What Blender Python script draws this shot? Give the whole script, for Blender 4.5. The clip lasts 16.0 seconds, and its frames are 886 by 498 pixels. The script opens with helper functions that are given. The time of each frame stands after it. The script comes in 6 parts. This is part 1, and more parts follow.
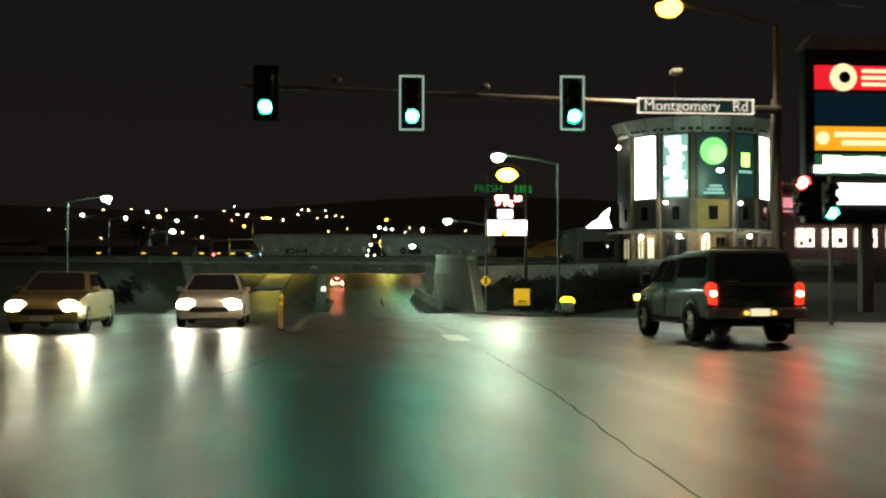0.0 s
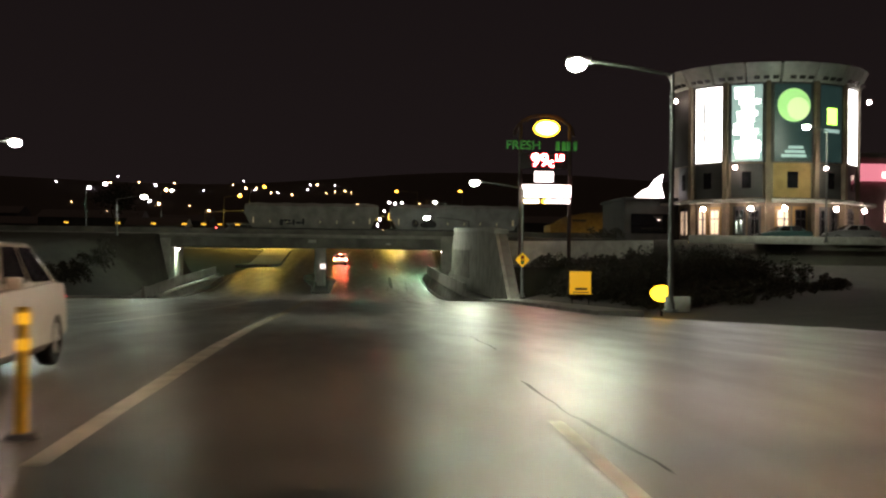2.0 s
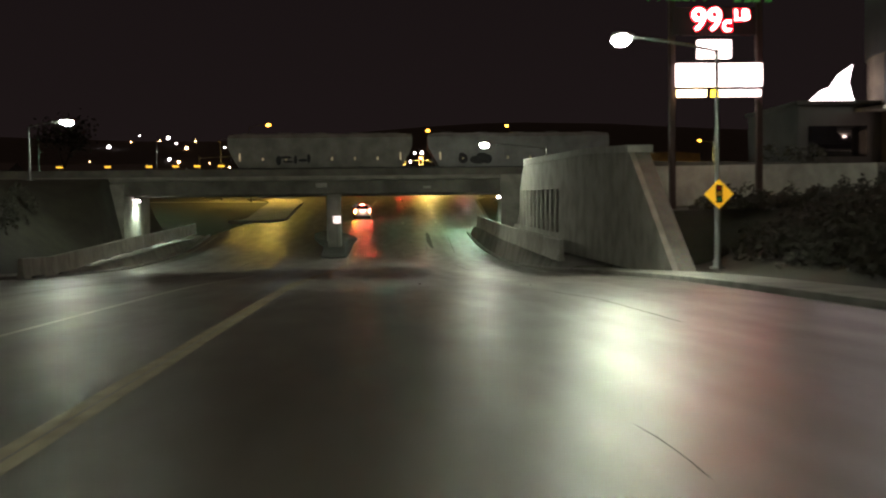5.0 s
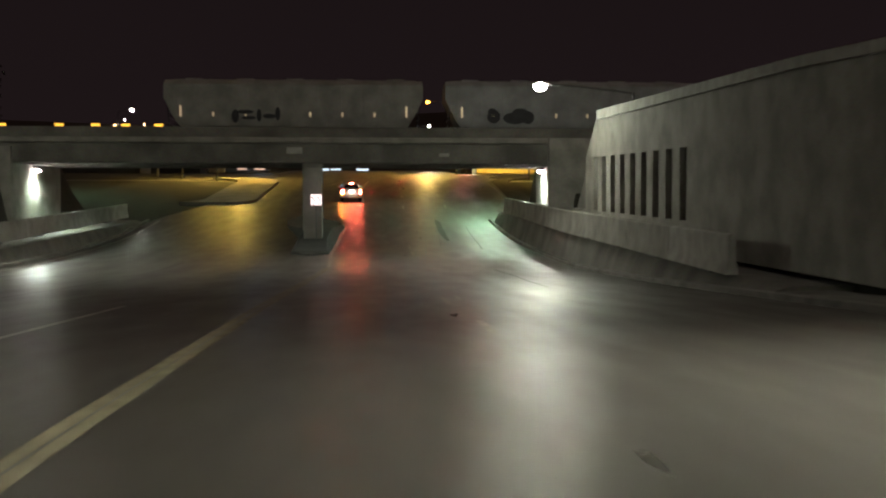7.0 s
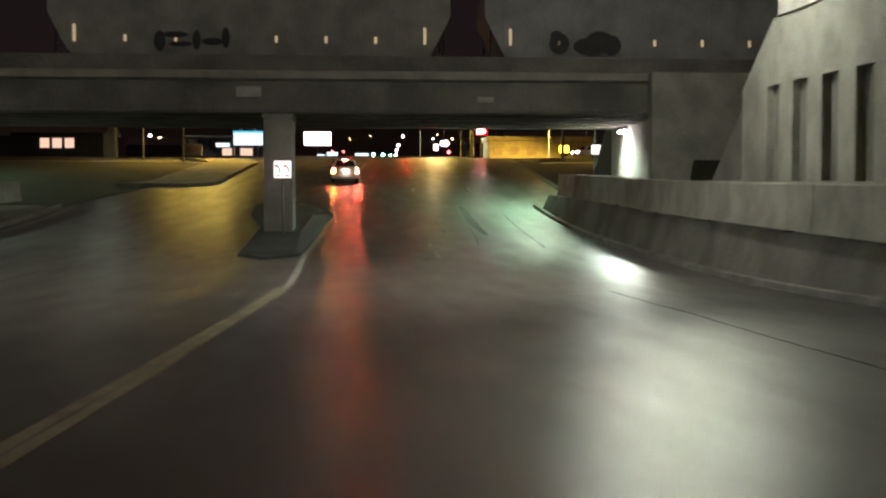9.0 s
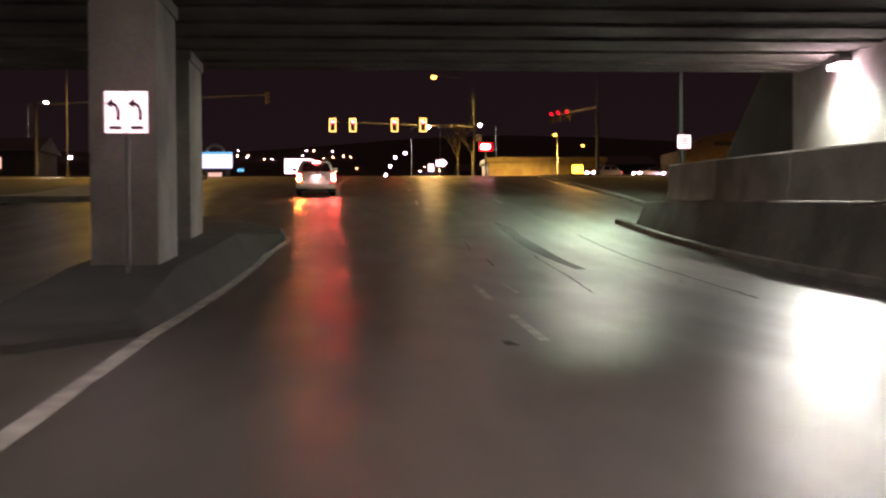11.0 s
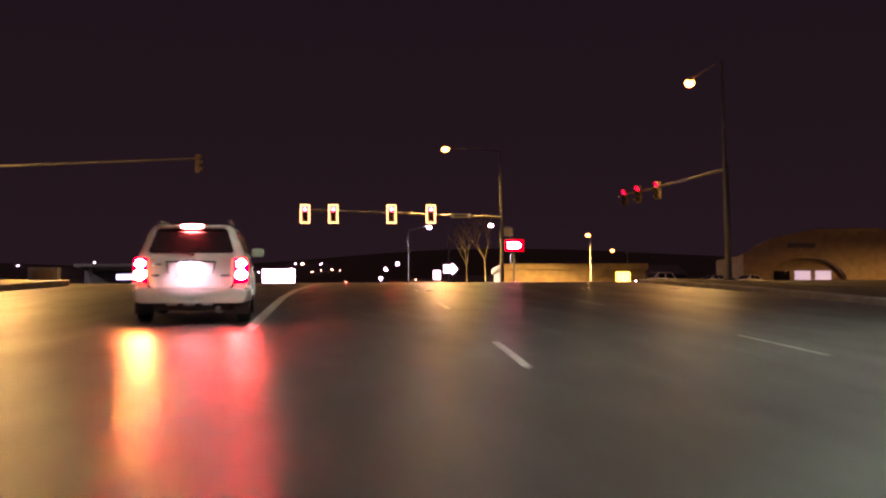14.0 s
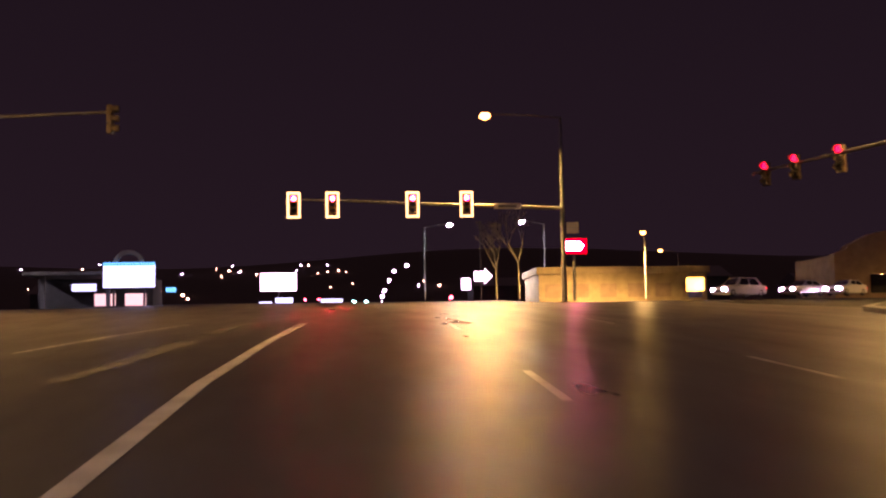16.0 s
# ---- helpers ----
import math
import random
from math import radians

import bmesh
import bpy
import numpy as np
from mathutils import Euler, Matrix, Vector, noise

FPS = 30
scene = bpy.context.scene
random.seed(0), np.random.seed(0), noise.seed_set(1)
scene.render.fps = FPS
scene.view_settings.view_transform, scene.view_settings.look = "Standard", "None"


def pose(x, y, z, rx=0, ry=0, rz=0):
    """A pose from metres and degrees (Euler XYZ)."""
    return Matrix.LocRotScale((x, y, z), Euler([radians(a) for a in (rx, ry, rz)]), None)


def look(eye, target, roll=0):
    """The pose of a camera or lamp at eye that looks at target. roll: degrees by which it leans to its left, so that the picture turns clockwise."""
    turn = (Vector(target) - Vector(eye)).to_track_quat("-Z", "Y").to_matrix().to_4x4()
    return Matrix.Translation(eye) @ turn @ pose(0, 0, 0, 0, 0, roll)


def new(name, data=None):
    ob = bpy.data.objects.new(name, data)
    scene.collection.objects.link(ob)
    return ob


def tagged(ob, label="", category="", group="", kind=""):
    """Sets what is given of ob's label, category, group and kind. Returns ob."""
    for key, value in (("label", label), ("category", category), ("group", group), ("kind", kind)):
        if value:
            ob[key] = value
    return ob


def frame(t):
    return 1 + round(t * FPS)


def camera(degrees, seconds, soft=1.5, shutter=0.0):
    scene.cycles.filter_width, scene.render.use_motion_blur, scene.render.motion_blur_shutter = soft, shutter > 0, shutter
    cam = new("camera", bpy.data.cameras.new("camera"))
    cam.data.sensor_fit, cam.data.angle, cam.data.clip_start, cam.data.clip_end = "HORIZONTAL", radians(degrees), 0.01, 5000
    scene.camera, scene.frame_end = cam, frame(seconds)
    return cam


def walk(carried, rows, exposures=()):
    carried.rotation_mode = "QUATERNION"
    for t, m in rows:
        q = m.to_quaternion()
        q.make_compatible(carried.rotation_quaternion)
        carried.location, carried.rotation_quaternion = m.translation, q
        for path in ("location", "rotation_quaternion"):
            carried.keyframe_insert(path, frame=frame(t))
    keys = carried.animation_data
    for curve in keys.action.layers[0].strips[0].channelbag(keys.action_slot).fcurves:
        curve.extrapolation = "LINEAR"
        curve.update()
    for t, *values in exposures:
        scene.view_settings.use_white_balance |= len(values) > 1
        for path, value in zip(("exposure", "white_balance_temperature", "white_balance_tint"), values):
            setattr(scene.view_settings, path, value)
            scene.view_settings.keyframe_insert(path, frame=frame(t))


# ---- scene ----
cam = camera(42.4, 16.0, soft=2.2, shutter=0.5)
PATH = [  # seconds, x, y, z, yaw, pitch, roll
    (0, -0.000, -0.000, 1.377, -5.04, 1.75, 0.02),
    (0.5, 0.150, 4.295, 1.425, -4.93, 1.57, 0.49),
    (1, 0.304, 9.096, 1.465, -4.77, 1.02, 0.55),
    (1.5, 0.541, 14.303, 1.513, -4.69, 0.78, 0.36),
    (2, 0.769, 20.157, 1.513, -4.58, 0.59, 0.66),
    (2.5, 0.976, 26.157, 1.612, -4.52, -0.06, -0.13),
    (3, 1.061, 32.301, 1.617, -4.42, -0.60, -1.08),
    (3.5, 1.038, 38.191, 1.482, -3.67, -1.22, -0.84),
    (4, 0.975, 44.082, 1.352, -3.52, -1.36, -0.57),
    (4.5, 0.894, 50.138, 1.231, -3.40, -1.53, -0.47),
    (5, 0.794, 56.476, 1.077, -3.30, -1.74, -0.63),
    (5.2, 0.752, 59.001, 1.035, -3.22, -1.80, -0.68),
    (7.3, 0.304, 87.531, 0.492, -4.04, -2.53, 0.12),
    (7.5, 0.320, 89.903, 0.448, -4.10, -2.65, 0.12),
    (8, 0.360, 95.709, 0.224, -4.02, -2.61, 0.13),
    (8.5, 0.384, 101.947, -0.040, -3.96, -2.56, 0.26),
    (9, 0.517, 107.789, -0.248, -3.90, -2.60, 0.06),
    (9.2, 0.574, 110.183, -0.326, -3.86, -2.70, 0.02),
    (11.3, 0.888, 135.347, -1.034, -4.60, -0.33, -0.44),
    (11.5, 0.950, 137.606, -0.982, -4.57, 0.08, -0.46),
    (12, 1.161, 143.089, -0.824, -4.42, 1.06, -0.45),
    (12.5, 1.348, 148.802, -0.676, -4.39, 2.25, -0.40),
    (13, 1.443, 154.969, -0.494, -4.59, 3.35, -0.49),
    (13.5, 1.525, 161.156, -0.232, -4.93, 4.36, -0.55),
    (14, 1.599, 167.224, 0.301, -5.13, 4.78, -0.51),
    (14.5, 1.700, 173.101, 0.860, -5.39, 5.10, -0.65),
    (15, 1.793, 178.959, 1.409, -5.19, 5.22, -0.63),
    (15.5, 1.867, 185.001, 1.934, -4.96, 4.90, -0.75),
    (16, 1.833, 191.410, 2.524, -4.80, 4.78, -0.92),
]
walk(cam, [(t, pose(x, y, z, 90 + pitch, 0, yaw) @ pose(0, 0, 0, 0, 0, roll)) for t, x, y, z, yaw, pitch, roll in PATH],
     exposures=((0, 1.75, 6700, 0), (0.6, 1.75, 6950, 13), (1.0, 1.8, 7150, 26), (2.5, 1.6, 7400, 34), (5.2, 1.6, 7400, 38), (7.5, 1.65, 7300, 46), (9.2, 1.65, 7300, 46), (11.5, 1.45, 7600, 90), (12.5, 1.65, 7500, 95), (14.5, 2.0, 7000, 104), (16, 2.0, 6700, 104)))

# ---------------------------------------------------------------- light
world = bpy.data.worlds.new("night_sky")
scene.world = world
world.use_nodes = True
wn = world.node_tree
wn.nodes.clear()
w_out = wn.nodes.new("ShaderNodeOutputWorld")
w_bg = wn.nodes.new("ShaderNodeBackground")
w_geo = wn.nodes.new("ShaderNodeTexCoord")
w_sep = wn.nodes.new("ShaderNodeSeparateXYZ")
w_ramp = wn.nodes.new("ShaderNodeValToRGB")
w_ramp.color_ramp.elements[0].position = 0.0
w_ramp.color_ramp.elements[0].color = (0.0034, 0.0028, 0.0028, 1)
w_ramp.color_ramp.elements[1].position = 0.95
w_ramp.color_ramp.elements[1].color = (0.024, 0.0175, 0.0125, 1)
w_mid = w_ramp.color_ramp.elements.new(0.3)
w_mid.color = (0.0024, 0.0020, 0.0021, 1)
wn.links.new(w_geo.outputs["Generated"], w_sep.inputs[0])
wn.links.new(w_sep.outputs["Z"], w_ramp.inputs["Fac"])
wn.links.new(w_ramp.outputs["Color"], w_bg.inputs["Color"])
w_bg.inputs["Strength"].default_value = 1.0
wn.links.new(w_bg.outputs[0], w_out.inputs[0])

LED = (0.69, 1.0, 0.77)
SODIUM = (0.95, 0.8, 0.14)
SODIUM_PALE = (1.0, 0.78, 0.5)
LED_FAR = (0.52, 1.0, 0.74)
LED_GREEN = (0.32, 1.0, 0.56)


def spot(x, y, z, power, colour, cone=150, aim=(0, 0, -1), size=0.12, blend=0.6):
    data = bpy.data.lights.new("lamp_light", "SPOT")
    data.energy, data.color, data.spot_size, data.spot_blend, data.shadow_soft_size = power, colour, radians(cone), blend, size
    ob = new("lamp_light", data)
    ob.matrix_world = look((x, y, z), (x + aim[0], y + aim[1], z + aim[2]))
    return ob


# ---------------------------------------------------------------- materials
def nodes_of(m):
    m.use_nodes = True
    return m.node_tree.nodes, m.node_tree.links, m.node_tree.nodes["Principled BSDF"]


def paint(name, colour, rough=0.6, metal=0.0, vary=0.25, scale=3.0, bump=0.0, fine=40.0, coat=0.0, colour2=None, object_random=0.0):
    """Surface with stains at one scale and grain at another, in metres."""
    m = bpy.data.materials.new(name)
    n, l, b = nodes_of(m)
    geo = n.new("ShaderNodeNewGeometry")
    big, small = n.new("ShaderNodeTexNoise"), n.new("ShaderNodeTexNoise")
    big.inputs["Scale"].default_value, big.inputs["Detail"].default_value = scale, 6
    small.inputs["Scale"].default_value, small.inputs["Detail"].default_value = fine, 4
    l.new(geo.outputs["Position"], big.inputs["Vector"])
    l.new(geo.outputs["Position"], small.inputs["Vector"])
    mix, mix2 = n.new("ShaderNodeMix"), n.new("ShaderNodeMix")
    mix.data_type = mix2.data_type = "RGBA"
    dark = colour2 or tuple(c * (1 - vary) for c in colour)
    mix.inputs["A"].default_value, mix.inputs["B"].default_value = (*dark, 1), (*colour, 1)
    ramp = n.new("ShaderNodeValToRGB")
    ramp.color_ramp.elements[0].position, ramp.color_ramp.elements[1].position = 0.35, 0.65
    l.new(big.outputs["Fac"], ramp.inputs["Fac"])
    l.new(ramp.outputs["Color"], mix.inputs["Factor"])
    mix2.blend_type = "MULTIPLY"
    mix2.inputs["Factor"].default_value = min(1.0, vary * 1.4)
    l.new(mix.outputs["Result"], mix2.inputs["A"])
    l.new(small.outputs["Color"], mix2.inputs["B"])
    last = mix2.outputs["Result"]
    if object_random:
        info, hsv = n.new("ShaderNodeObjectInfo"), n.new("ShaderNodeHueSaturation")
        mr = n.new("ShaderNodeMapRange")
        mr.inputs["To Min"].default_value, mr.inputs["To Max"].default_value = 1 - object_random, 1 + object_random
        l.new(info.outputs["Random"], mr.inputs["Value"])
        l.new(mr.outputs["Result"], hsv.inputs["Value"])
        l.new(last, hsv.inputs["Color"])
        last = hsv.outputs["Color"]
    l.new(last, b.inputs["Base Color"])
    b.inputs["Roughness"].default_value, b.inputs["Metallic"].default_value = rough, metal
    b.inputs["Coat Weight"].default_value = coat
    b.inputs["Coat Roughness"].default_value = 0.08
    if bump:
        bm_ = n.new("ShaderNodeBump")
        bm_.inputs["Strength"].default_value, bm_.inputs["Distance"].default_value = bump, 0.02
        l.new(small.outputs["Fac"], bm_.inputs["Height"])
        l.new(bm_.outputs["Normal"], b.inputs["Normal"])
    return m


def glow(name, colour, strength):
    m = bpy.data.materials.new(name)
    n, l, b = nodes_of(m)
    b.inputs["Base Color"].default_value = (*[min(0.8, c) for c in colour], 1)
    b.inputs["Emission Color"].default_value = (*colour, 1)
    b.inputs["Emission Strength"].default_value = strength
    b.inputs["Roughness"].default_value = 0.4
    return m


def wet_asphalt(name, colour, patch):
    """Damp asphalt: fine aggregate, worn wheel tracks along y, drying patches that change the gloss."""
    m = bpy.data.materials.new(name)
    n, l, b = nodes_of(m)
    geo = n.new("ShaderNodeNewGeometry")
    sep, comb = n.new("ShaderNodeSeparateXYZ"), n.new("ShaderNodeCombineXYZ")
    l.new(geo.outputs["Position"], sep.inputs[0])
    long_ = n.new("ShaderNodeMath")
    long_.operation, long_.inputs[1].default_value = "MULTIPLY", 0.03
    l.new(sep.outputs["X"], comb.inputs["X"])
    l.new(sep.outputs["Y"], long_.inputs[0])
    l.new(long_.outputs[0], comb.inputs["Y"])
    streak, stain, grain, stone = (n.new("ShaderNodeTexNoise") for _ in range(4))
    for node, s, d in ((streak, 0.55, 2), (stain, 0.3, 5), (grain, 26.0, 4), (stone, 130.0, 2)):
        node.inputs["Scale"].default_value, node.inputs["Detail"].default_value = s, d
        l.new(geo.outputs["Position"], node.inputs["Vector"])
    l.new(comb.outputs[0], streak.inputs["Vector"])
    mix = n.new("ShaderNodeMix")
    mix.data_type = "RGBA"
    mix.inputs["A"].default_value = (*[c * 0.62 for c in colour], 1)
    mix.inputs["B"].default_value = (*[c * 1.35 for c in colour], 1)
    add = n.new("ShaderNodeMath")
    add.operation = "MULTIPLY_ADD"
    add.inputs[1].default_value, add.inputs[2].default_value = 0.55, 0.22
    l.new(stain.outputs["Fac"], add.inputs[0])
    add2 = n.new("ShaderNodeMath")
    add2.operation = "MULTIPLY_ADD"
    add2.inputs[1].default_value = 0.5
    l.new(streak.outputs["Fac"], add2.inputs[0])
    l.new(add.outputs[0], add2.inputs[2])
    sub = n.new("ShaderNodeMath")
    sub.operation, sub.inputs[1].default_value = "SUBTRACT", 0.25
    l.new(add2.outputs[0], sub.inputs[0])
    l.new(sub.outputs[0], mix.inputs["Factor"])
    mul = n.new("ShaderNodeMix")
    mul.data_type, mul.blend_type = "RGBA", "MULTIPLY"
    mul.inputs["Factor"].default_value = 0.55
    l.new(mix.outputs["Result"], mul.inputs["A"])
    l.new(stone.outputs["Color"], mul.inputs["B"])
    l.new(mul.outputs["Result"], b.inputs["Base Color"])
    damp = n.new("ShaderNodeTexNoise")   # drying patches, drawn out along the road
    damp.inputs["Scale"].default_value, damp.inputs["Detail"].default_value, damp.inputs["Roughness"].default_value = 1.3, 4, 0.5
    stretch = n.new("ShaderNodeVectorMath")
    stretch.operation, stretch.inputs[1].default_value = "MULTIPLY", (1.0, 0.22, 1.0)
    l.new(geo.outputs["Position"], stretch.inputs[0])
    l.new(stretch.outputs["Vector"], damp.inputs["Vector"])
    both = n.new("ShaderNodeMath")
    both.operation, both.inputs[1].default_value = "MULTIPLY_ADD", 0.45
    half = n.new("ShaderNodeMath")
    half.operation, half.inputs[1].default_value = "MULTIPLY", 0.55
    l.new(streak.outputs["Fac"], half.inputs[0])
    l.new(damp.outputs["Fac"], both.inputs[0])
    l.new(half.outputs[0], both.inputs[2])
    mr = n.new("ShaderNodeMapRange")
    mr.inputs["From Min"].default_value, mr.inputs["From Max"].default_value = 0.32, 0.68
    mr.inputs["To Min"].default_value, mr.inputs["To Max"].default_value = patch
    l.new(both.outputs[0], mr.inputs["Value"])
    l.new(mr.outputs["Result"], b.inputs["Roughness"])
    gloss = n.new("ShaderNodeMapRange")
    gloss.inputs["From Min"].default_value, gloss.inputs["From Max"].default_value = 0.32, 0.68
    gloss.inputs["To Min"].default_value, gloss.inputs["To Max"].default_value = 0.42, 0.28
    l.new(both.outputs[0], gloss.inputs["Value"])
    l.new(gloss.outputs["Result"], b.inputs["Specular IOR Level"])
    bp, bp2 = n.new("ShaderNodeBump"), n.new("ShaderNodeBump")
    bp.inputs["Strength"].default_value, bp.inputs["Distance"].default_value = 0.22, 0.01
    bp2.inputs["Strength"].default_value, bp2.inputs["Distance"].default_value = 0.16, 0.015
    l.new(stone.outputs["Fac"], bp.inputs["Height"])
    l.new(grain.outputs["Fac"], bp2.inputs["Height"])
    l.new(bp.outputs["Normal"], bp2.inputs["Normal"])
    l.new(bp2.outputs["Normal"], b.inputs["Normal"])
    return m


M = {}
M["asphalt"] = wet_asphalt("damp_asphalt", (0.105, 0.095, 0.085), (0.27, 0.44))
M["seal"] = paint("tar_seal", (0.016, 0.016, 0.016), 0.7, vary=0.4, scale=5)
M["crack"] = paint("dusty_tar_crack", (0.032, 0.031, 0.029), 0.75, vary=0.5, scale=5)
M["line_white"] = paint("worn_white_paint", (0.8, 0.78, 0.73), 0.6, vary=0.3, scale=2.0, fine=30, bump=0.2)
M["line_faint"] = paint("nearly_worn_off_paint", (0.3, 0.29, 0.26), 0.6, vary=0.55, scale=2.5, fine=30, bump=0.2)
M["line_worn"] = paint("half_worn_paint", (0.62, 0.6, 0.55), 0.6, vary=0.45, scale=2.5, fine=30, bump=0.2)
M["line_yellow"] = paint("worn_yellow_paint", (0.44, 0.38, 0.25), 0.55, vary=0.4, scale=2.0, fine=30, bump=0.2)
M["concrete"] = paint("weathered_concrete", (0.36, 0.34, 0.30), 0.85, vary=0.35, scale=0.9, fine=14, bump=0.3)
M["concrete_pale"] = paint("pale_concrete", (0.46, 0.44, 0.40), 0.85, vary=0.3, scale=1.5, fine=18, bump=0.3)
# darker base than the other concretes, with random stains
M["concrete_dark"] = paint("dark_concrete", (0.23, 0.215, 0.19), 0.9, vary=0.45, scale=0.6, fine=10, bump=0.35)
M["kerb"] = paint("kerb_concrete", (0.27, 0.26, 0.235), 0.8, vary=0.4, scale=1.2, fine=20, bump=0.3)
M["grass"] = paint("winter_grass", (0.04, 0.038, 0.022), 0.95, vary=0.5, scale=0.7, fine=9, bump=0.8, colour2=(0.024, 0.02, 0.013))
M["dirt"] = paint("bare_earth", (0.075, 0.062, 0.046), 0.95, vary=0.5, scale=0.8, fine=12, bump=0.7)
M["median_dark"] = paint("dark_paving", (0.05, 0.044, 0.038), 0.9, vary=0.4, scale=1.0, fine=16, bump=0.3)
M["hedge"] = paint("dark_shrub", (0.04, 0.039, 0.023), 0.9, vary=0.5, scale=2, fine=25, bump=0.5)
M["bark"] = paint("bark", (0.09, 0.07, 0.05), 0.9, vary=0.4, scale=6, fine=40, bump=0.6)
# Bark lightened in place of lamp light reaching the bare trees.
M["bark_lamplit"] = paint("lamplit_bark", (0.34, 0.31, 0.28), 0.9, vary=0.4, scale=6, fine=40, bump=0.4)
M["galv"] = paint("galvanised_steel", (0.15, 0.153, 0.15), 0.5, 0.4, vary=0.2, scale=4, fine=50)
M["dark_metal"] = paint("dark_metal", (0.035, 0.035, 0.037), 0.45, 0.4, vary=0.3, scale=4)
M["black"] = paint("black_plastic", (0.018, 0.018, 0.02), 0.5, vary=0.3, scale=8)
M["signal_yellow"] = paint("signal_yellow_housing", (0.48, 0.3, 0.04), 0.5, vary=0.25, scale=5)
M["signal_dim"] = paint("dull_signal_housing", (0.14, 0.1, 0.045), 0.6, vary=0.25, scale=5)
M["reflective"] = paint("reflective_tape", (0.75, 0.72, 0.62), 0.35, vary=0.15, scale=8)
M["symbol_red"] = paint("red_sign_sheet", (0.5, 0.02, 0.01), 0.4, vary=0.15, scale=6)
M["symbol_green"] = paint("bright_green_sign_sheet", (0.02, 0.4, 0.14), 0.4, vary=0.15, scale=6)
M["sign_white"] = paint("sign_white_sheet", (0.78, 0.78, 0.74), 0.4, vary=0.12, scale=6)
M["sign_yellow"] = paint("sign_yellow_sheet", (0.85, 0.48, 0.03), 0.45, vary=0.18, scale=5)
M["rubber"] = paint("tyre_rubber", (0.02, 0.02, 0.02), 0.8, vary=0.3, scale=10)
M["alloy"] = paint("alloy", (0.5, 0.5, 0.5), 0.3, 0.9, vary=0.15, scale=10)
M["chrome"] = paint("chrome", (0.75, 0.75, 0.75), 0.12, 1.0, vary=0.08, scale=10)
M["car_glass"] = paint("tinted_glass", (0.012, 0.012, 0.014), 0.06, vary=0.1, scale=3)
M["car_silver"] = paint("champagne_car_paint", (0.74, 0.69, 0.6), 0.34, 0.08, vary=0.08, scale=4, coat=0.8)
M["car_green"] = paint("dark_green_car_paint", (0.014, 0.05, 0.052), 0.34, 0.1, vary=0.15, scale=4, coat=0.9)
M["car_gold"] = paint("gold_car_paint", (0.5, 0.36, 0.12), 0.3, 0.4, vary=0.1, scale=4, coat=0.8)
M["car_grey"] = paint("grey_car_paint", (0.2, 0.2, 0.21), 0.3, 0.3, vary=0.1, scale=4, coat=0.8)
M["car_white"] = paint("white_car_paint", (0.7, 0.7, 0.68), 0.3, 0.0, vary=0.08, scale=4, coat=0.7)
M["plate"] = paint("plate_sheet", (0.75, 0.75, 0.72), 0.4, vary=0.08, scale=20)
M["bar_dark"] = paint("dark_marks", (0.08, 0.08, 0.12), 0.5, vary=0.1)
M["tail_red"] = glow("brake_lamp", (1.0, 0.01, 0.004), 2.2)
M["tail_hot"] = glow("brake_lamp_core", (1.0, 0.12, 0.065), 125)
M["tail_warm"] = glow("tail_lamp_bulb", (1.0, 0.13, 0.07), 45)
M["tail_dim"] = glow("tail_lamp", (1.0, 0.03, 0.025), 2.2)
M["amber"] = glow("turn_signal_lamp", (1.0, 0.42, 0.05), 175)
M["head"] = glow("headlamp_lens", (1.0, 0.9, 0.76), 32)
M["head_dim"] = glow("far_headlamp", (0.95, 0.95, 1.0), 60)
M["plate_light"] = glow("plate_lamp", (1.0, 0.9, 0.75), 6)
M["green_on"] = glow("green_signal_lens", (0.06, 1.0, 0.68), 34)
# Emissive colour of the halo disc behind the green lens.
M["green_halo"] = glow("green_signal_halo", (0.0, 0.9, 0.62), 0.7)
M["red_on"] = glow("red_signal_lens", (1.0, 0.03, 0.03), 55)
M["red_soft"] = glow("dim_red_signal_lens", (1.0, 0.02, 0.015), 2.5)
M["lens_off"] = paint("dark_signal_lens", (0.03, 0.02, 0.02), 0.3, vary=0.1)
M["led_lamp"] = glow("white_street_lamp_lens", LED, 180)
M["sodium_lamp"] = glow("sodium_street_lamp_lens", (1.0, 0.42, 0.035), 6)
# Emission here stands in for headlights thrown back by reflective sheeting.
M["border_glow"] = glow("glowing_retro_yellow_border", (1.0, 0.72, 0.16), 0.9)
M["sign_glow"] = glow("glowing_retro_white_sheet", (1.0, 0.97, 0.9), 0.5)
M["yellow_retro_glow"] = glow("glowing_retro_yellow_sheet", (0.9, 0.52, 0.03), 0.2)
M["line_cream"] = paint("headlit_cream_paint", (0.62, 0.56, 0.45), 0.55, vary=0.35, scale=2.0, fine=30, bump=0.2)
M["wall_lamp"] = glow("wall_lamp_lens", (0.93, 1.0, 0.94), 60)
M["amber_dim"] = glow("amber_marker", (1.0, 0.45, 0.05), 6)
M["head_far_car"] = glow("sedan_headlamp_lens", (1.0, 0.86, 0.58), 15)
M["head_soft"] = glow("pale_lit_window", (0.6, 0.75, 0.85), 0.12)
M["bar_grey"] = paint("grey_marks", (0.25, 0.26, 0.26), 0.6, vary=0.1)


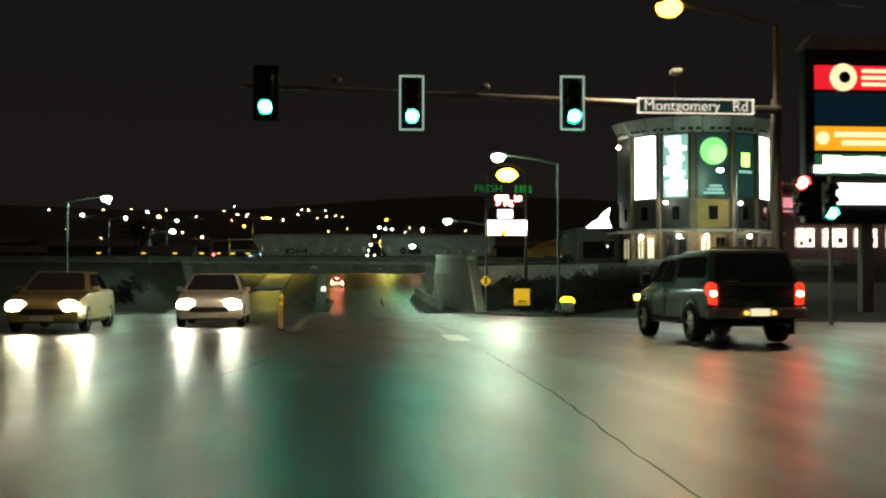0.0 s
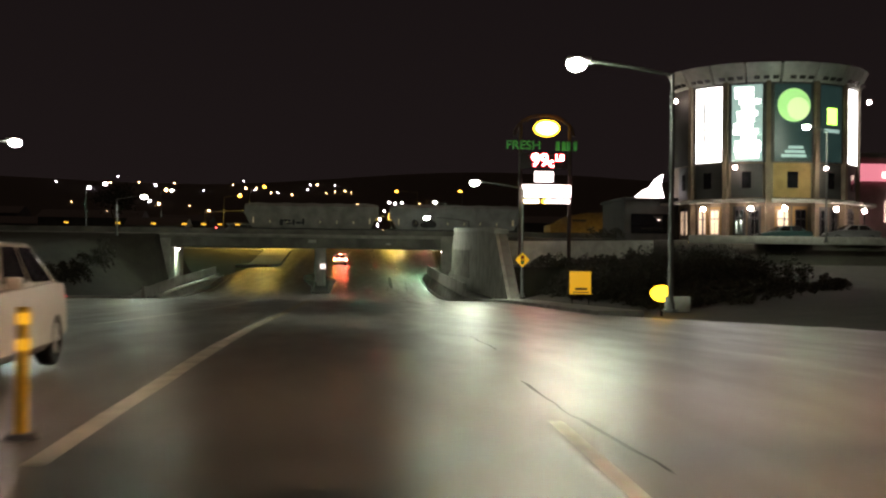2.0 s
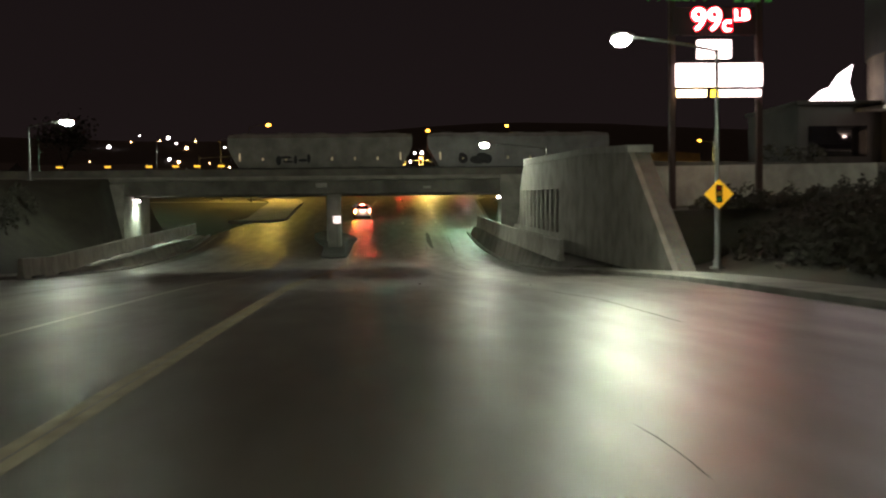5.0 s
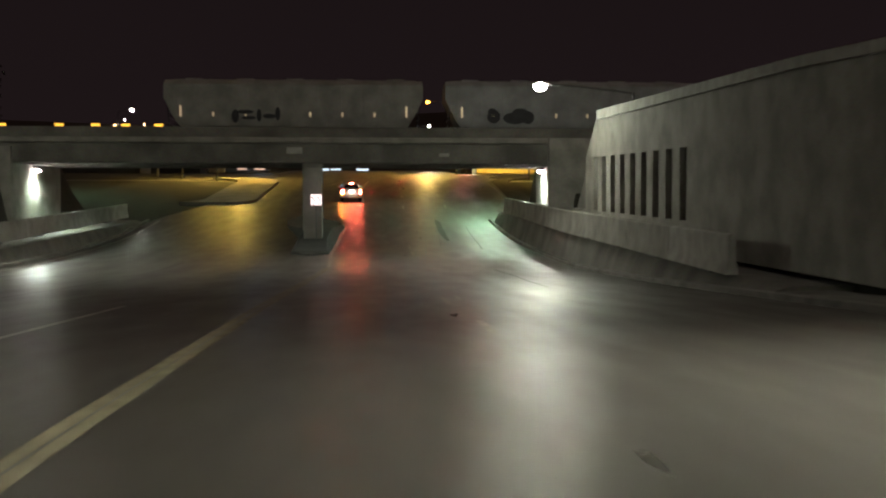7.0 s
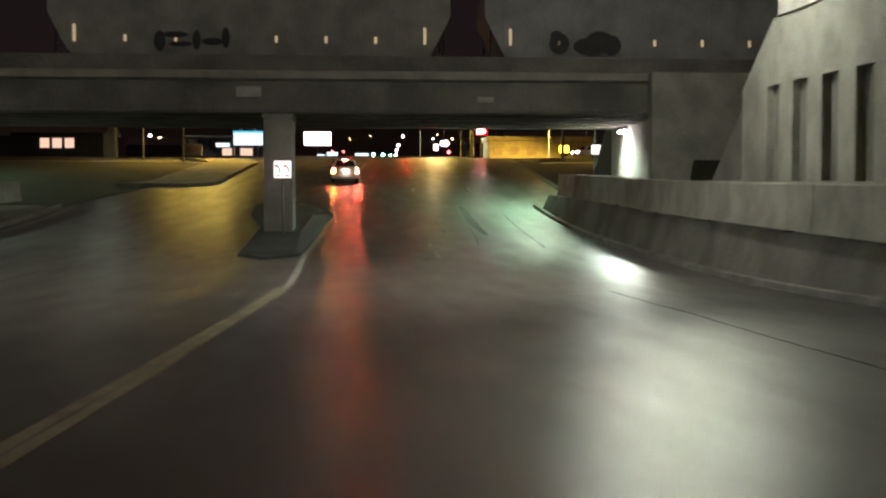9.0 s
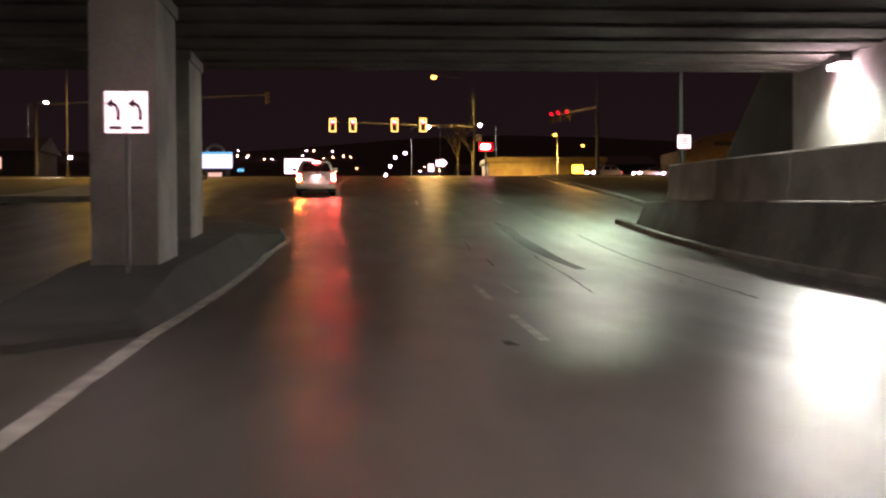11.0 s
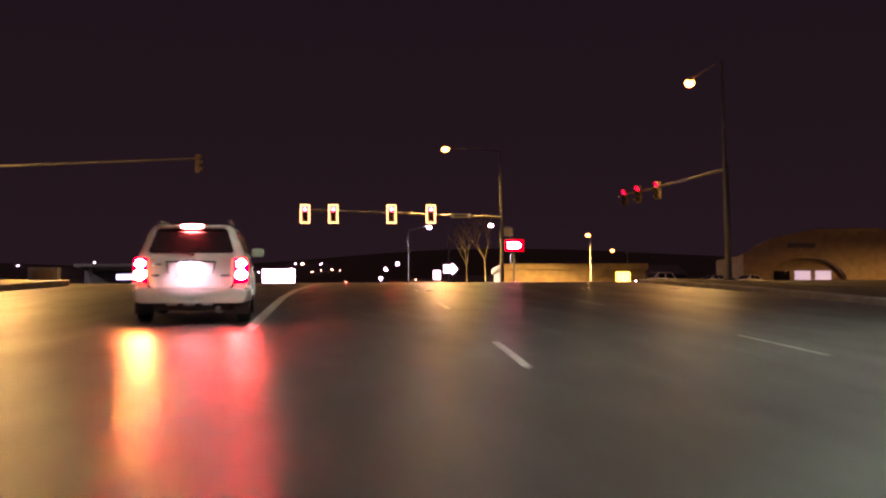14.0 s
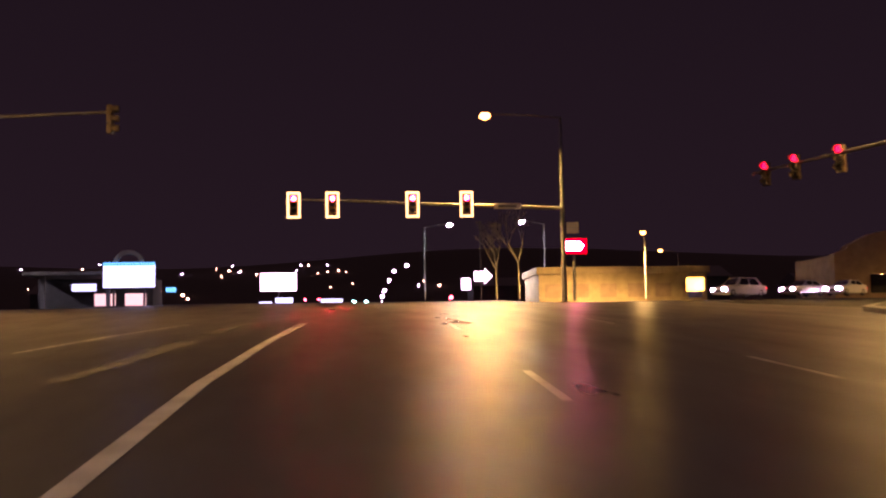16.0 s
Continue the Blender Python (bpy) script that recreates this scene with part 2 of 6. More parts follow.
# ---------------------------------------------------------------- mesh helpers
def box(bm, x0, x1, y0, y1, z0, z1, bevel=0.0):
    r = bmesh.ops.create_cube(bm, size=1)
    vs = r["verts"]
    for v in vs:
        v.co = Vector(((x0 + x1) / 2 + v.co.x * (x1 - x0), (y0 + y1) / 2 + v.co.y * (y1 - y0), (z0 + z1) / 2 + v.co.z * (z1 - z0)))
    if bevel:
        es = list({e for v in vs for e in v.link_edges})
        bmesh.ops.bevel(bm, geom=es, offset=bevel, segments=2, affect="EDGES", profile=0.6)
    return vs


def tube(bm, a, b, ra, rb=None, n=12):
    a, b = Vector(a), Vector(b)
    d = b - a
    q = d.to_track_quat("Z", "Y").to_matrix().to_4x4()
    bmesh.ops.create_cone(bm, cap_ends=True, segments=n, radius1=ra, radius2=ra if rb is None else rb, depth=d.length,
                          matrix=Matrix.Translation((a + b) / 2) @ q)


def sweep(bm, pts, r, n=8):
    """One smooth bent bar of round section through the points."""
    pts = [Vector(p) for p in pts]
    rings = []
    for i, p in enumerate(pts):
        d = (pts[min(i + 1, len(pts) - 1)] - pts[max(i - 1, 0)]).normalized()
        u = d.cross(Vector((1, 0, 0))) if abs(d.x) < 0.9 else d.cross(Vector((0, 0, 1)))
        u.normalize()
        v = d.cross(u)
        rings.append([p + (u * math.cos(2 * math.pi * k / n) + v * math.sin(2 * math.pi * k / n)) * r for k in range(n)])
    loft(bm, rings)


def loft(bm, rings, cap=True, closed=True):
    rows = [[bm.verts.new(p) for p in ring] for ring in rings]
    n = len(rows[0])
    for r0, r1 in zip(rows, rows[1:]):
        for i in range(n if closed else n - 1):
            j = (i + 1) % n
            bm.faces.new((r0[i], r0[j], r1[j], r1[i]))
    if cap and closed:
        bm.faces.new(list(reversed(rows[0])))
        bm.faces.new(rows[-1])
    return rows


def prism(bm, outline, a, b, axis="x"):
    """An outline in the two other axes, pushed from a to b along the axis."""
    def p(u, v, w):
        return {"x": (w, u, v), "y": (u, w, v), "z": (u, v, w)}[axis]
    loft(bm, [[p(u, v, a) for u, v in outline], [p(u, v, b) for u, v in outline]])


def disc(bm, c, r, n=20, axis="y", depth=0.03, ry=None):
    ry = r if ry is None else ry
    pts = [(r * math.cos(2 * math.pi * i / n), ry * math.sin(2 * math.pi * i / n)) for i in range(n)]
    x, y, z = c
    if axis == "y":
        loft(bm, [[(x + u, y + k, z + v) for u, v in pts] for k in (-depth / 2, depth / 2)])
    elif axis == "x":
        loft(bm, [[(x + k, y + u, z + v) for u, v in pts] for k in (-depth / 2, depth / 2)])
    else:
        loft(bm, [[(x + u, y + v, z + k) for u, v in pts] for k in (-depth / 2, depth / 2)])


def ball(bm, c, r, sx=1.0, sy=1.0, sz=1.0, sub=2):
    vs = bmesh.ops.create_icosphere(bm, subdivisions=sub, radius=r)["verts"]
    for v in vs:
        v.co = Vector((c[0] + v.co.x * sx, c[1] + v.co.y * sy, c[2] + v.co.z * sz))


def quad(bm, *pts):
    bm.faces.new([bm.verts.new(p) for p in pts])


def finish(name, bm, material, smooth=None):
    bmesh.ops.recalc_face_normals(bm, faces=bm.faces[:])
    me = bpy.data.meshes.new(name)
    bm.to_mesh(me)
    bm.free()
    me.materials.append(M[material] if isinstance(material, str) else material)
    if smooth:
        me.polygons.foreach_set("use_smooth", [True] * len(me.polygons))
        me.set_sharp_from_angle(angle=radians(smooth))
    return me


def part(name, bm, material, parent, label="", smooth=35):
    ob = new(name, finish(name, bm, material, smooth))
    ob.parent = parent
    if label:
        tagged(ob, label)
    return ob


def thing(name, m, label, category, group=""):
    ob = new(name)
    ob.empty_display_size = 0.3
    ob.matrix_world = m
    return tagged(ob, label, category, group)


def solid(name, bm, material, label="", category="", kind="", group="", smooth=35):
    ob = new(name, finish(name, bm, material, smooth))
    return tagged(ob, label, category, group, kind)


def words(text, size, m, material, parent, name="lettering", depth=0.004, fat=0.0):
    """Raised letters in the built-in font, turned into a mesh."""
    cu = bpy.data.curves.new(name, "FONT")
    cu.body, cu.size, cu.extrude, cu.offset, cu.align_x, cu.align_y = text, size, depth, fat, "CENTER", "CENTER"
    tmp = bpy.data.objects.new(name, cu)
    scene.collection.objects.link(tmp)
    me = bpy.data.meshes.new_from_object(tmp.evaluated_get(bpy.context.evaluated_depsgraph_get()))
    bpy.data.objects.remove(tmp)
    me.materials.clear()
    me.materials.append(M[material])
    ob = new(name, me)
    ob.parent = parent
    ob.matrix_local = m
    return ob


# ---------------------------------------------------------------- lie of the land
PROFILE_Y = (-60, -10, 0, 10, 20, 30, 45, 60, 75, 90, 105, 120, 135, 150, 160, 170, 180, 190, 200, 215, 230, 245, 260, 275, 290, 320, 400, 600)
PROFILE_Z = (-0.1, 0, 0, 0.1, 0.18, 0.27, -0.04, -0.37, -0.66, -0.95, -1.5, -2.04, -2.38, -2.08, -1.65, -0.82, 0.15, 0.97, 1.75, 2.85, 3.74, 4.4, 4.95, 5.6, 6.3, 7.2, 8.6, 11)


def road_z(y):
    """Height of the carriageway, eased between its levels."""
    return float(sum(np.interp(y + d, PROFILE_Y, PROFILE_Z) for d in (-4, -2, 0, 2, 4)) / 5)


def level(y):
    """Height of the land beside the cutting."""
    return float(np.interp(y, (-60, 40, 62, 85, 100, 150, 165, 180, 200, 230, 260, 600), (0.1, 0.25, 0.1, 0.25, 1.0, 4.0, 2.2, 0.4, 1.8, 3.8, 5.0, 11)))


def smooth01(a, b, v):
    t = min(1.0, max(0.0, (v - a) / (b - a)))
    return t * t * (3 - 2 * t)


ROAD_L, ROAD_R = -15.6, 9.7


def land(x, y):
    if y > 600 or y < -60 or abs(x) > 300:
        r = math.hypot(x, y)
        base = 11 * smooth01(100, 600, y) + (0.1 if y < 100 else 0)
        rise = smooth01(700, 2600, r) * (150 + 18 * math.sin(x * 0.0021 + 1.0) + 12 * math.sin(x * 0.0057)) if y > -200 else 0
        return base + rise * smooth01(-200, 500, y)
    rz, lv = road_z(y), level(y)
    if x > 9 and 60 < y < 150:   # terrace held by a low wall
        d = y - 104.4 - (min(x, 25.0) - 12.0) * 0.485
        lv = min(lv, 1.5) + (3.35 + 0.012 * (y - 104) - min(lv, 1.5)) * smooth01(0.4, 2.2, d)
    if x > ROAD_R:
        if 101 < y < 149:
            k = smooth01(11.9, 12.4, x) if y < 141 else smooth01(16.6, 17.8, x)
        else:
            k = smooth01(11.0, 21.0, x)
    elif x < ROAD_L:
        k = smooth01(-17.2, -27.0, x)
    else:
        k = 0.0
    z = rz - 0.07 + (lv - rz + 0.07) * k
    # freeway embankment either side of the bridge
    if x > 12.3 or x < -20.5:
        k = (smooth01(147.6, 149.0, y) if 0 < x < 17.8 else smooth01(139, 148, y)) * (1 - smooth01(161, 171, y))
        z = z * (1 - k) + max(z, 4.15) * k
    return z


def axis_steps(stops):
    out = []
    for a, b, n in stops:
        out += [a + (b - a) * i / n for i in range(n)]
    return out + [stops[-1][1]]


gx = axis_steps(((-4000, -1000, 6), (-1000, -300, 5), (-300, -60, 8), (-60, -28, 8), (-28, -15.6, 10), (-15.6, 9.7, 6), (9.7, 11.8, 3), (11.8, 12.6, 4), (12.6, 24, 8), (24, 60, 8), (60, 300, 8), (300, 1000, 5), (1000, 4000, 6)))
gy = axis_steps(((-2500, -400, 5), (-400, -60, 5), (-60, 40, 14), (40, 100, 20), (100, 102, 2), (102, 116, 14), (116, 138, 8), (138, 172, 24), (172, 300, 32), (300, 600, 15), (600, 4000, 26)))
bm = bmesh.new()
grid = [[bm.verts.new((x, y, land(x, y))) for x in gx] for y in gy]
for a, b in zip(grid, grid[1:]):
    for i in range(len(gx) - 1):
        bm.faces.new((a[i], a[i + 1], b[i + 1], b[i]))
ground = solid("ground", bm, "grass", "dark winter grass and bare earth beside the road", "ground", "structure", smooth=60)


def strip(bm, x0, x1, y0, y1, lift, step=3.0, x0b=None, x1b=None, thick=0.0):
    """A band lying on the carriageway from y0 to y1."""
    n = max(1, int(abs(y1 - y0) / step + 0.5))
    x0b, x1b = (x0 if x0b is None else x0b), (x1 if x1b is None else x1b)
    rows = []
    for i in range(n + 1):
        t = i / n
        y, a, b = y0 + (y1 - y0) * t, x0 + (x0b - x0) * t, x1 + (x1b - x1) * t
        z = road_z(y) + lift
        rows.append((bm.verts.new((a, y, z)), bm.verts.new((b, y, z))))
    for r, s in zip(rows, rows[1:]):
        bm.faces.new((r[0], r[1], s[1], s[0]))


bm = bmesh.new()
ys = axis_steps(((-60, 60, 48), (60, 300, 110), (300, 600, 40)))
rows = []
for y in ys:
    l, r = ROAD_L, ROAD_R
    if y < 62:   # crossing street and its corner radii
        k = smooth01(63, 50, y)
        l, r = l - 70 * smooth01(60, 40, y) ** 2, r + (3 * k + 68 * smooth01(52, 40, y) ** 2)
    if y > 168:
        l, r = l + 2.5 * smooth01(168, 185, y), float(np.interp(y, (168, 174, 190, 206, 216), (11.3, 12.6, 13.4, 14.3, 14.8)))
    if y > 214:
        l, r = l - 90 * smooth01(216, 232, y) * smooth01(262, 246, y) , r + 90 * smooth01(216, 232, y) * smooth01(262, 246, y)
    rows.append([bm.verts.new((l + (r - l) * i / 8, y, road_z(y))) for i in range(9)])
for a, b in zip(rows, rows[1:]):
    for i in range(8):
        bm.faces.new((a[i], a[i + 1], b[i + 1], b[i]))
road = solid("road", bm, "asphalt", "damp dark asphalt road with worn wheel tracks", "road", "structure", smooth=60)

# ---- paint on the road
def marking(name, material, label, *bands, lift=0.006):
    b = bmesh.new()
    for band in bands:
        strip(b, *band[:4], lift, 2.0, *band[4:])
    return solid(name, b, material, label, "road marking", "structure", smooth=0)


YELLOW = ((60, -1.54), (80, -1.68), (108, -1.8), (116, -1.73), (124, -1.6), (134, -1.35))
marking("yellow_centre_line", "line_yellow", "worn double yellow centre line on the road",
        *[(xa + o, xa + o + 0.13, ya, yb, xb + o, xb + o + 0.13) for o in (-0.15, 0.01) for (ya, xa), (yb, xb) in zip(YELLOW, YELLOW[1:])])
# One painted line; cream up to y 53 stands for headlight falling on it.
CENTRE = ((27.3, -1.22, 0.16), (32, -1.28, 0.2), (38.3, -1.48, 0.25), (47, -1.64, 0.26), (53, -1.66, 0.25))
marking("centre_line", "line_cream", "wide worn centre line, cream as under headlights", *[(xa, xa + wa, ya, yb, xb, xb + wb) for (ya, xa, wa), (yb, xb, wb) in zip(CENTRE, CENTRE[1:])])
marking("centre_line", "line_yellow", "wide worn yellow centre line", (-1.66, -1.41, 53, 60.0, -1.64, -1.41))
marking("lane_line_turn", "line_white", "worn white line of the oncoming turn lane", (-5.4, -5.28, 48, 66, -4.76, -4.64), (-4.76, -4.64, 66, 108))
marking("edge_line", "line_white", "worn white edge line", (-15.0, -14.88, 60, 170))
marking("stop_bar", "line_white", "short wide white bar on the road", (2.2, 2.64, 23.3, 25.55))
TURN_LINE = ((184.5, 0.1), (192, 0.03), (198, -0.04), (205, 0.03), (211, 0.28), (219, 0.7))
marking("turn_lane_line", "line_white", "solid white line beside the turn lane", *[(xa, xa + 0.2, ya, yb, xb, xb + 0.2) for (ya, xa), (yb, xb) in zip(TURN_LINE, TURN_LINE[1:])])
marking("turn_lane_edge", "line_white", "thin white line of the oncoming lane", (-3.5, -3.4, 210, 214, -2.85, -2.75), (-2.85, -2.75, 214, 219, -1.95, -1.85))
for y0, xx in ((26.2, 2.35), (99.8, 2.18), (108.2, 2.13), (144.0, 2.88), (149.2, 2.93)):
    marking("lane_dash", "line_worn", "worn white lane dash", (xx - 0.06, xx + 0.06, y0, y0 + 3.0, xx, xx + 0.12))
for y0, xx in ((179.1, 3.55), (190.8, 3.82), (202.7, 4.0), (214.8, 4.1)):
    marking("lane_dash", "line_white", "worn white lane dash", (xx - 0.055, xx + 0.055, y0, y0 + 3.1, xx + 0.02, xx + 0.13))
for y0, xx in ((192.1, 7.38), (204.3, 7.5), (216.4, 7.7), (180.0, 7.2)):
    marking("lane_dash", "line_white", "faint worn white lane dash", (xx - 0.05, xx + 0.05, y0, y0 + 3.0))
marking("lane_dash", "line_worn", "ghost of an older worn-off lane dash", (2.49, 2.56, 109.6, 111.6, 2.5, 2.57))
marking("lane_dash", "line_worn", "ghost of an older worn-off lane dash", (3.48, 3.55, 150.4, 152.4, 3.5, 3.57))
TAR = ((155.5, 5.5, 5.72), (159, 5.42, 5.76), (161.5, 5.4, 5.84), (164, 5.42, 5.86), (166, 5.5, 5.88), (168, 5.54, 5.96), (169.2, 5.6, 5.92), (170.9, 5.68, 5.74))
marking("tar_stripe", "seal", "broad dark tar repair stripe along the road", *[(a, b, ya, yb, c, d) for (ya, a, b), (yb, c, d) in zip(TAR, TAR[1:])])
cr = random.Random(41)


def crack(width, *knots):
    """A thin tarred crack wandering from knot (x, y) to knot."""
    line = []
    for (xa, ya), (xb, yb) in zip(knots, knots[1:]):
        n = max(2, int(abs(yb - ya) / 0.35))
        line += [(xa + (xb - xa) * i / n + cr.uniform(-0.018, 0.018), ya + (yb - ya) * i / n, width * cr.uniform(0.5, 1.3)) for i in range(n)]
    line.append((*knots[-1], width * 0.4))
    marking("tar_seam", "crack", "dark tarred crack along the road", *[(xa, xa + wa, ya, yb, xb, xb + wb) for (xa, ya, wa), (xb, yb, wb) in zip(line, line[1:])], lift=0.004)


crack(0.024, (2.14, 6.0), (2.2, 8.2), (2.42, 13.1), (2.5, 20.0))
crack(0.035, (2.72, 27.0), (2.6, 29.6), (2.62, 32.5))
crack(0.03, (3.06, 38.3), (3.13, 39.7), (3.1, 40.7), (3.17, 43.0))
crack(0.017, (2.63, 62.8), (2.66, 63.6), (2.63, 64.6))
crack(0.05, (5.49, 74.0), (5.5, 80.5), (4.9, 84.5))
crack(0.06, (5.7, 117.0), (5.84, 123.4), (5.92, 126.4), (5.84, 132.6))
crack(0.045, (4.74, 150.4), (5.05, 154.8), (5.22, 159.7))
crack(0.06, (7.0, 149.0), (7.12, 150.5), (7.26, 153.6), (7.37, 157.6), (7.6, 166.0))
crack(0.045, (7.74, 172.4), (7.6, 174.8))
crack(0.025, (3.83, 161.0), (3.9, 161.9), (3.92, 162.8), (3.96, 163.7))
crack(0.04, (3.9, 156.7), (3.95, 158.8))
crack(0.05, (-8.6, 62.0), (-8.45, 140.0))
crack(0.035, (-1.65, 15.6), (-1.36, 17.2), (-1.17, 18.9))
marking("tar_patch", "seal", "small dark tar patch on the road", (2.42, 2.56, 143.6, 144.0, 2.4, 2.5))
b_ = bmesh.new()
for i, (x0, y0, x1, y1) in enumerate(((2.0, 26.05, 9.5, 25.75), (-14, 26.5, -2.2, 26.1))):
    d = 0.05
    quad(b_, (x0, y0 - d, road_z(y0) + 0.005), (x1, y1 - d, road_z(y1) + 0.005), (x1, y1 + d, road_z(y1) + 0.005), (x0, y0 + d, road_z(y0) + 0.005))
solid("tar_joint", b_, "seal", "dark tar joint across the road", "road marking", "structure", smooth=0)
# painted turn arrow on the far approach
b_ = bmesh.new()
for pts in (((-1.75, 205.5), (-1.45, 205.5), (-0.95, 210.5), (-1.2, 210.5)), ((-1.6, 210.5), (-0.75, 210.5), (-1.0, 212.5), (-1.15, 212.5)), ((-1.1, 214.0), (-0.8, 214.0), (-0.45, 218.0), (-0.7, 218.0))):
    quad(b_, *[(x, y, road_z(y) + 0.012) for x, y in pts])
solid("turn_arrow_marking", b_, "line_faint", "worn white turn arrow painted on the road", "road marking", "structure", smooth=0)


# ---- kerbs and pavements
def rail(name, material, label, category, xs, outline, y0, y1, kind="structure", step=3.0, base=road_z):
    """A bar of constant section that follows the road; outline in (x, z) from the road's height."""
    b = bmesh.new()
    n = max(2, int((y1 - y0) / step))
    rings = []
    for i in range(n + 1):
        y = y0 + (y1 - y0) * i / n
        x, z = float(np.interp(y, [q[0] for q in xs], [q[1] for q in xs])), base(y)
        rings.append([(x + u, y, z + v) for u, v in outline])
    loft(b, rings)
    return solid(name, b, material, label, category, kind)


rail("kerb_right", "kerb", "weathered concrete kerb with a gutter", "kerb", ((60, 9.7), (170, 9.7)), ((0, -0.2), (0.02, 0.14), (0.05, 0.16), (0.2, 0.16), (0.2, -0.2)), 61, 170)
rail("pavement_right", "concrete_dark", "narrow dirty concrete pavement", "pavement", ((60, 9.9), (170, 9.9)), ((0, -0.3), (0, 0.15), (1.5, 0.17), (1.5, -0.3)), 61, 112)
FAR_KERB = ((168.3, 11.3), (174, 12.5), (190, 13.3), (206, 14.15), (216, 14.6), (222, 16.0), (226, 18.6))
rail("kerb_far_right", "kerb", "weathered concrete kerb beyond the overpass", "kerb", FAR_KERB, ((0, -0.2), (0.02, 0.13), (0.05, 0.15), (0.3, 0.155), (0.3, -0.2)), 168.3, 226, step=2.0)
rail("pavement_far_right", "dirt", "bare dark earth verge behind the kerb", "verge", FAR_KERB, ((0.3, -0.3), (0.3, 0.14), (2.3, 0.17), (2.3, -0.3)), 168.3, 226, step=2.0)
LEFT_KERB = ((183, -11.0), (184.2, -9.7), (186, -9.25), (214, -9.3), (220, -10.6), (224, -13.5))
rail("kerb_far_left", "kerb", "weathered kerb of the pavement beyond the overpass", "kerb", LEFT_KERB, ((0, -0.2), (0, 0.2), (-0.03, 0.22), (-0.2, 0.22), (-0.2, -0.2)), 183, 224, step=1.5)
rail("pavement_far_left", "concrete", "damp concrete pavement lit by sodium lamps", "pavement", LEFT_KERB, ((-0.2, -0.2), (-0.2, 0.215), (-4.5, 0.24), (-4.5, -0.2)), 183, 224, step=1.5)
rail("kerb_left", "kerb", "weathered concrete kerb", "kerb", ((60, -15.8), (170, -15.8)), ((0, -0.2), (0, 0.16), (0.15, 0.16), (0.19, 0.14), (0.2, -0.2)), 64, 170)


def ledge_top(y):
    return float(np.interp(y, (100, 113, 120, 142, 156, 165, 168), (-1.5, -1.38, -1.25, -0.85, -0.42, -0.18, -0.12)))


# raised walkway under the bridge: sloped concrete face, then the walkway
for name, s, x_kerb in (("walkway_right", 1, 9.9), ("walkway_left", -1, -15.8)):
    b = bmesh.new()
    rings = []
    y_start = 110 if s > 0 else 104
    for i in range(30):
        y = y_start + (168 - y_start) * i / 29
        rz, lt = road_z(y), ledge_top(y)
        if s < 0:
            lt = float(np.interp(y, (104, 112, 125, 145, 168), (-1.5, -2.0, -1.85, -1.35, -0.7)))
        lt = max(lt, rz + 0.15)
        far = 12.6 if s > 0 else -20.6
        rings.append([(x_kerb, y, rz - 0.3), (x_kerb + s * 0.03, y, rz + 0.14), (x_kerb + s * 0.35, y, lt - 0.02), (x_kerb + s * 0.5, y, lt), (far, y, lt + 0.02), (far, y, rz - 0.3)])
    loft(b, rings)
    solid(name, b, "concrete_dark", "raised dark concrete walkway beside the underpass road", "walkway", "structure")

# ---- median island with a rounded nose, and its pale kerb
def island(y):
    return (float(np.interp(y, (143.5, 145, 158, 166, 170, 172, 173), (-2.7, -3.6, -3.9, -5.2, -5.4, -4.9, -4.0))),
            float(np.interp(y, (143.5, 145, 152, 161, 165, 167, 168.2, 170, 171.5, 172.5, 173), (-2.5, -1.6, -1.47, -1.37, -1.08, -1.3, -1.75, -2.4, -3.0, -3.5, -3.9))))


def island_top(y):
    """Height of the median above the carriageway beside it."""
    return float(np.interp(y, (143.5, 146, 149.4, 151.5, 158, 161, 165, 173), (0.1, 0.28, 0.56, 0.6, 0.7, 0.45, 0.2, 0.12)))


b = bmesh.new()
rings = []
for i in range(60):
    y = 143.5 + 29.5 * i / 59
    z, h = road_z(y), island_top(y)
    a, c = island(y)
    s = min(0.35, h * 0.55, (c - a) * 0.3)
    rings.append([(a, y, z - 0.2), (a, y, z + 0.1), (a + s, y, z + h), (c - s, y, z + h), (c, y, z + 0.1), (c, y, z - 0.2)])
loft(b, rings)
solid("median_island", b, "median_dark", "raised dark median with sloped sides round the piers", "median", "structure")


b = bmesh.new()
rows = []
for i in range(24):
    y = 134 + 32 * i / 23
    x = island(y)[1] if y > 145 else float(np.interp(y, (134, 145), (-1.37, -1.6)))
    rows.append((b.verts.new((x + 0.03, y, road_z(y) + 0.007)), b.verts.new((x + 0.22, y, road_z(y) + 0.007))))
for r, q in zip(rows, rows[1:]):
    b.faces.new((r[0], r[1], q[1], q[0]))
solid("median_edge_line", b, "line_worn", "worn pale line along the foot of the median", "road marking", "structure", smooth=0)

# ---------------------------------------------------------------- overpass
BR0, BR1 = 149.3, 159.2
bridge = thing("overpass_bridge", pose(0, 0, 0), "weathered concrete freeway overpass with girders and a parapet", "bridge")
b = bmesh.new()
box(b, -21.2, 13.0, BR0 + 0.55, BR1 - 0.55, 3.75, 4.2)
part("deck", b, "concrete", bridge)
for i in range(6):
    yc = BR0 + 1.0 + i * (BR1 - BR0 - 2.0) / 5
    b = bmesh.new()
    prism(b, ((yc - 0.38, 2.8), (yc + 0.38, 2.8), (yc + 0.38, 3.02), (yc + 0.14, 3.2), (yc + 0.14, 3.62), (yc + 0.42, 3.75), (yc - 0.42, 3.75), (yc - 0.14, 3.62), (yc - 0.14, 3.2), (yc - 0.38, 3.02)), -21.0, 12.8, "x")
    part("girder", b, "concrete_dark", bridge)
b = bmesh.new()
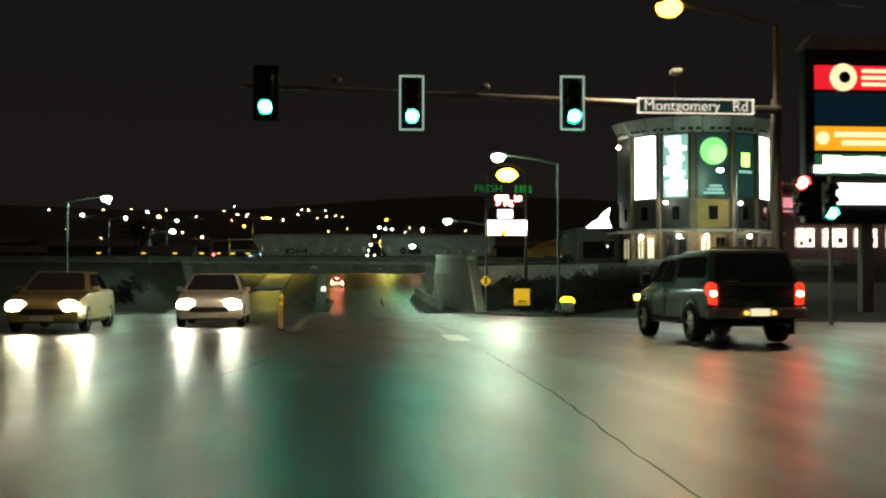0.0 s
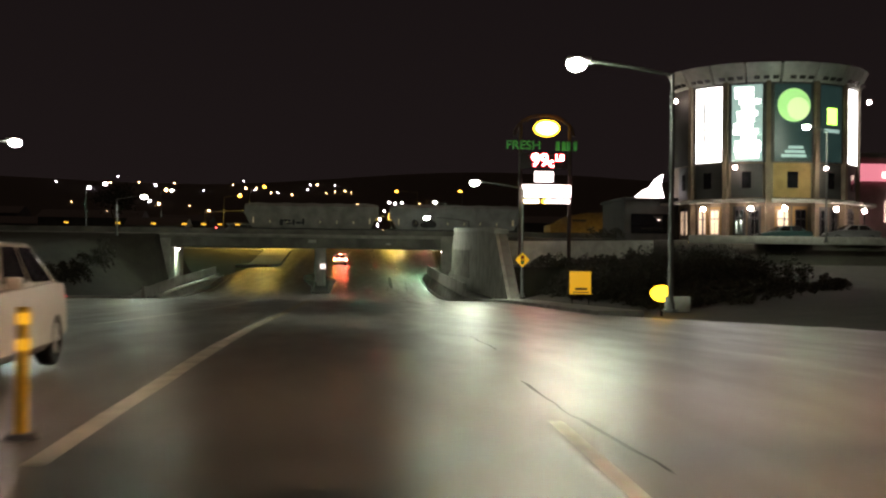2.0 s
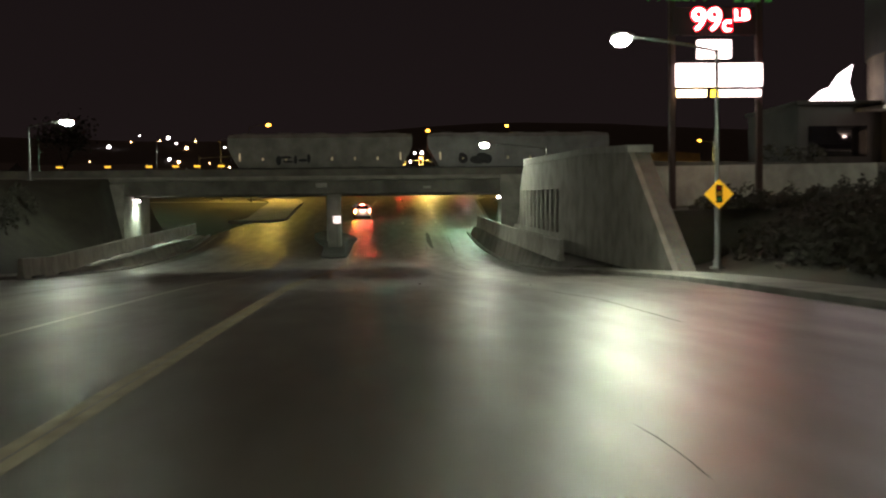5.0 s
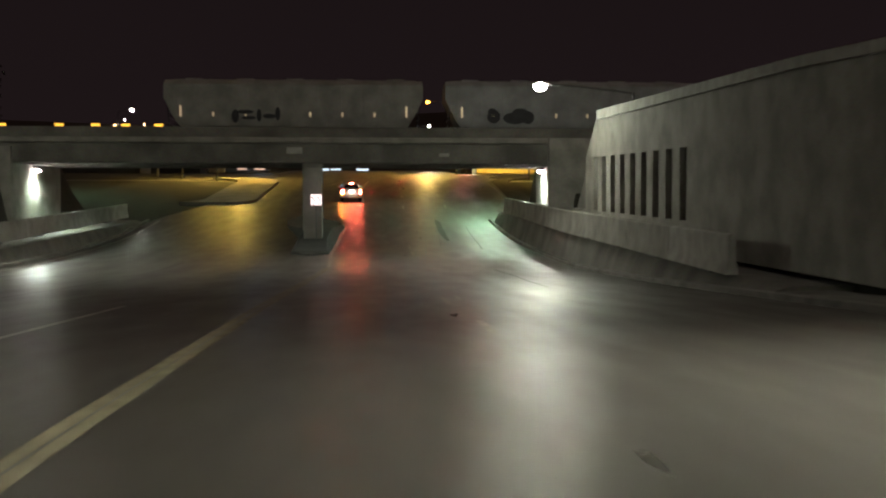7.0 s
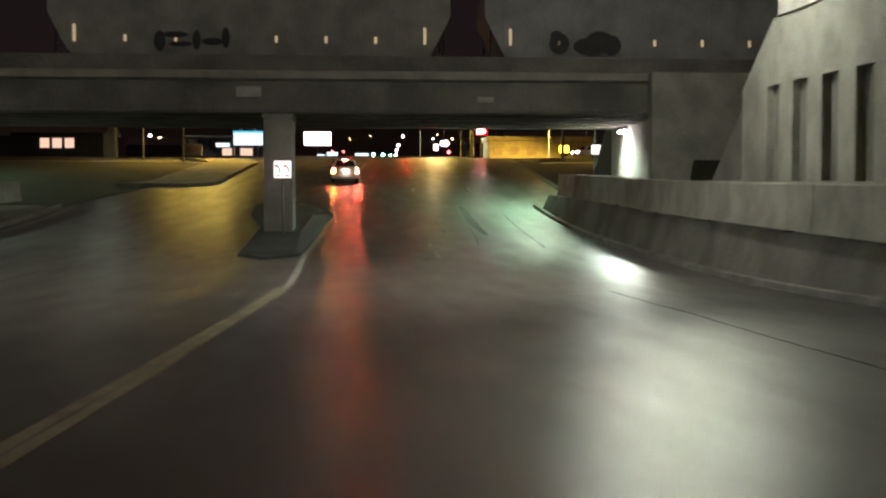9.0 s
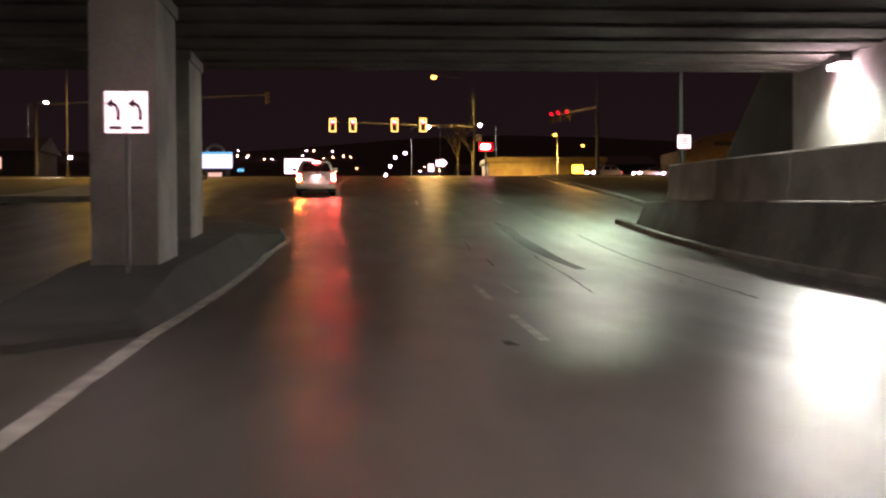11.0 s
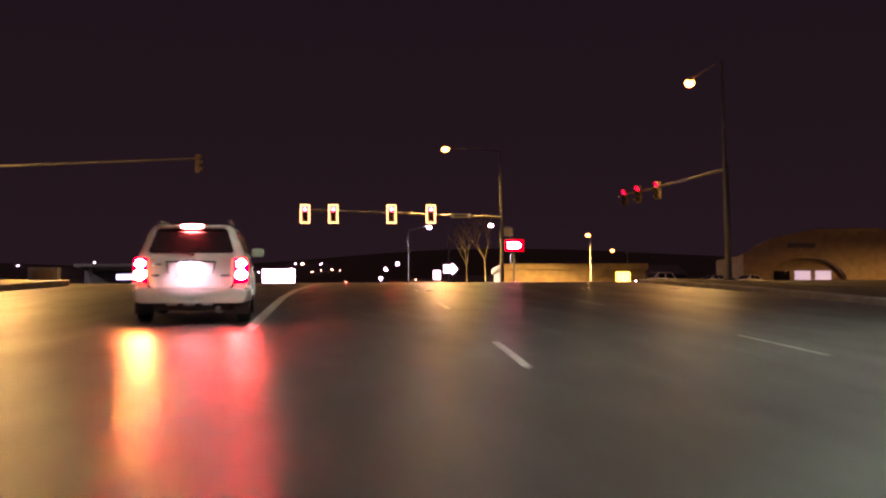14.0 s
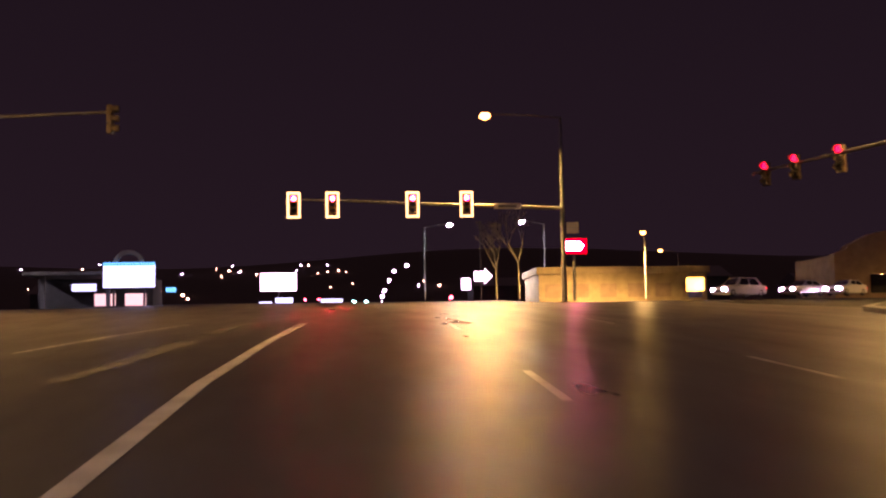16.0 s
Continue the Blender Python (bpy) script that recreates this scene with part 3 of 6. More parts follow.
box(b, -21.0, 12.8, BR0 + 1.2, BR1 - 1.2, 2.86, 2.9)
part("soffit_panel", b, "concrete_dark", bridge, "dark concrete underside of the overpass")
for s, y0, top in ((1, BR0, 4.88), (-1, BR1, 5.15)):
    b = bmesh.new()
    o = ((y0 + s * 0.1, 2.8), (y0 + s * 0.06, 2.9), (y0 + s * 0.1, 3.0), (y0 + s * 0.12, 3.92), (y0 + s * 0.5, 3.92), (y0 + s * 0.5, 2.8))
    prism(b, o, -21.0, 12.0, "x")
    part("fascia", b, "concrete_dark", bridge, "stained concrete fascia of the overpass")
    b = bmesh.new()
    o = ((y0 + s * 0.1, 3.92), (y0 - s * 0.14, 4.0), (y0 - s * 0.16, 4.22), (y0 - s * 0.1, 4.28), (y0 + s * 0.6, 4.3), (y0 + s * 0.6, 3.92))
    prism(b, o, -60, 50, "x")
    part("ledge", b, "concrete", bridge, "paler projecting concrete ledge")
    b = bmesh.new()
    o = ((y0 + s * 0.24, 4.3), (y0 + s * 0.28, top - 0.06), (y0 + s * 0.32, top), (y0 + s * 0.5, top), (y0 + s * 0.54, 4.3))
    prism(b, o, -60, 50, "x")
    part("parapet", b, "concrete_dark", bridge, "low dark concrete parapet")
for x0, x1, z0, z1 in ((-4.1, -3.2, 3.35, 3.72), (4.6, 5.2, 3.2, 3.4)):
    b = bmesh.new()
    box(b, x0, x1, BR0 + 0.085, BR0 + 0.13, z0, z1, 0.01)
    part("repair_patch", b, "concrete_pale", bridge, "pale repair patch")
# Amber glows stand for moving vehicle lights beyond the bridge; the posts are added.
M["traffic_amber"] = glow("amber_traffic_glow", (1.0, 0.6, 0.06), 0.5)
for x in (-33, -27, -22.8, -19.2, -16.9, -15.0, -12.9):
    b = bmesh.new()
    box(b, x - 0.03, x + 0.03, BR1 - 0.44, BR1 - 0.38, 5.12, 5.62)
    dp_ = part("delineator", b, "galv", bridge)
    b = bmesh.new()
    box(b, x - 0.28, x + 0.28, BR1 - 0.5, BR1 - 0.44, 5.48, 5.64, 0.02)
    part("vehicle_glow", b, "traffic_amber", dp_, "amber glow standing for far vehicle lights")
for name, x0, x1 in (("abutment_right", 11.75, 13.6), ("abutment_left", -21.8, -19.35)):
    b = bmesh.new()
    box(b, x0, x1, BR0 - 0.3, BR1 + 0.3, -2.6, 3.72, 0.03)
    a = solid(name, b, "concrete", "tall stained concrete bridge abutment", "abutment", "structure")
b = bmesh.new()
box(b, 10.85, 16.5, BR0 - 0.75, BR0 - 0.2, -1.6, 4.26, 0.03)
solid("wing_wall", b, "concrete", "stained concrete wing wall at the corner of the overpass", "wall", "structure")
for xc, yc in ((-2.64, 150.6), (-3.05, 157.1)):
    p = thing("bridge_pier", pose(xc, yc, road_z(yc) + island_top(yc) - 0.3), "square weathered concrete bridge pier on the median", "pier", "bridge piers")
    b = bmesh.new()
    top = 2.8 - road_z(yc) - island_top(yc) + 0.3
    box(b, -0.52, 0.52, -0.95, 0.95, 0.05, top - 0.2, 0.06)
    part("column", b, "concrete", p)
    b = bmesh.new()
    box(b, -0.56, 0.56, -1.0, 1.0, top - 0.22, top, 0.03)
    part("pier_cap", b, "concrete", p)

# ---- retaining wall of the cutting with recessed panels
WX = 11.3
wall = thing("retaining_wall_right", pose(0, 0, 0), "tall stained concrete retaining wall with recessed panels and a sloped end", "retaining wall")
wall["kind"] = "structure"
face = [(96.1, -1.35), (103.55, 3.6), (112.0, 4.0), (137.6, 4.5), (145.2, -0.9)]


cuts = [y for k in range(9) for y in (138.0 - 1.87 * k - 0.93, 138.0 - 1.87 * k)]
b = bmesh.new()
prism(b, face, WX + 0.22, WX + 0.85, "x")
# the recess backs show this darker core
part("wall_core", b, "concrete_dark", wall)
lo, hi = 0.3, 2.74
b = bmesh.new()
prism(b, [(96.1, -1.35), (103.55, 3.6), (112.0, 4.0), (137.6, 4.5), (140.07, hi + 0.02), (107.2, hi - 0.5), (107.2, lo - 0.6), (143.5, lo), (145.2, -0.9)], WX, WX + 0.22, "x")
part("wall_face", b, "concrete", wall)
edges = sorted(cuts)
solid_from = [107.2] + edges[1::2]
solid_to = edges[0::2] + [140.0]
for a, c in zip(solid_from, solid_to):
    if c - a < 0.05 or c < 107.2:
        continue
    a = max(a, 107.2)
    b = bmesh.new()
    s0, s1 = (np.interp(v, (107.2, 143.5), (lo - 0.6, lo)) for v in (a, c))
    t0, t1 = (np.interp(v, (107.2, 140.07), (hi - 0.5, hi + 0.02)) for v in (a, c))
    prism(b, [(a, s0), (c, s1), (c, t1), (a, t0)], WX + 0.004, WX + 0.22, "x")
    part("pilaster", b, "concrete", wall)
b = bmesh.new()
prism(b, [(103.3, 3.56), (103.3, 3.86), (112.0, 4.26), (137.0, 4.9), (137.0, 4.46), (112.0, 3.97)], WX - 0.1, WX + 0.95, "x")
part("coping", b, "concrete_pale", wall, "pale concrete coping")
# low terrace wall on the bank
b = bmesh.new()
loft(b, [[(12.0, 104.2, 0.4), (12.0, 104.2, 3.0), (12.0, 104.55, 3.0), (12.0, 104.55, 0.4)], [(25.0, 110.5, 0.6), (25.0, 110.5, 3.35), (25.0, 110.9, 3.35), (25.0, 110.9, 0.6)]])
solid("terrace_wall", b, "concrete_pale", "low pale concrete wall on the grass bank", "wall", "structure")


# ---- concrete barriers in separate lengths
def barrier(x0, y0, x1, y1, z0a, z0b, h, mat_name, label, side):
    t = thing("concrete_barrier", pose(x0, y0, z0a), label, "barrier", "concrete barriers along the walkways")
    b = bmesh.new()
    dx, dy, dz = x1 - x0, y1 - y0, z0b - z0a
    o = ((-0.17, 0), (-0.17, 0.08), (-0.11, 0.3), (-0.09, h - 0.04), (-0.06, h), (0.06, h), (0.09, h - 0.04), (0.11, 0.3), (0.17, 0.08), (0.17, 0))
    loft(b, [[(u + dx * k, dy * k, v + dz * k) for u, v in o] for k in (0.004, 0.25, 0.5, 0.75, 0.996)])
    part("barrier_body", b, mat_name, t)
    b = bmesh.new()
    box(b, -0.13, 0.13, dy * 0.25, dy * 0.45, -0.02, 0.05)
    part("drain_slot", b, "black", t)
    return t


R_Y = [113.4, 119.5, 125.6, 131.7, 137.8, 143.9, 150.0, 156.0, 161.2, 165.9]
for i, (ya, yb) in enumerate(zip(R_Y, R_Y[1:])):
    pale = i in (0, 8)
    barrier(10.05 + 0.05 * i, ya, 10.1 + 0.05 * i, yb, max(ledge_top(ya), road_z(ya) + .15) + 0.02, max(ledge_top(yb), road_z(yb) + .15) + 0.02, 1.08, "concrete_pale" if pale else "concrete",
            "paler concrete barrier length" if pale else "weathered grey concrete barrier length", 1)
L_Y = [107, 114, 121, 128, 135, 142, 149, 156.5, 164]
L_X = [-14.6, -15.3, -15.9, -16.3, -16.5, -16.5, -16.4, -16.2, -16.0]
for (ya, xa), (yb, xb) in zip(zip(L_Y, L_X), zip(L_Y[1:], L_X[1:])):
    za, zb = (float(np.interp(y, (104, 112, 125, 145, 164), (-1.45, -1.75, -1.6, -1.1, -0.45))) for y in (ya, yb))
    # lengths past y 140 take paler concrete in place of lamp light
    barrier(xa - 0.1, ya, xb - 0.1, yb, za, zb, 0.92, "concrete_pale" if ya > 140 else "concrete", "weathered grey concrete barrier length", -1)


# ---- lamps on the abutments
def wall_lamp(x, y, z, s, power):
    t = thing("wall_lamp", pose(x, y, z), "bright white wall lamp under the overpass", "lamp", "underpass wall lamps")
    b = bmesh.new()
    box(b, -0.16, 0.16, -0.3, 0.3, -0.02, 0.16, 0.03)
    part("housing", b, "galv", t)
    b = bmesh.new()
    box(b, -0.14, 0.14, -0.27, 0.27, -0.12, -0.025, 0.02)
    part("lens", b, "wall_lamp", t, "glowing white lamp lens")
    spot(x - s * 0.02, y, z - 0.2, power, LED_FAR, 165, (-s * 0.35, 0, -1), 0.15)
    return t


wall_lamp(11.55, 156.3, 2.62, 1, 1300)
wall_lamp(-19.16, 153.5, 2.55, -1, 1000)


# ---- street lamps
def street_lamp(px, py, lx, ly, lz, base, kind, power, group="street lamps", cone=165, throw=0.25, beam=None):
    sod = kind == "sodium"
    t = thing("street_lamp", pose(px, py, base), ("sodium" if sod else "white LED") + " street lamp on a tall grey steel pole", "street lamp", group)
    dx, dy, h = lx - px, ly - py, lz - base
    b = bmesh.new()
    tube(b, (0, 0, 0), (0, 0, h - 0.35), 0.09, 0.06, 12)
    part("pole", b, "galv", t)
    b = bmesh.new()
    box(b, -0.2, 0.2, -0.2, 0.2, 0, 0.06, 0.01)
    tube(b, (0, 0, 0.05), (0, 0, 0.3), 0.15, 0.12, 12)
    part("base_plate", b, "galv", t)
    b = bmesh.new()
    pts = [(dx * k, dy * k, h - 0.4 + 0.38 * math.sin(k * math.pi / 2)) for k in (0, 0.25, 0.5, 0.75, 0.92)]
    for p0, p1 in zip(pts, pts[1:]):
        tube(b, p0, p1, 0.045, n=8)
    part("arm", b, "galv", t)
    b = bmesh.new()
    ux = Vector((dx, dy, 0)).normalized() if abs(dx) + abs(dy) > 0.05 else Vector((0, -1, 0))
    c = Vector((dx, dy, h))
    ang = math.atan2(ux.y, ux.x)
    vs = box(b, -0.42, 0.3, -0.17, 0.17, -0.03, 0.12, 0.05)
    bmesh.ops.transform(b, matrix=Matrix.Translation(c) @ Matrix.Rotation(ang, 4, "Z"), verts=b.verts[:])
    part("lamp_head", b, "galv", t)
    b = bmesh.new()
    # ball larger than a real lens, so its shape carries the glare
    ball(b, (0, 0, -0.1), 0.3 if sod else 0.27, 1.1, 0.9, 0.8)
    bmesh.ops.transform(b, matrix=Matrix.Translation(c) @ Matrix.Rotation(ang, 4, "Z"), verts=b.verts[:])
    part("lens", b, "sodium_lamp" if sod else "led_lamp", t, "glowing lamp lens swollen to carry its glare", smooth=80)
    spot(lx, ly, lz - 0.38, power, (SODIUM if py > 60 else SODIUM_PALE) if sod else (LED_GREEN if 160 < py < 200 else LED), cone, (math.copysign(throw, dx), 0, -1), 0.2, 0.8)
    if beam:   # a second spot, added to set a pool of light along the road
        bx, by, power_b, cone_b = beam
        spot(lx, ly, lz - 0.38, power_b, LED_GREEN if 160 < py < 200 else LED, cone_b, (bx - lx, by - ly, road_z(by) - lz), 0.15, 1.0)
    return t


street_lamp(10.13, 53.1, 7.3, 53.3, 7.45, 0.1, "led", 1400, cone=122, throw=0.35, beam=(5.6, 40.5, 350, 52))
street_lamp(11.62, 92.3, 8.45, 91.8, 6.55, -0.75, "led", 1800, cone=122, throw=0.25, beam=(5.4, 77.5, 600, 38))
street_lamp(12.6, 135.5, 8.3, 135.5, 5.95, 3.5, "led", 1500, cone=104, throw=0.9, beam=(4.6, 119.0, 650, 30))
street_lamp(15.54, 182.0, 11.0, 178.0, 8.7, road_z(182), "led", 1300, beam=(8.6, 171.5, 3400, 58))
street_lamp(-18.0, 76.8, -15.5, 76.8, 7.1, 0.0, "led", 900, cone=132, throw=0.5, beam=(-8.5, 82.5, 3000, 32))
street_lamp(10.72, 27.4, 7.9, 27.0, 8.2, 0.25, "sodium", 1350)
street_lamp(-17.0, 220.0, -14.4, 220.0, 14.1, 3.1, "sodium", 3800)
street_lamp(-22.0, 226.2, -19.2, 226.2, 12.8, 3.5, "sodium", 2500)
street_lamp(14.2, 255.9, 9.9, 256.8, 15.9, 4.8, "sodium", 9800)
street_lamp(20.1, 220.5, 20.3, 226.3, 14.3, 3.3, "sodium", 2600)
street_lamp(33.0, 309.0, 32.2, 306.5, 13.8, 7.0, "sodium", 30000)
street_lamp(46.0, 341.0, 43.6, 341.0, 14.7, 7.4, "sodium", 3000)
street_lamp(11.2, 330.0, 14.3, 330.0, 17.2, 7.3, "led", 5000)
street_lamp(26.0, 330.0, 23.2, 330.0, 17.5, 7.3, "led", 6000)
street_lamp(-22.0, 133.3, -19.4, 133.3, 7.5, 3.6, "led", 2200, cone=104, throw=1.2)
street_lamp(-45.0, 299.0, -42.5, 299.0, 17.8, 6.6, "led", 2500)
street_lamp(38.2, 107.8, 36.4, 107.5, 12.5, 3.3, "led", 500)
# unseen lamp to the right, added to light the tan building's front
street_lamp(69.0, 285.0, 66.0, 284.0, 15.5, 6.4, "sodium", 9000, throw=0.0)
# unseen lamp behind the start, added to light the junction and truck
street_lamp(10.6, -13.0, 7.4, -12.6, 8.3, 0.0, "sodium", 3400)
street_lamp(-38.0, 190.7, -35.3, 190.7, 12.3, 1.2, "led", 1800)


# ---------------------------------------------------------------- traffic signals
def signal_head(parent, x, y, z, on, turn=0.0, plate=True, yellow=False, border="reflective", rim=0.06, body=None):
    """A three-lens head that faces the traffic; z is its middle. A part of its mast."""
    R_ = Matrix.Translation((x, y, z)) @ Matrix.Rotation(radians(turn), 4, "Z")

    def put(b):
        bmesh.ops.transform(b, matrix=R_, verts=b.verts[:])
        return b
    b = bmesh.new()
    for k in (-1, 0, 1):
        box(b, -0.17, 0.17, -0.1, 0.1, k * 0.345 - 0.165, k * 0.345 + 0.165, 0.025)
    body = body or ("signal_yellow" if yellow else "black")
    head = part("signal_head", put(b), body, parent)
    if plate:
        b = bmesh.new()
        box(b, -0.29, 0.29, 0.02, 0.035, -0.65, 0.65)
        part("backplate", put(b), "black", head)
        # glowing border materials stand for headlights returned by the tape
        b = bmesh.new()
        for x0, x1, z0, z1 in ((-0.25 - rim, -0.25, -0.61 - rim, 0.61 + rim), (0.25, 0.25 + rim, -0.61 - rim, 0.61 + rim), (-0.25, 0.25, 0.61, 0.61 + rim), (-0.25, 0.25, -0.61 - rim, -0.61)):
            box(b, x0, x1, 0.0, 0.017, z0, z1)
        part("reflective_border", put(b), border, head, "reflective border strip of the backplate")
    for k, col in ((1, "red"), (0, "amber"), (-1, "green")):
        b = bmesh.new()
        disc(b, (0, -0.115, k * 0.345), 0.14, 20, "y", 0.03)
        lit = on == col
        if on == col == "green":
            # added teal disc paints the halo round the lit lens
            halo_ = bmesh.new()
            disc(halo_, (0, -0.106, k * 0.345), 0.158, 24, "y", 0.01)
            part("lens_halo", put(halo_), "green_halo", head, "teal disc painting the halo round the lens")
        part("lens", put(b), {"red": "red_soft" if body == "signal_dim" else "red_on", "green": "green_on", "amber": "lens_off"}[col] if lit else "lens_off", head, f"lit {col} lens" if lit else "")
        b = bmesh.new()
        n = 12
        o = [(0.16 * math.cos(a), 0.16 * math.sin(a)) for a in [radians(-20 + 220 * i / n) for i in range(n + 1)]]
        i_ = [(0.148 * math.cos(a), 0.148 * math.sin(a)) for a in [radians(-20 + 220 * i / n) for i in range(n + 1)]]
        loft(b, [[(u, -0.1, v + k * 0.345) for u, v in o + i_[::-1]], [(u, -0.3, v * 0.98 + k * 0.345) for u, v in o + i_[::-1]]])
        part("visor", put(b), body, head)
    return head


def mast(name_label, base, arm_from, arm_to, group):
    t = thing("signal_mast", pose(*base), name_label, "traffic signal", group)
    bx, by, bz = base
    h = arm_from[2] - bz
    b = bmesh.new()
    tube(b, (0, 0, 0), (0, 0, h + 0.3), 0.16, 0.12, 14)
    box(b, -0.3, 0.3, -0.3, 0.3, 0, 0.06, 0.01)
    part("mast_pole", b, "galv", t)
    b = bmesh.new()
    f, e = Vector(arm_from) - Vector(base), Vector(arm_to) - Vector(base)
    tube(b, f, e, 0.1, 0.05, 12)
    part("mast_arm", b, "galv", t)
    return t


# Tape brightness is emission in place of headlight return.
M["rim_pale_glow"] = glow("glowing_pale_retro_tape", (0.7, 0.95, 0.85), 0.13)
sm = mast("grey mast arm with green traffic signals and a street name", (10.72, 27.4, 0.25), (10.72, 27.2, 5.66), (-2.4, 27.2, 6.08), "traffic signals")
for x, z in ((-1.79, 5.83), (1.62, 5.65), (5.47, 5.7)):
    signal_head(sm, x - 10.72, 26.8 - 27.4, z - 0.25, "green", border="rim_pale_glow" if x > 0 else "black", rim=0.045)
    b = bmesh.new()
    box(b, x - 10.72 - 0.04, x - 10.72 + 0.04, -0.5, -0.2, z - 0.25 - 0.1, z - 0.25 + 0.3)
    part("bracket", b, "dark_metal", sm)
for x, z in ((-0.15, 6.12), (3.4, 6.0)):
    b = bmesh.new()
    ball(b, (x - 10.72, -0.3, z - 0.15), 0.11, 1.3, 1, 0.8)
    part("sensor", b, "galv", sm, smooth=80)
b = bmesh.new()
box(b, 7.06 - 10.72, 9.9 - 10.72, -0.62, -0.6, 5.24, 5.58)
# Plate and letters emit in place of headlights on the reflective sign.
M["letter_cream"] = glow("glowing_sign_letters", (0.95, 0.8, 0.72), 0.3)
M["plate_green_glow"] = glow("glowing_green_sign_face", (0.008, 0.022, 0.016), 0.3)
plate = part("street_name_plate", b, "plate_green_glow", sm, "green street name sign with pale letters")
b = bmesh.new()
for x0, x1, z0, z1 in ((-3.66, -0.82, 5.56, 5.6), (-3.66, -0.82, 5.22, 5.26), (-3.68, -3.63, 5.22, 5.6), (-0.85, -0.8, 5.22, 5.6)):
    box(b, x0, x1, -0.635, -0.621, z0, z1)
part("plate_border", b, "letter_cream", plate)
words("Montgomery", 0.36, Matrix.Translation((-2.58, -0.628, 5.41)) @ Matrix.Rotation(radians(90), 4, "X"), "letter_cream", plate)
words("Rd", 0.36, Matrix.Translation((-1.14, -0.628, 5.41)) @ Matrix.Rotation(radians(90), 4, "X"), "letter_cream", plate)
b = bmesh.new()
tube(b, (8.1 - 10.72, -0.2, 5.45), (8.1 - 10.72, -0.2, 6.3), 0.03, n=8)
box(b, 8.0 - 10.72, 8.25 - 10.72, -0.35, -0.05, 6.26, 6.38, 0.02)
part("camera_post", b, "galv", sm)
signal_head(sm, 0.88, 0.7, 3.35, "red", plate=False)
b = bmesh.new()
box(b, 0.1, 0.75, 0.62, 0.68, 3.0, 3.06, 0.01)
box(b, 0.1, 0.75, 0.62, 0.68, 3.64, 3.7, 0.01)
part("side_bracket", b, "galv", sm)
near = thing("signal_post", pose(13.4, 30.4, 0.25), "grey steel post with a green traffic signal", "traffic signal", "traffic signals")
b = bmesh.new()
tube(b, (0, 0, 0), (0, 0, 4.1), 0.06, n=10)
part("post", b, "galv", near)
signal_head(near, -0.1, -0.2, 3.4, "green", plate=False)
for y0, z0, y1, z1 in ((24, 9.4, 40, 9.9), (25, 8.9, 42, 9.2)):
    b = bmesh.new()
    prev = None
    for i in range(13):
        k = i / 12
        p = (-2 + 62 * k, y0 + (y1 - y0) * k, 8.6 + (z0 - 8.6) * k + 2.2 * (k - 0.5) ** 2)
        if prev:
            tube(b, prev, p, 0.015, n=5)
        prev = p
    solid("overhead_cable", b, "dark_metal", "thin sagging overhead cable", "cable")

fm = mast("grey steel mast arm with red traffic signals over the far approach", (14.2, 256.0, 4.8), (14.2, 256.0, 10.25), (-1.4, 256.0, 10.85), "traffic signals")
b = bmesh.new()
tube(b, (0, 0, 5.4), (-0.06, 0, 8.9), 0.1, 0.07, 12)
part("lamp_extension", b, "galv", fm)
for x in (-1.15, 1.02, 5.53, 8.6):
    signal_head(fm, x - 14.2, -0.5, 10.45 - 4.8, "red", yellow=True, border="border_glow", rim=0.13)
b = bmesh.new()
box(b, 10.2 - 14.2, 11.75 - 14.2, -0.2, -0.17, 5.4, 5.72)
np_ = part("street_name_plate", b, "sign_white", fm, "small pale street name sign")
b = bmesh.new()
box(b, 10.45 - 14.2, 11.5 - 14.2, -0.215, -0.202, 5.48, 5.62)
part("text_bar", b, "bar_dark", np_)
b = bmesh.new()
box(b, 0.15, 0.85, -0.3, -0.27, 3.95, 4.6)
part("notice_plate", b, "sign_white", fm)
rm = mast("grey steel mast arm with side-on red traffic signals", (20.1, 220.4, 3.25), (20.1, 220.4, 8.6), (19.75, 240.2, 9.85), "traffic signals")
for x, y, z in ((19.78, 238.7, 9.6), (19.85, 235.6, 9.42), (19.92, 231.6, 9.1)):
    signal_head(rm, x - 20.1, y - 220.4, z - 3.25, "red", turn=-48, plate=False, body="signal_dim")
lm = mast("grey steel mast arm carrying unlit signal backs", (-26.0, 232.0, 3.7), (-26.0, 232.0, 10.0), (-6.2, 232.0, 10.9), "traffic signals")
signal_head(lm, 19.55, -0.1, 6.9, "none", turn=90, plate=False, body="signal_dim")
M["sign_red"] = glow("lit_red_panel", (0.85, 0.015, 0.03), 0.3)


# ---------------------------------------------------------------- signs
def post_sign(name, label, x, y, base, top, category="sign"):
    t = thing(name, pose(x, y, base), label, category)
    b = bmesh.new()
    tube(b, (0, 0, 0), (0, 0, top - base), 0.035, n=8)
    part("post", b, "galv", t)
    return t


ds = post_sign("warning_sign", "yellow diamond signal-ahead warning sign on a steel post", 11.6, 92.1, -0.85, 4.2)
b = bmesh.new()
prism(b, [(0, 2.0), (0.47, 2.47), (0, 2.94), (-0.47, 2.47)], -0.06, -0.045, "y")
# plate glows as if headlights struck it
dp = part("diamond_plate", b, "yellow_retro_glow", ds, "yellow diamond plate")
b = bmesh.new()
box(b, -0.1, 0.1, -0.075, -0.062, 2.2, 2.76, 0.03)
part("signal_symbol", b, "black", dp)
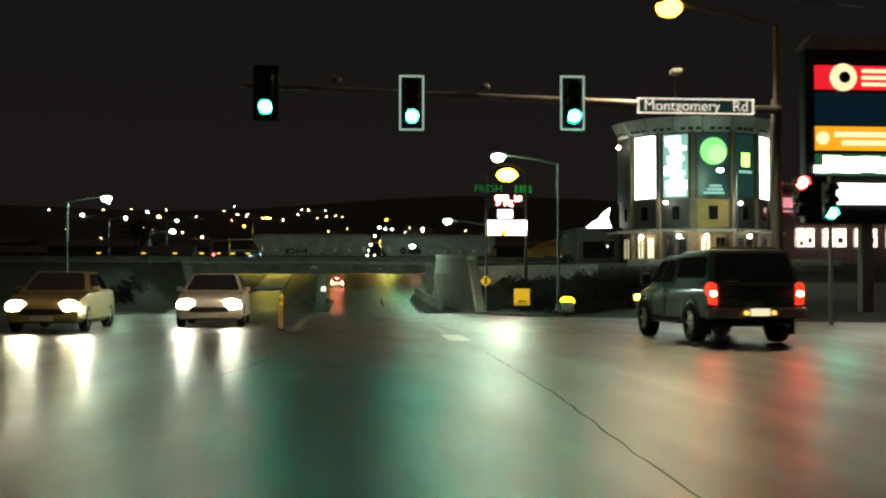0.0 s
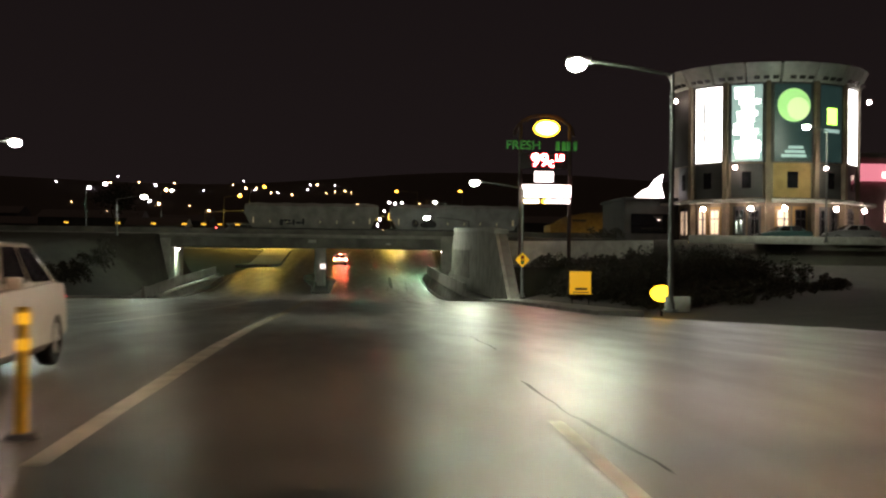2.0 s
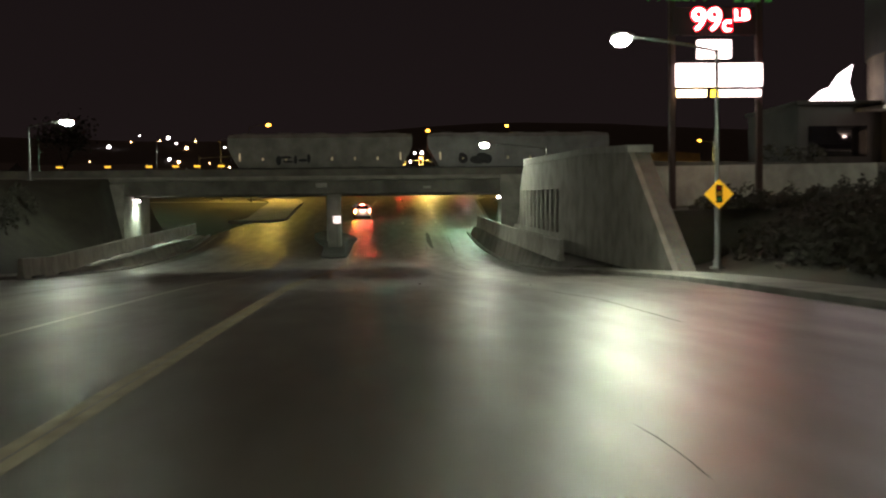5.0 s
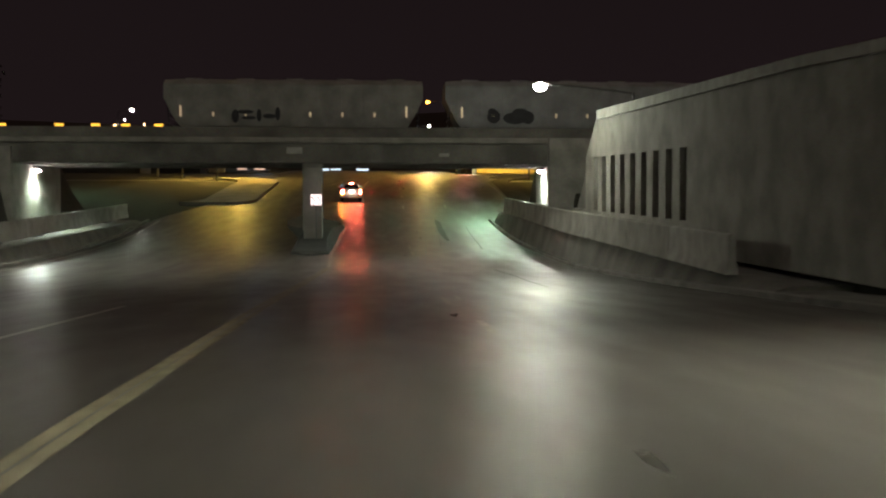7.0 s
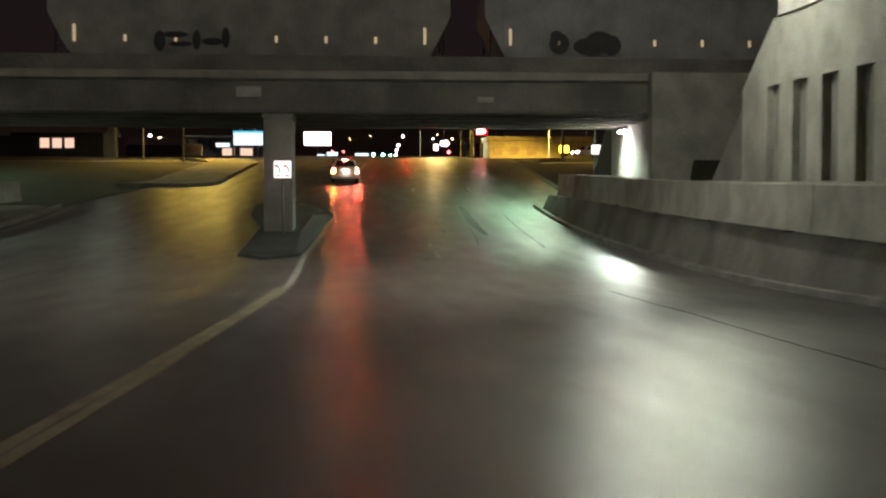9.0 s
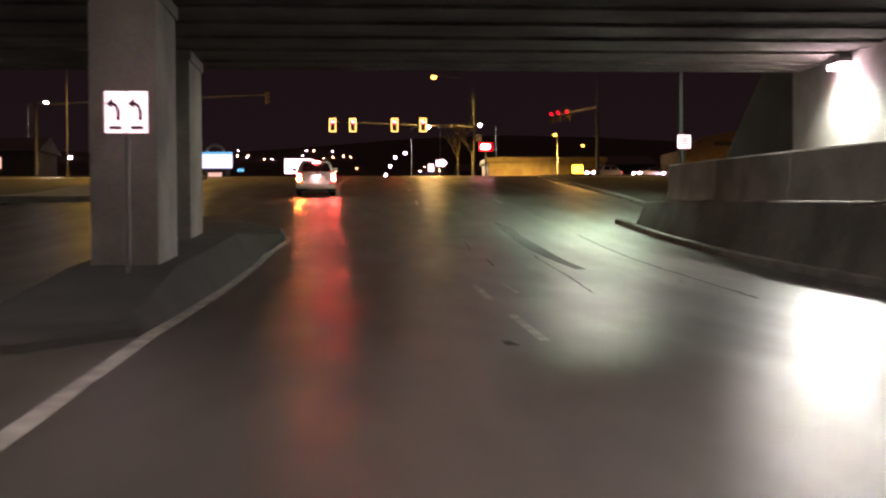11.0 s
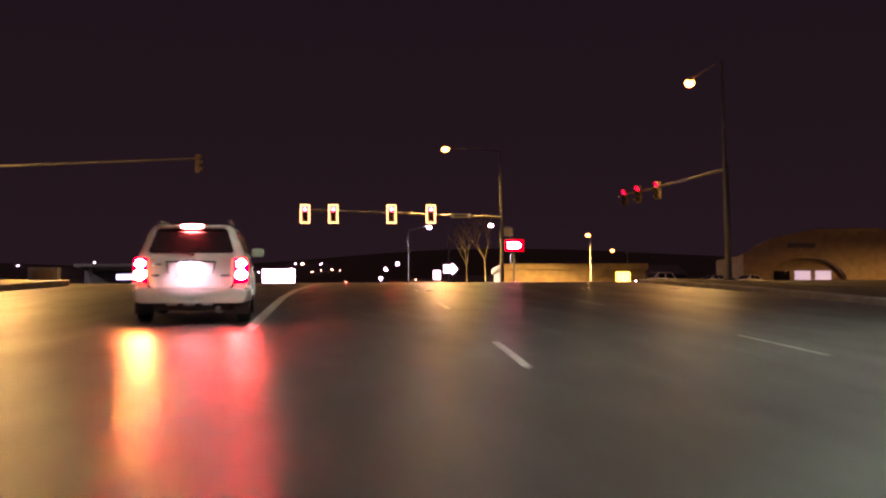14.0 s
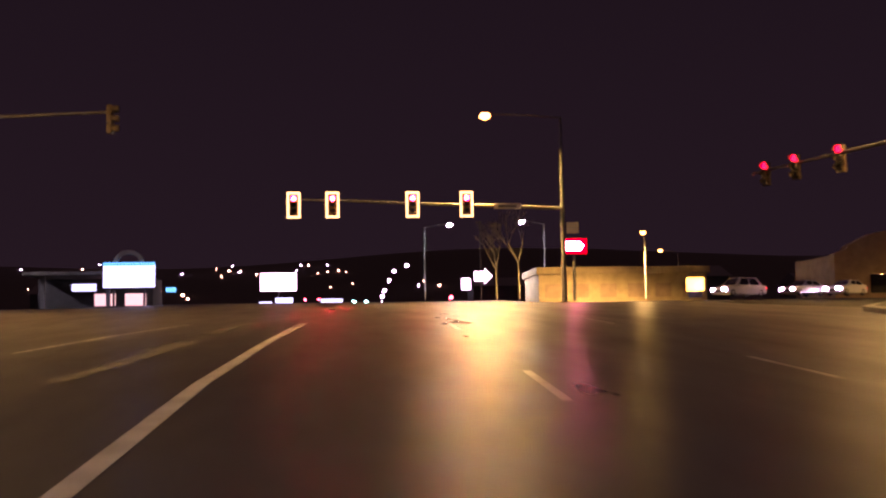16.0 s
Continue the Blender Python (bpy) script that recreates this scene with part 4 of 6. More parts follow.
for z, m_ in ((2.66, "symbol_red"), (2.48, "sign_yellow"), (2.3, "symbol_green")):
    b = bmesh.new()
    disc(b, (0, -0.08, z), 0.075, 14, "y", 0.012)
    part("symbol_dot", b, m_, dp)

ts = post_sign("lane_use_sign", "white lane-use sign with two left-turn arrows on a dark post", -2.4, 148.7, road_z(148.7) + island_top(148.7), 1.05)
LOW = island_top(148.7) - 0.1
b = bmesh.new()
for s in (-1, 1):
    box(b, s * 0.155 - 0.15, s * 0.155 + 0.15, -0.06, -0.045, 2.42 - LOW, 3.02 - LOW, 0.006)
# panels emit in place of headlights on the white sheet
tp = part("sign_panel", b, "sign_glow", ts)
for s in (-1, 1):
    b = bmesh.new()
    arrow = ((0.02, 2.6), (0.07, 2.6), (0.07, 2.74), (0.02, 2.84), (-0.04, 2.87), (-0.04, 2.92), (-0.13, 2.84), (-0.04, 2.77), (-0.04, 2.82), (0.0, 2.79), (0.02, 2.73))
    prism(b, [(s * 0.155 + u, v - LOW) for u, v in arrow], -0.07, -0.062, "y")
    part("turn_arrow", b, "black", tp)
    b = bmesh.new()
    box(b, s * 0.155 - 0.09, s * 0.155 + 0.09, -0.068, -0.062, 2.47 - LOW, 2.52 - LOW)
    part("text_bar", b, "bar_dark", tp)

ws = post_sign("notice_sign", "white square notice sign on a steel post", 15.5, 181.5, road_z(182), 3.2)
b = bmesh.new()
box(b, -0.3, 0.3, -0.06, -0.045, 2.86 - 0.3 - road_z(182), 2.86 + 0.3 - road_z(182), 0.01)
wp = part("sign_panel", b, "sign_glow", ws)
b = bmesh.new()
for dz in (-0.1, 0.02, 0.12):
    box(b, -0.18, 0.18, -0.068, -0.062, 2.86 - road_z(182) + dz - 0.02, 2.86 - road_z(182) + dz + 0.03)
part("text_bar", b, "bar_dark", wp)

# yellow board on the bank
yb = thing("yellow_board", pose(11.8, 74.6, land(11.8, 74.6), 0, 0, -4), "yellow plastic notice board standing on the grass bank", "sign")
b = bmesh.new()
box(b, -0.52, 0.52, -0.04, 0.04, 0.68, 1.78, 0.03)
# board emits a little in place of headlight falling on it
ybp = part("board", b, "yellow_retro_glow", yb)
b = bmesh.new()
box(b, -0.25, 0.32, -0.055, -0.042, 0.88, 0.99)
box(b, -0.38, 0.4, -0.055, -0.042, 0.75, 0.8)
part("text_bar", b, "bar_dark", ybp)
for s in (-0.4, 0.4):
    b = bmesh.new()
    box(b, s - 0.03, s + 0.03, -0.03, 0.03, -0.1, 0.72)
    part("leg", b, "dark_metal", yb)

# yellow oval board and pale box at the lamp's foot
ov = thing("oval_board", pose(12.3, 61.9, land(12.3, 61.9) + 0.0), "small glowing yellow oval sign on a short post", "sign")
b = bmesh.new()
disc(b, (0, 0, 0.84), 0.42, 28, "y", 0.12, 0.3)
M["oval_yellow"] = glow("lit_yellow_plastic", (1.0, 0.62, 0.02), 2.2)
part("oval_panel", b, "oval_yellow", ov)
b = bmesh.new()
tube(b, (0, 0, -0.1), (0, 0, 0.6), 0.05)
part("post", b, "dark_metal", ov)
b = bmesh.new()
box(b, 10.5, 11.2, 54.6, 55.1, 0.0, 0.5, 0.04)
solid("utility_cabinet", b, "concrete", "low pale utility box at the foot of the lamp pole", "utility box")

# delineator on the centre line
dl = thing("delineator_post", pose(-1.5, 28.3, road_z(28.3)), "flexible yellow delineator post on the road", "delineator")
b = bmesh.new()
tube(b, (0, 0, 0.05), (0, 0, 0.92), 0.05, 0.045, 12)
part("post", b, "sign_yellow", dl)
b = bmesh.new()
tube(b, (0, 0, 0), (0, 0, 0.05), 0.13, 0.1, 14)
part("base", b, "black", dl)
for z in (0.62, 0.8):
    b = bmesh.new()
    tube(b, (0, 0, z), (0, 0, z + 0.08), 0.053, 0.052, 12)
    part("reflective_band", b, "yellow_retro_glow", dl)

# restaurant sign tower
M["sign_lit_white"] = glow("lit_white_panel", (1.0, 0.98, 0.93), 1.3)
M["letter_halo_red"] = glow("red_letter_halo", (1.0, 0.004, 0.012), 1.2)
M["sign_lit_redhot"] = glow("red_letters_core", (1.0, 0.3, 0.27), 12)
M["sign_lit_green"] = glow("green_letters_lit", (0.04, 0.5, 0.1), 0.035)
M["sign_lit_yellow"] = glow("lit_yellow_panel", (1.0, 0.68, 0.03), 2.6)
M["sign_lit_pale"] = glow("lit_pale_yellow_panel", (1.0, 0.86, 0.45), 3.0)
M["sign_frame"] = paint("red_brown_painted_steel", (0.07, 0.03, 0.027), 0.5, vary=0.3)
rt = thing("restaurant_sign_tower", pose(14.8, 103.2, 2.2), "tall sign tower with lit oval, red letters and white panels", "sign tower")
for x in (-1.72, 1.95):
    b = bmesh.new()
    box(b, x - 0.12, x + 0.12, 0.05, 0.35, -1.6, 9.4, 0.02)
    part("post", b, "sign_frame", rt)
b = bmesh.new()
n = 18
arc = [(2.3 * math.cos(math.pi * i / n), 8.6 + 1.6 * math.sin(math.pi * i / n)) for i in range(n + 1)]
arc2 = [(2.1 * math.cos(math.pi * i / n), 8.6 + 1.42 * math.sin(math.pi * i / n)) for i in range(n + 1)]
prism(b, arc + arc2[::-1], 0.05, 0.3, "y")
part("arch", b, "sign_frame", rt)
b = bmesh.new()
disc(b, (0.15, -0.1, 9.12), 0.95, 36, "y", 0.3, 0.6)
ovp = part("oval_panel", b, "sign_lit_yellow", rt, "lit yellow oval panel")
b = bmesh.new()
box(b, -0.4, 0.7, -0.287, -0.274, 9.04, 9.2)
part("mark_bar", b, "sign_lit_white", ovp)
b = bmesh.new()
disc(b, (0.15, -0.262, 9.12), 0.8, 36, "y", 0.02, 0.47)
part("oval_core", b, "sign_lit_pale", ovp)
words("FRESH", 0.9, Matrix.Translation((-1.55, -0.02, 7.85)) @ Matrix.Rotation(radians(90), 4, "X") @ Matrix.Diagonal((1.05, 1, 1, 1)), "sign_lit_green", rt, "green_lettering", 0.05)
for x in (1.0, 1.45, 1.8, 2.3):
    b = bmesh.new()
    box(b, x - 0.14, x + 0.14, -0.05, 0.02, 7.52, 8.18, 0.02)
    part("text_bar", b, "sign_lit_green", rt, "dim green lit letter")
b = bmesh.new()
box(b, -1.75, 1.75, -0.05, 0.08, 6.15, 7.3)
lp = part("message_board", b, "black", rt)
for text, size, x, z in (("99", 1.3, -0.32, 6.75), ("c", 0.95, 0.52, 6.6), ("LB", 0.62, 1.16, 6.95)):
    at = Matrix.Rotation(radians(90), 4, "X")
    # wider red letters behind paint the glow round the message
    words(text, size, Matrix.Translation((x, -0.06, z)) @ at, "letter_halo_red", lp, "message_halo", 0.01, 0.06)
    words(text, size, Matrix.Translation((x, -0.09, z)) @ at, "sign_lit_redhot", lp, "message_lettering", 0.02, 0.005)
b = bmesh.new()
box(b, -0.7, 0.7, -0.15, 0.15, 5.2, 5.95, 0.04)
part("small_panel", b, "sign_lit_white", rt)
b = bmesh.new()
box(b, -1.6, 2.0, -0.18, 0.18, 4.05, 4.98, 0.04)
part("wide_panel", b, "sign_lit_white", rt)
for x0, x1, m_ in ((-1.55, -0.35, "sign_lit_pale"), (0.0, 1.95, "sign_lit_white"), (-0.1, 0.25, "sign_lit_yellow")):
    b = bmesh.new()
    box(b, x0, x1, -0.12, 0.12, 3.62, 3.9, 0.02)
    part("strip_panel", b, m_, rt)

# white sail-shaped board; its cloth emits in place of floodlight
M["cloth_glow"] = glow("glowing_cloth", (0.95, 1.0, 1.0), 2.4)
fl = thing("glowing_banner_board", pose(28.9, 124.0, 3.6), "ragged white banner board with glowing cloth on a frame", "banner")
b = bmesh.new()
prism(b, [(-2.1, 4.0), (-1.3, 4.7), (-0.8, 4.85), (-0.3, 5.6), (0.6, 6.2), (0.35, 5.1), (0.7, 4.0), (0.55, 1.6), (-0.1, 2.4), (-0.3, 3.2), (-0.75, 2.6), (-1.35, 3.3)], -0.05, 0.05, "y")
part("cloth", b, "cloth_glow", fl)
for x in (-0.9, -0.15):
    b = bmesh.new()
    tube(b, (x, 0.1, 0), (x, 0.1, 4.0), 0.06)
    part("post", b, "dark_metal", fl)

# roadside sign tower with stacked tenant panels
M["sign_cream"] = glow("lit_cream_panel", (1.0, 0.82, 0.5), 0.34)
M["sign_orange"] = glow("lit_orange_panel", (0.95, 0.4, 0.02), 0.3)
M["sign_blue"] = glow("lit_dark_blue_panel", (0.004, 0.02, 0.036), 0.14)
M["sign_moss"] = glow("lit_dark_green_panel", (0.02, 0.08, 0.035), 0.35)
st = thing("tenant_sign_tower", pose(22.1, 46.0, 0.3), "tall roadside sign tower with stacked lit shop panels", "sign tower")
b = bmesh.new()
box(b, -2.9, 2.9, -0.1, 0.5, 3.6, 10.9, 0.05)
part("cabinet_frame", b, "dark_metal", st)
b = bmesh.new()
prism(b, [(-3.1, 10.9), (3.1, 10.9), (2.6, 11.5), (-2.6, 11.5)], -0.2, 0.6, "y")
part("cap", b, "concrete_pale", st)
for x in (-0.2, 1.9):
    b = bmesh.new()
    box(b, x - 0.25, x + 0.25, 0.0, 0.45, -0.3, 3.7, 0.03)
    part("post", b, "concrete_pale", st)
for z0, z1, m_ in ((9.2, 10.2, "sign_red"), (7.75, 9.05, "sign_blue"), (6.65, 7.65, "sign_orange"), (5.6, 6.5, "sign_moss"), (4.4, 5.27, "sign_lit_white")):
    b = bmesh.new()
    box(b, -2.5 + (0.8 if z0 < 5 else 0), 2.7, -0.22, -0.1, z0, z1, 0.02)
    pnl = part("tenant_panel", b, m_, st)
    if m_ == "sign_red":
        b = bmesh.new()
        disc(b, (-1.3, -0.24, 9.7), 0.58, 28, "y", 0.03)
        r_ = part("round_mark", b, "sign_cream", pnl)
        b = bmesh.new()
        disc(b, (-1.25, -0.27, 9.7), 0.24, 20, "y", 0.02)
        part("round_mark", b, "black", pnl)
        b = bmesh.new()
        for k in range(3):
            box(b, -0.5, 2.4, -0.245, -0.225, 9.34 + k * 0.28, 9.5 + k * 0.28)
        part("text_bar", b, "sign_cream", pnl)
    if m_ == "sign_orange":
        b = bmesh.new()
        box(b, -1.7, 0.9, -0.245, -0.225, 7.2, 7.42)
        box(b, -1.4, 1.4, -0.245, -0.225, 6.85, 7.07)
        disc(b, (-2.2, -0.24, 7.15), 0.28, 18, "y", 0.03)
        part("text_bar", b, "sign_cream", pnl)
    if z0 == 5.6:
        b = bmesh.new()
        for k, (x0, x1, z0, z1) in enumerate(((-2.6, -1.9, 5.7, 6.0), (-2.2, -1.4, 5.72, 6.42), (-1.45, -0.6, 5.7, 6.36), (-0.65, 0.2, 5.74, 6.4), (0.12, 0.9, 5.7, 6.36))):
            box(b, x0, x1, -0.245 - k * 0.003, -0.225, z0, z1, 0.009)
        part("text_bar", b, "sign_lit_white", pnl)
        b = bmesh.new()
        box(b, 0.95, 2.4, -0.245, -0.225, 5.72, 6.38, 0.02)
        part("text_bar", b, "sign_lit_yellow", pnl)


# ---------------------------------------------------------------- vehicles
def wheel(parent, x, y, r, w, style="alloy"):
    b = bmesh.new()
    n = 24
    prof = [(r * 0.62, -w / 2), (r * 0.9, -w / 2), (r * 0.98, -w * 0.36), (r, -w * 0.2), (r, w * 0.2), (r * 0.98, w * 0.36), (r * 0.9, w / 2), (r * 0.62, w / 2)]
    loft(b, [[(x + v, y + u * math.cos(2 * math.pi * i / n), r + u * math.sin(2 * math.pi * i / n)) for u, v in prof] for i in range(n + 1)], cap=False)
    bmesh.ops.remove_doubles(b, verts=b.verts[:], dist=0.0005)
    ty = part("wheel", b, "rubber", parent, "black tyre")
    s = 1 if x > 0 else -1
    b = bmesh.new()
    disc(b, (x + s * w * 0.22, y, r), r * 0.63, 24, "x", 0.03)
    for k in range(6):
        a = 2 * math.pi * k / 6
        p0 = (x + s * w * 0.36, y + 0.03 * math.cos(a), r + 0.03 * math.sin(a))
        tube(b, p0, (x + s * w * 0.3, y + r * 0.58 * math.cos(a), r + r * 0.58 * math.sin(a)), 0.035, 0.045, 6)
    disc(b, (x + s * w * 0.38, y, r), r * 0.16, 12, "x", 0.04)
    part("rim", b, style, ty, "alloy rim")


def frustum(bm, lo, hi, bevel=0.07):
    """lo, hi: (half width, y back, y front, z)."""
    wl, bl, fl_, zl = lo
    wh, bh, fh, zh = hi
    loft(bm, [[(-wl, bl, zl), (wl, bl, zl), (wl, fl_, zl), (-wl, fl_, zl)], [(-wh, bh, zh), (wh, bh, zh), (wh, fh, zh), (-wh, fh, zh)]])
    es = [e for e in bm.edges if max(v.co.z for v in e.verts) > zl + 0.01]
    bmesh.ops.bevel(bm, geom=es, offset=bevel, segments=3, affect="EDGES", profile=0.6)


def pane(parent, name, lo, hi, face, u0, u1, v0, v1, material="car_glass", lift=0.012):
    wl, bl, fl_, zl = lo
    wh, bh, fh, zh = hi
    c = {"back": ((-wl, bl, zl), (wl, bl, zl), (wh, bh, zh), (-wh, bh, zh)), "front": ((wl, fl_, zl), (-wl, fl_, zl), (-wh, fh, zh), (wh, fh, zh)),
         "left": ((-wl, fl_, zl), (-wl, bl, zl), (-wh, bh, zh), (-wh, fh, zh)), "right": ((wl, bl, zl), (wl, fl_, zl), (wh, fh, zh), (wh, bh, zh))}[face]
    c = [Vector(p) for p in c]
    nrm = (c[1] - c[0]).cross(c[3] - c[0]).normalized()

    def at_(u, v):
        return (c[0] * (1 - u) + c[1] * u) * (1 - v) + (c[3] * (1 - u) + c[2] * u) * v
    b = bmesh.new()
    r = 0.06
    outline = [(u0 + r * 0.5, v0), (u1 - r * 0.5, v0), (u1, v0 + r), (u1, v1 - r), (u1 - r * 0.5, v1), (u0 + r * 0.5, v1), (u0, v1 - r), (u0, v0 + r)]
    loft(b, [[at_(u, v) - nrm * 0.02 for u, v in outline], [at_(u, v) + nrm * lift for u, v in outline]])
    return part(name, b, material, parent, "dark tinted glass" if material == "car_glass" else "")


def body_shell(bm, stations):
    """stations: (y, half width, z bottom, z shoulder, z top)."""
    rings = []
    for y, w, zb, zs, zt in stations:
        rings.append([(-w * 0.9, y, zb), (-w, y, zb + 0.1), (-w, y, zs), (-w * 0.95, y, zt - 0.02), (-w * 0.88, y, zt), (w * 0.88, y, zt), (w * 0.95, y, zt - 0.02), (w, y, zs), (w, y, zb + 0.1), (w * 0.9, y, zb)])
    loft(bm, rings)


def plain_car(name, m, label, colour, lights, L=4.6, W=1.78, H=1.45, group="", lit=True):
    t = thing(name, m, label, "car", group)
    w, f, r = W / 2, L / 2, -L / 2
    b = bmesh.new()
    body_shell(b, [(r, w * 0.86, 0.4, 0.6, 0.88), (r + 0.1, w * 0.95, 0.26, 0.62, 0.98), (r + 0.9, w, 0.2, 0.66, 1.0), (0, w, 0.19, 0.66, 0.96), (f - 1.1, w, 0.2, 0.64, 0.93), (f - 0.3, w * 0.97, 0.22, 0.58, 0.8), (f - 0.06, w * 0.9, 0.26, 0.52, 0.68), (f, w * 0.82, 0.34, 0.48, 0.6)])
    body = part("body", b, colour, t)
    lo, hi = (w * 0.93, r + 0.45, f - 1.25, 0.95), (w * 0.68, r + 1.15, f - 2.1, H)
    b = bmesh.new()
    frustum(b, lo, hi)
    cab = part("cabin", b, colour, t)
    pane(cab, "windscreen", lo, hi, "front", 0.06, 0.94, 0.08, 0.92)
    pane(cab, "rear_window", lo, hi, "back", 0.08, 0.92, 0.1, 0.9)
    for s in ("left", "right"):
        pane(cab, "side_window", lo, hi, s, 0.1, 0.48, 0.1, 0.88)
        pane(cab, "side_window", lo, hi, s, 0.52, 0.9, 0.1, 0.88)
    for x in (-w + 0.1, w - 0.1):
        for y in (r + 0.85, f - 0.9):
            wheel(t, x, y, 0.32, 0.2)
    for s in (-1, 1):
        b = bmesh.new()
        ball(b, (s * (w - 0.3), f - 0.09, 0.6), 0.17, 1.5, 0.7, 1.0)
        part("headlamp", b, lights, body, "lit headlamp" if lit else "", smooth=80)
        b = bmesh.new()
        box(b, s * (w + 0.02) - 0.08, s * (w + 0.02) + 0.08, f - 1.75, f - 1.6, 0.95, 1.08, 0.03)
        part("mirror", b, colour, body)
        b = bmesh.new()
        box(b, s * (w - 0.28) - 0.2, s * (w - 0.28) + 0.2, r - 0.02, r + 0.12, 0.66, 0.82, 0.03)
        part("tail_lamp", b, "tail_dim" if lit else "lens_off", body)
    b = bmesh.new()
    box(b, -0.5, 0.5, f - 0.04, f + 0.015, 0.42, 0.56, 0.02)
    part("grille", b, "black", body)
    b = bmesh.new()
    box(b, -0.26, 0.26, f + 0.0, f + 0.03, 0.28, 0.39, 0.005)
    part("number_plate", b, "plate", body)
    return t


plain_car("gold_sedan", pose(-6.95, 29.4, road_z(29), 0, 0, 181), "gold sedan with lit headlamps waiting at the junction", "car_gold", "head_far_car")
plain_car("headlight_car", pose(-3.55, 32.6, road_z(32), 0, 0, 182), "silver car with glaring headlamps facing the camera", "car_silver", "head")
for x in (-2.95, -4.15):
    spot(x, 30.1, 0.85, 35, (1.0, 0.93, 0.78), 60, (0.02, -1, -0.09), 0.08, 0.8)
for x in (-5.9, -7.2):
    spot(x, 27.0, 0.8, 60, (1.0, 0.9, 0.7), 60, (0.1, -1, -0.1), 0.08, 0.8)

# ---- the estate car in the turn lane, seen from behind
suv = thing("silver_suv", pose(-0.95, 188.4, road_z(188.4), 4.6, 0, 3.0), "champagne silver SUV with lit brake lamps in the turn lane", "car")
def suv_ring(y, w, zb, zw, zt, tuck):
    """Rounded section of the lower body: half width w, sill zb, widest at zw, waist zt drawn in by tuck."""
    side = [(w * 0.8, zb), (w * 0.94, zb + 0.05), (w, zb + 0.2), (w, zw), (w - tuck * 0.4, zt - 0.1), (w - tuck, zt)]
    return [(-u, y, v) for u, v in side] + [(u, y, v) for u, v in reversed(side)]


b = bmesh.new()
loft(b, [suv_ring(*q) for q in ((-2.3, 0.8, 0.5, 0.86, 1.06, 0.06), (-2.27, 0.87, 0.44, 0.86, 1.1, 0.06), (-2.1, 0.915, 0.36, 0.86, 1.12, 0.05), (-1.2, 0.925, 0.33, 0.84, 1.1, 0.05), (0.5, 0.925, 0.32, 0.82, 1.06, 0.05),
                                (1.25, 0.92, 0.33, 0.8, 1.02, 0.07), (1.85, 0.89, 0.35, 0.74, 0.95, 0.1), (2.18, 0.82, 0.4, 0.66, 0.84, 0.12), (2.32, 0.7, 0.48, 0.62, 0.74, 0.12))])
sb = part("body", b, "car_silver", suv)
lo, hi = (0.885, -2.24, 1.3, 1.07), (0.66, -1.93, 0.3, 1.64)
b = bmesh.new()
frustum(b, lo, hi, 0.15)
sc = part("cabin", b, "car_silver", suv)
pane(sc, "rear_window", lo, hi, "back", 0.09, 0.91, 0.17, 0.87)
pane(sc, "windscreen", lo, hi, "front", 0.06, 0.94, 0.08, 0.88)
for s in ("left", "right"):
    for u0, u1 in ((0.08, 0.3), (0.335, 0.62), (0.655, 0.9)):
        u0_, u1_ = (u0, u1) if s == "right" else (1 - u1, 1 - u0)
        pane(sc, "side_window", lo, hi, s, u0_, u1_, 0.12, 0.82)
b = bmesh.new()
prism(b, [(-0.6, 0.585), (0.6, 0.585), (0.66, 0.62), (0.685, 0.72), (0.68, 1.12), (-0.68, 1.12), (-0.685, 0.72), (-0.66, 0.62)], -2.335, -2.22, "y")
bmesh.ops.bevel(b, geom=[e for e in b.edges if all(v.co.y < -2.33 for v in e.verts)], offset=0.025, segments=3, affect="EDGES")
tg = part("tailgate", b, "car_silver", suv)
b = bmesh.new()
seam = [(-0.7, 0.74), (-0.67, 0.63), (-0.6, 0.578), (0.6, 0.578), (0.67, 0.63), (0.7, 0.74)]
for (x0, z0), (x1, z1) in zip(seam, seam[1:]):
    tube(b, (x0, -2.31, z0), (x1, -2.31, z1), 0.014, n=6)
part("gate_seam", b, "black", tg)
b = bmesh.new()
prism(b, [(-0.4, 1.015), (0.4, 1.015), (0.4, 1.04), (0.12, 1.05), (0.05, 1.075), (-0.05, 1.075), (-0.12, 1.05), (-0.4, 1.04)], -2.365, -2.33, "y")
for s in (-1, 1):
    prism(b, [(s * 0.4, 1.02), (s * 0.375, 1.02), (s * 0.345, 0.84), (s * 0.36, 0.84)], -2.355, -2.33, "y")
part("plate_trim", b, "dark_metal", tg, "dark trim round the number plate")
b = bmesh.new()
box(b, -0.2, 0.2, -2.352, -2.338, 0.8, 0.98, 0.004)
pl = part("number_plate", b, "plate", tg, "white number plate")
b = bmesh.new()
for x in (-0.13, -0.08, -0.03, 0.04, 0.09, 0.14):
    box(b, x - 0.017, x + 0.017, -2.357, -2.353, 0.85, 0.93)
part("number_bar", b, "bar_grey", pl)
for x0, x1, z in ((-0.62, -0.47, 0.97), (-0.62, -0.5, 0.79), (0.48, 0.63, 0.79)):
    b = bmesh.new()
    box(b, x0, x1, -2.342, -2.336, z, z + 0.03)
    part("badge_bar", b, "chrome", tg)
b = bmesh.new()
loft(b, [[(x * k, y, z) for k, y in ((1.0, -1.95), (1.0, -2.22), (0.93, -2.36), (0.78, -2.42))] + [(-x * k, y, z) for k, y in ((0.78, -2.42), (0.93, -2.36), (1.0, -2.22), (1.0, -1.95))] for x, z in ((0.86, 0.36), (0.92, 0.39), (0.94, 0.5), (0.93, 0.57), (0.89, 0.6))])
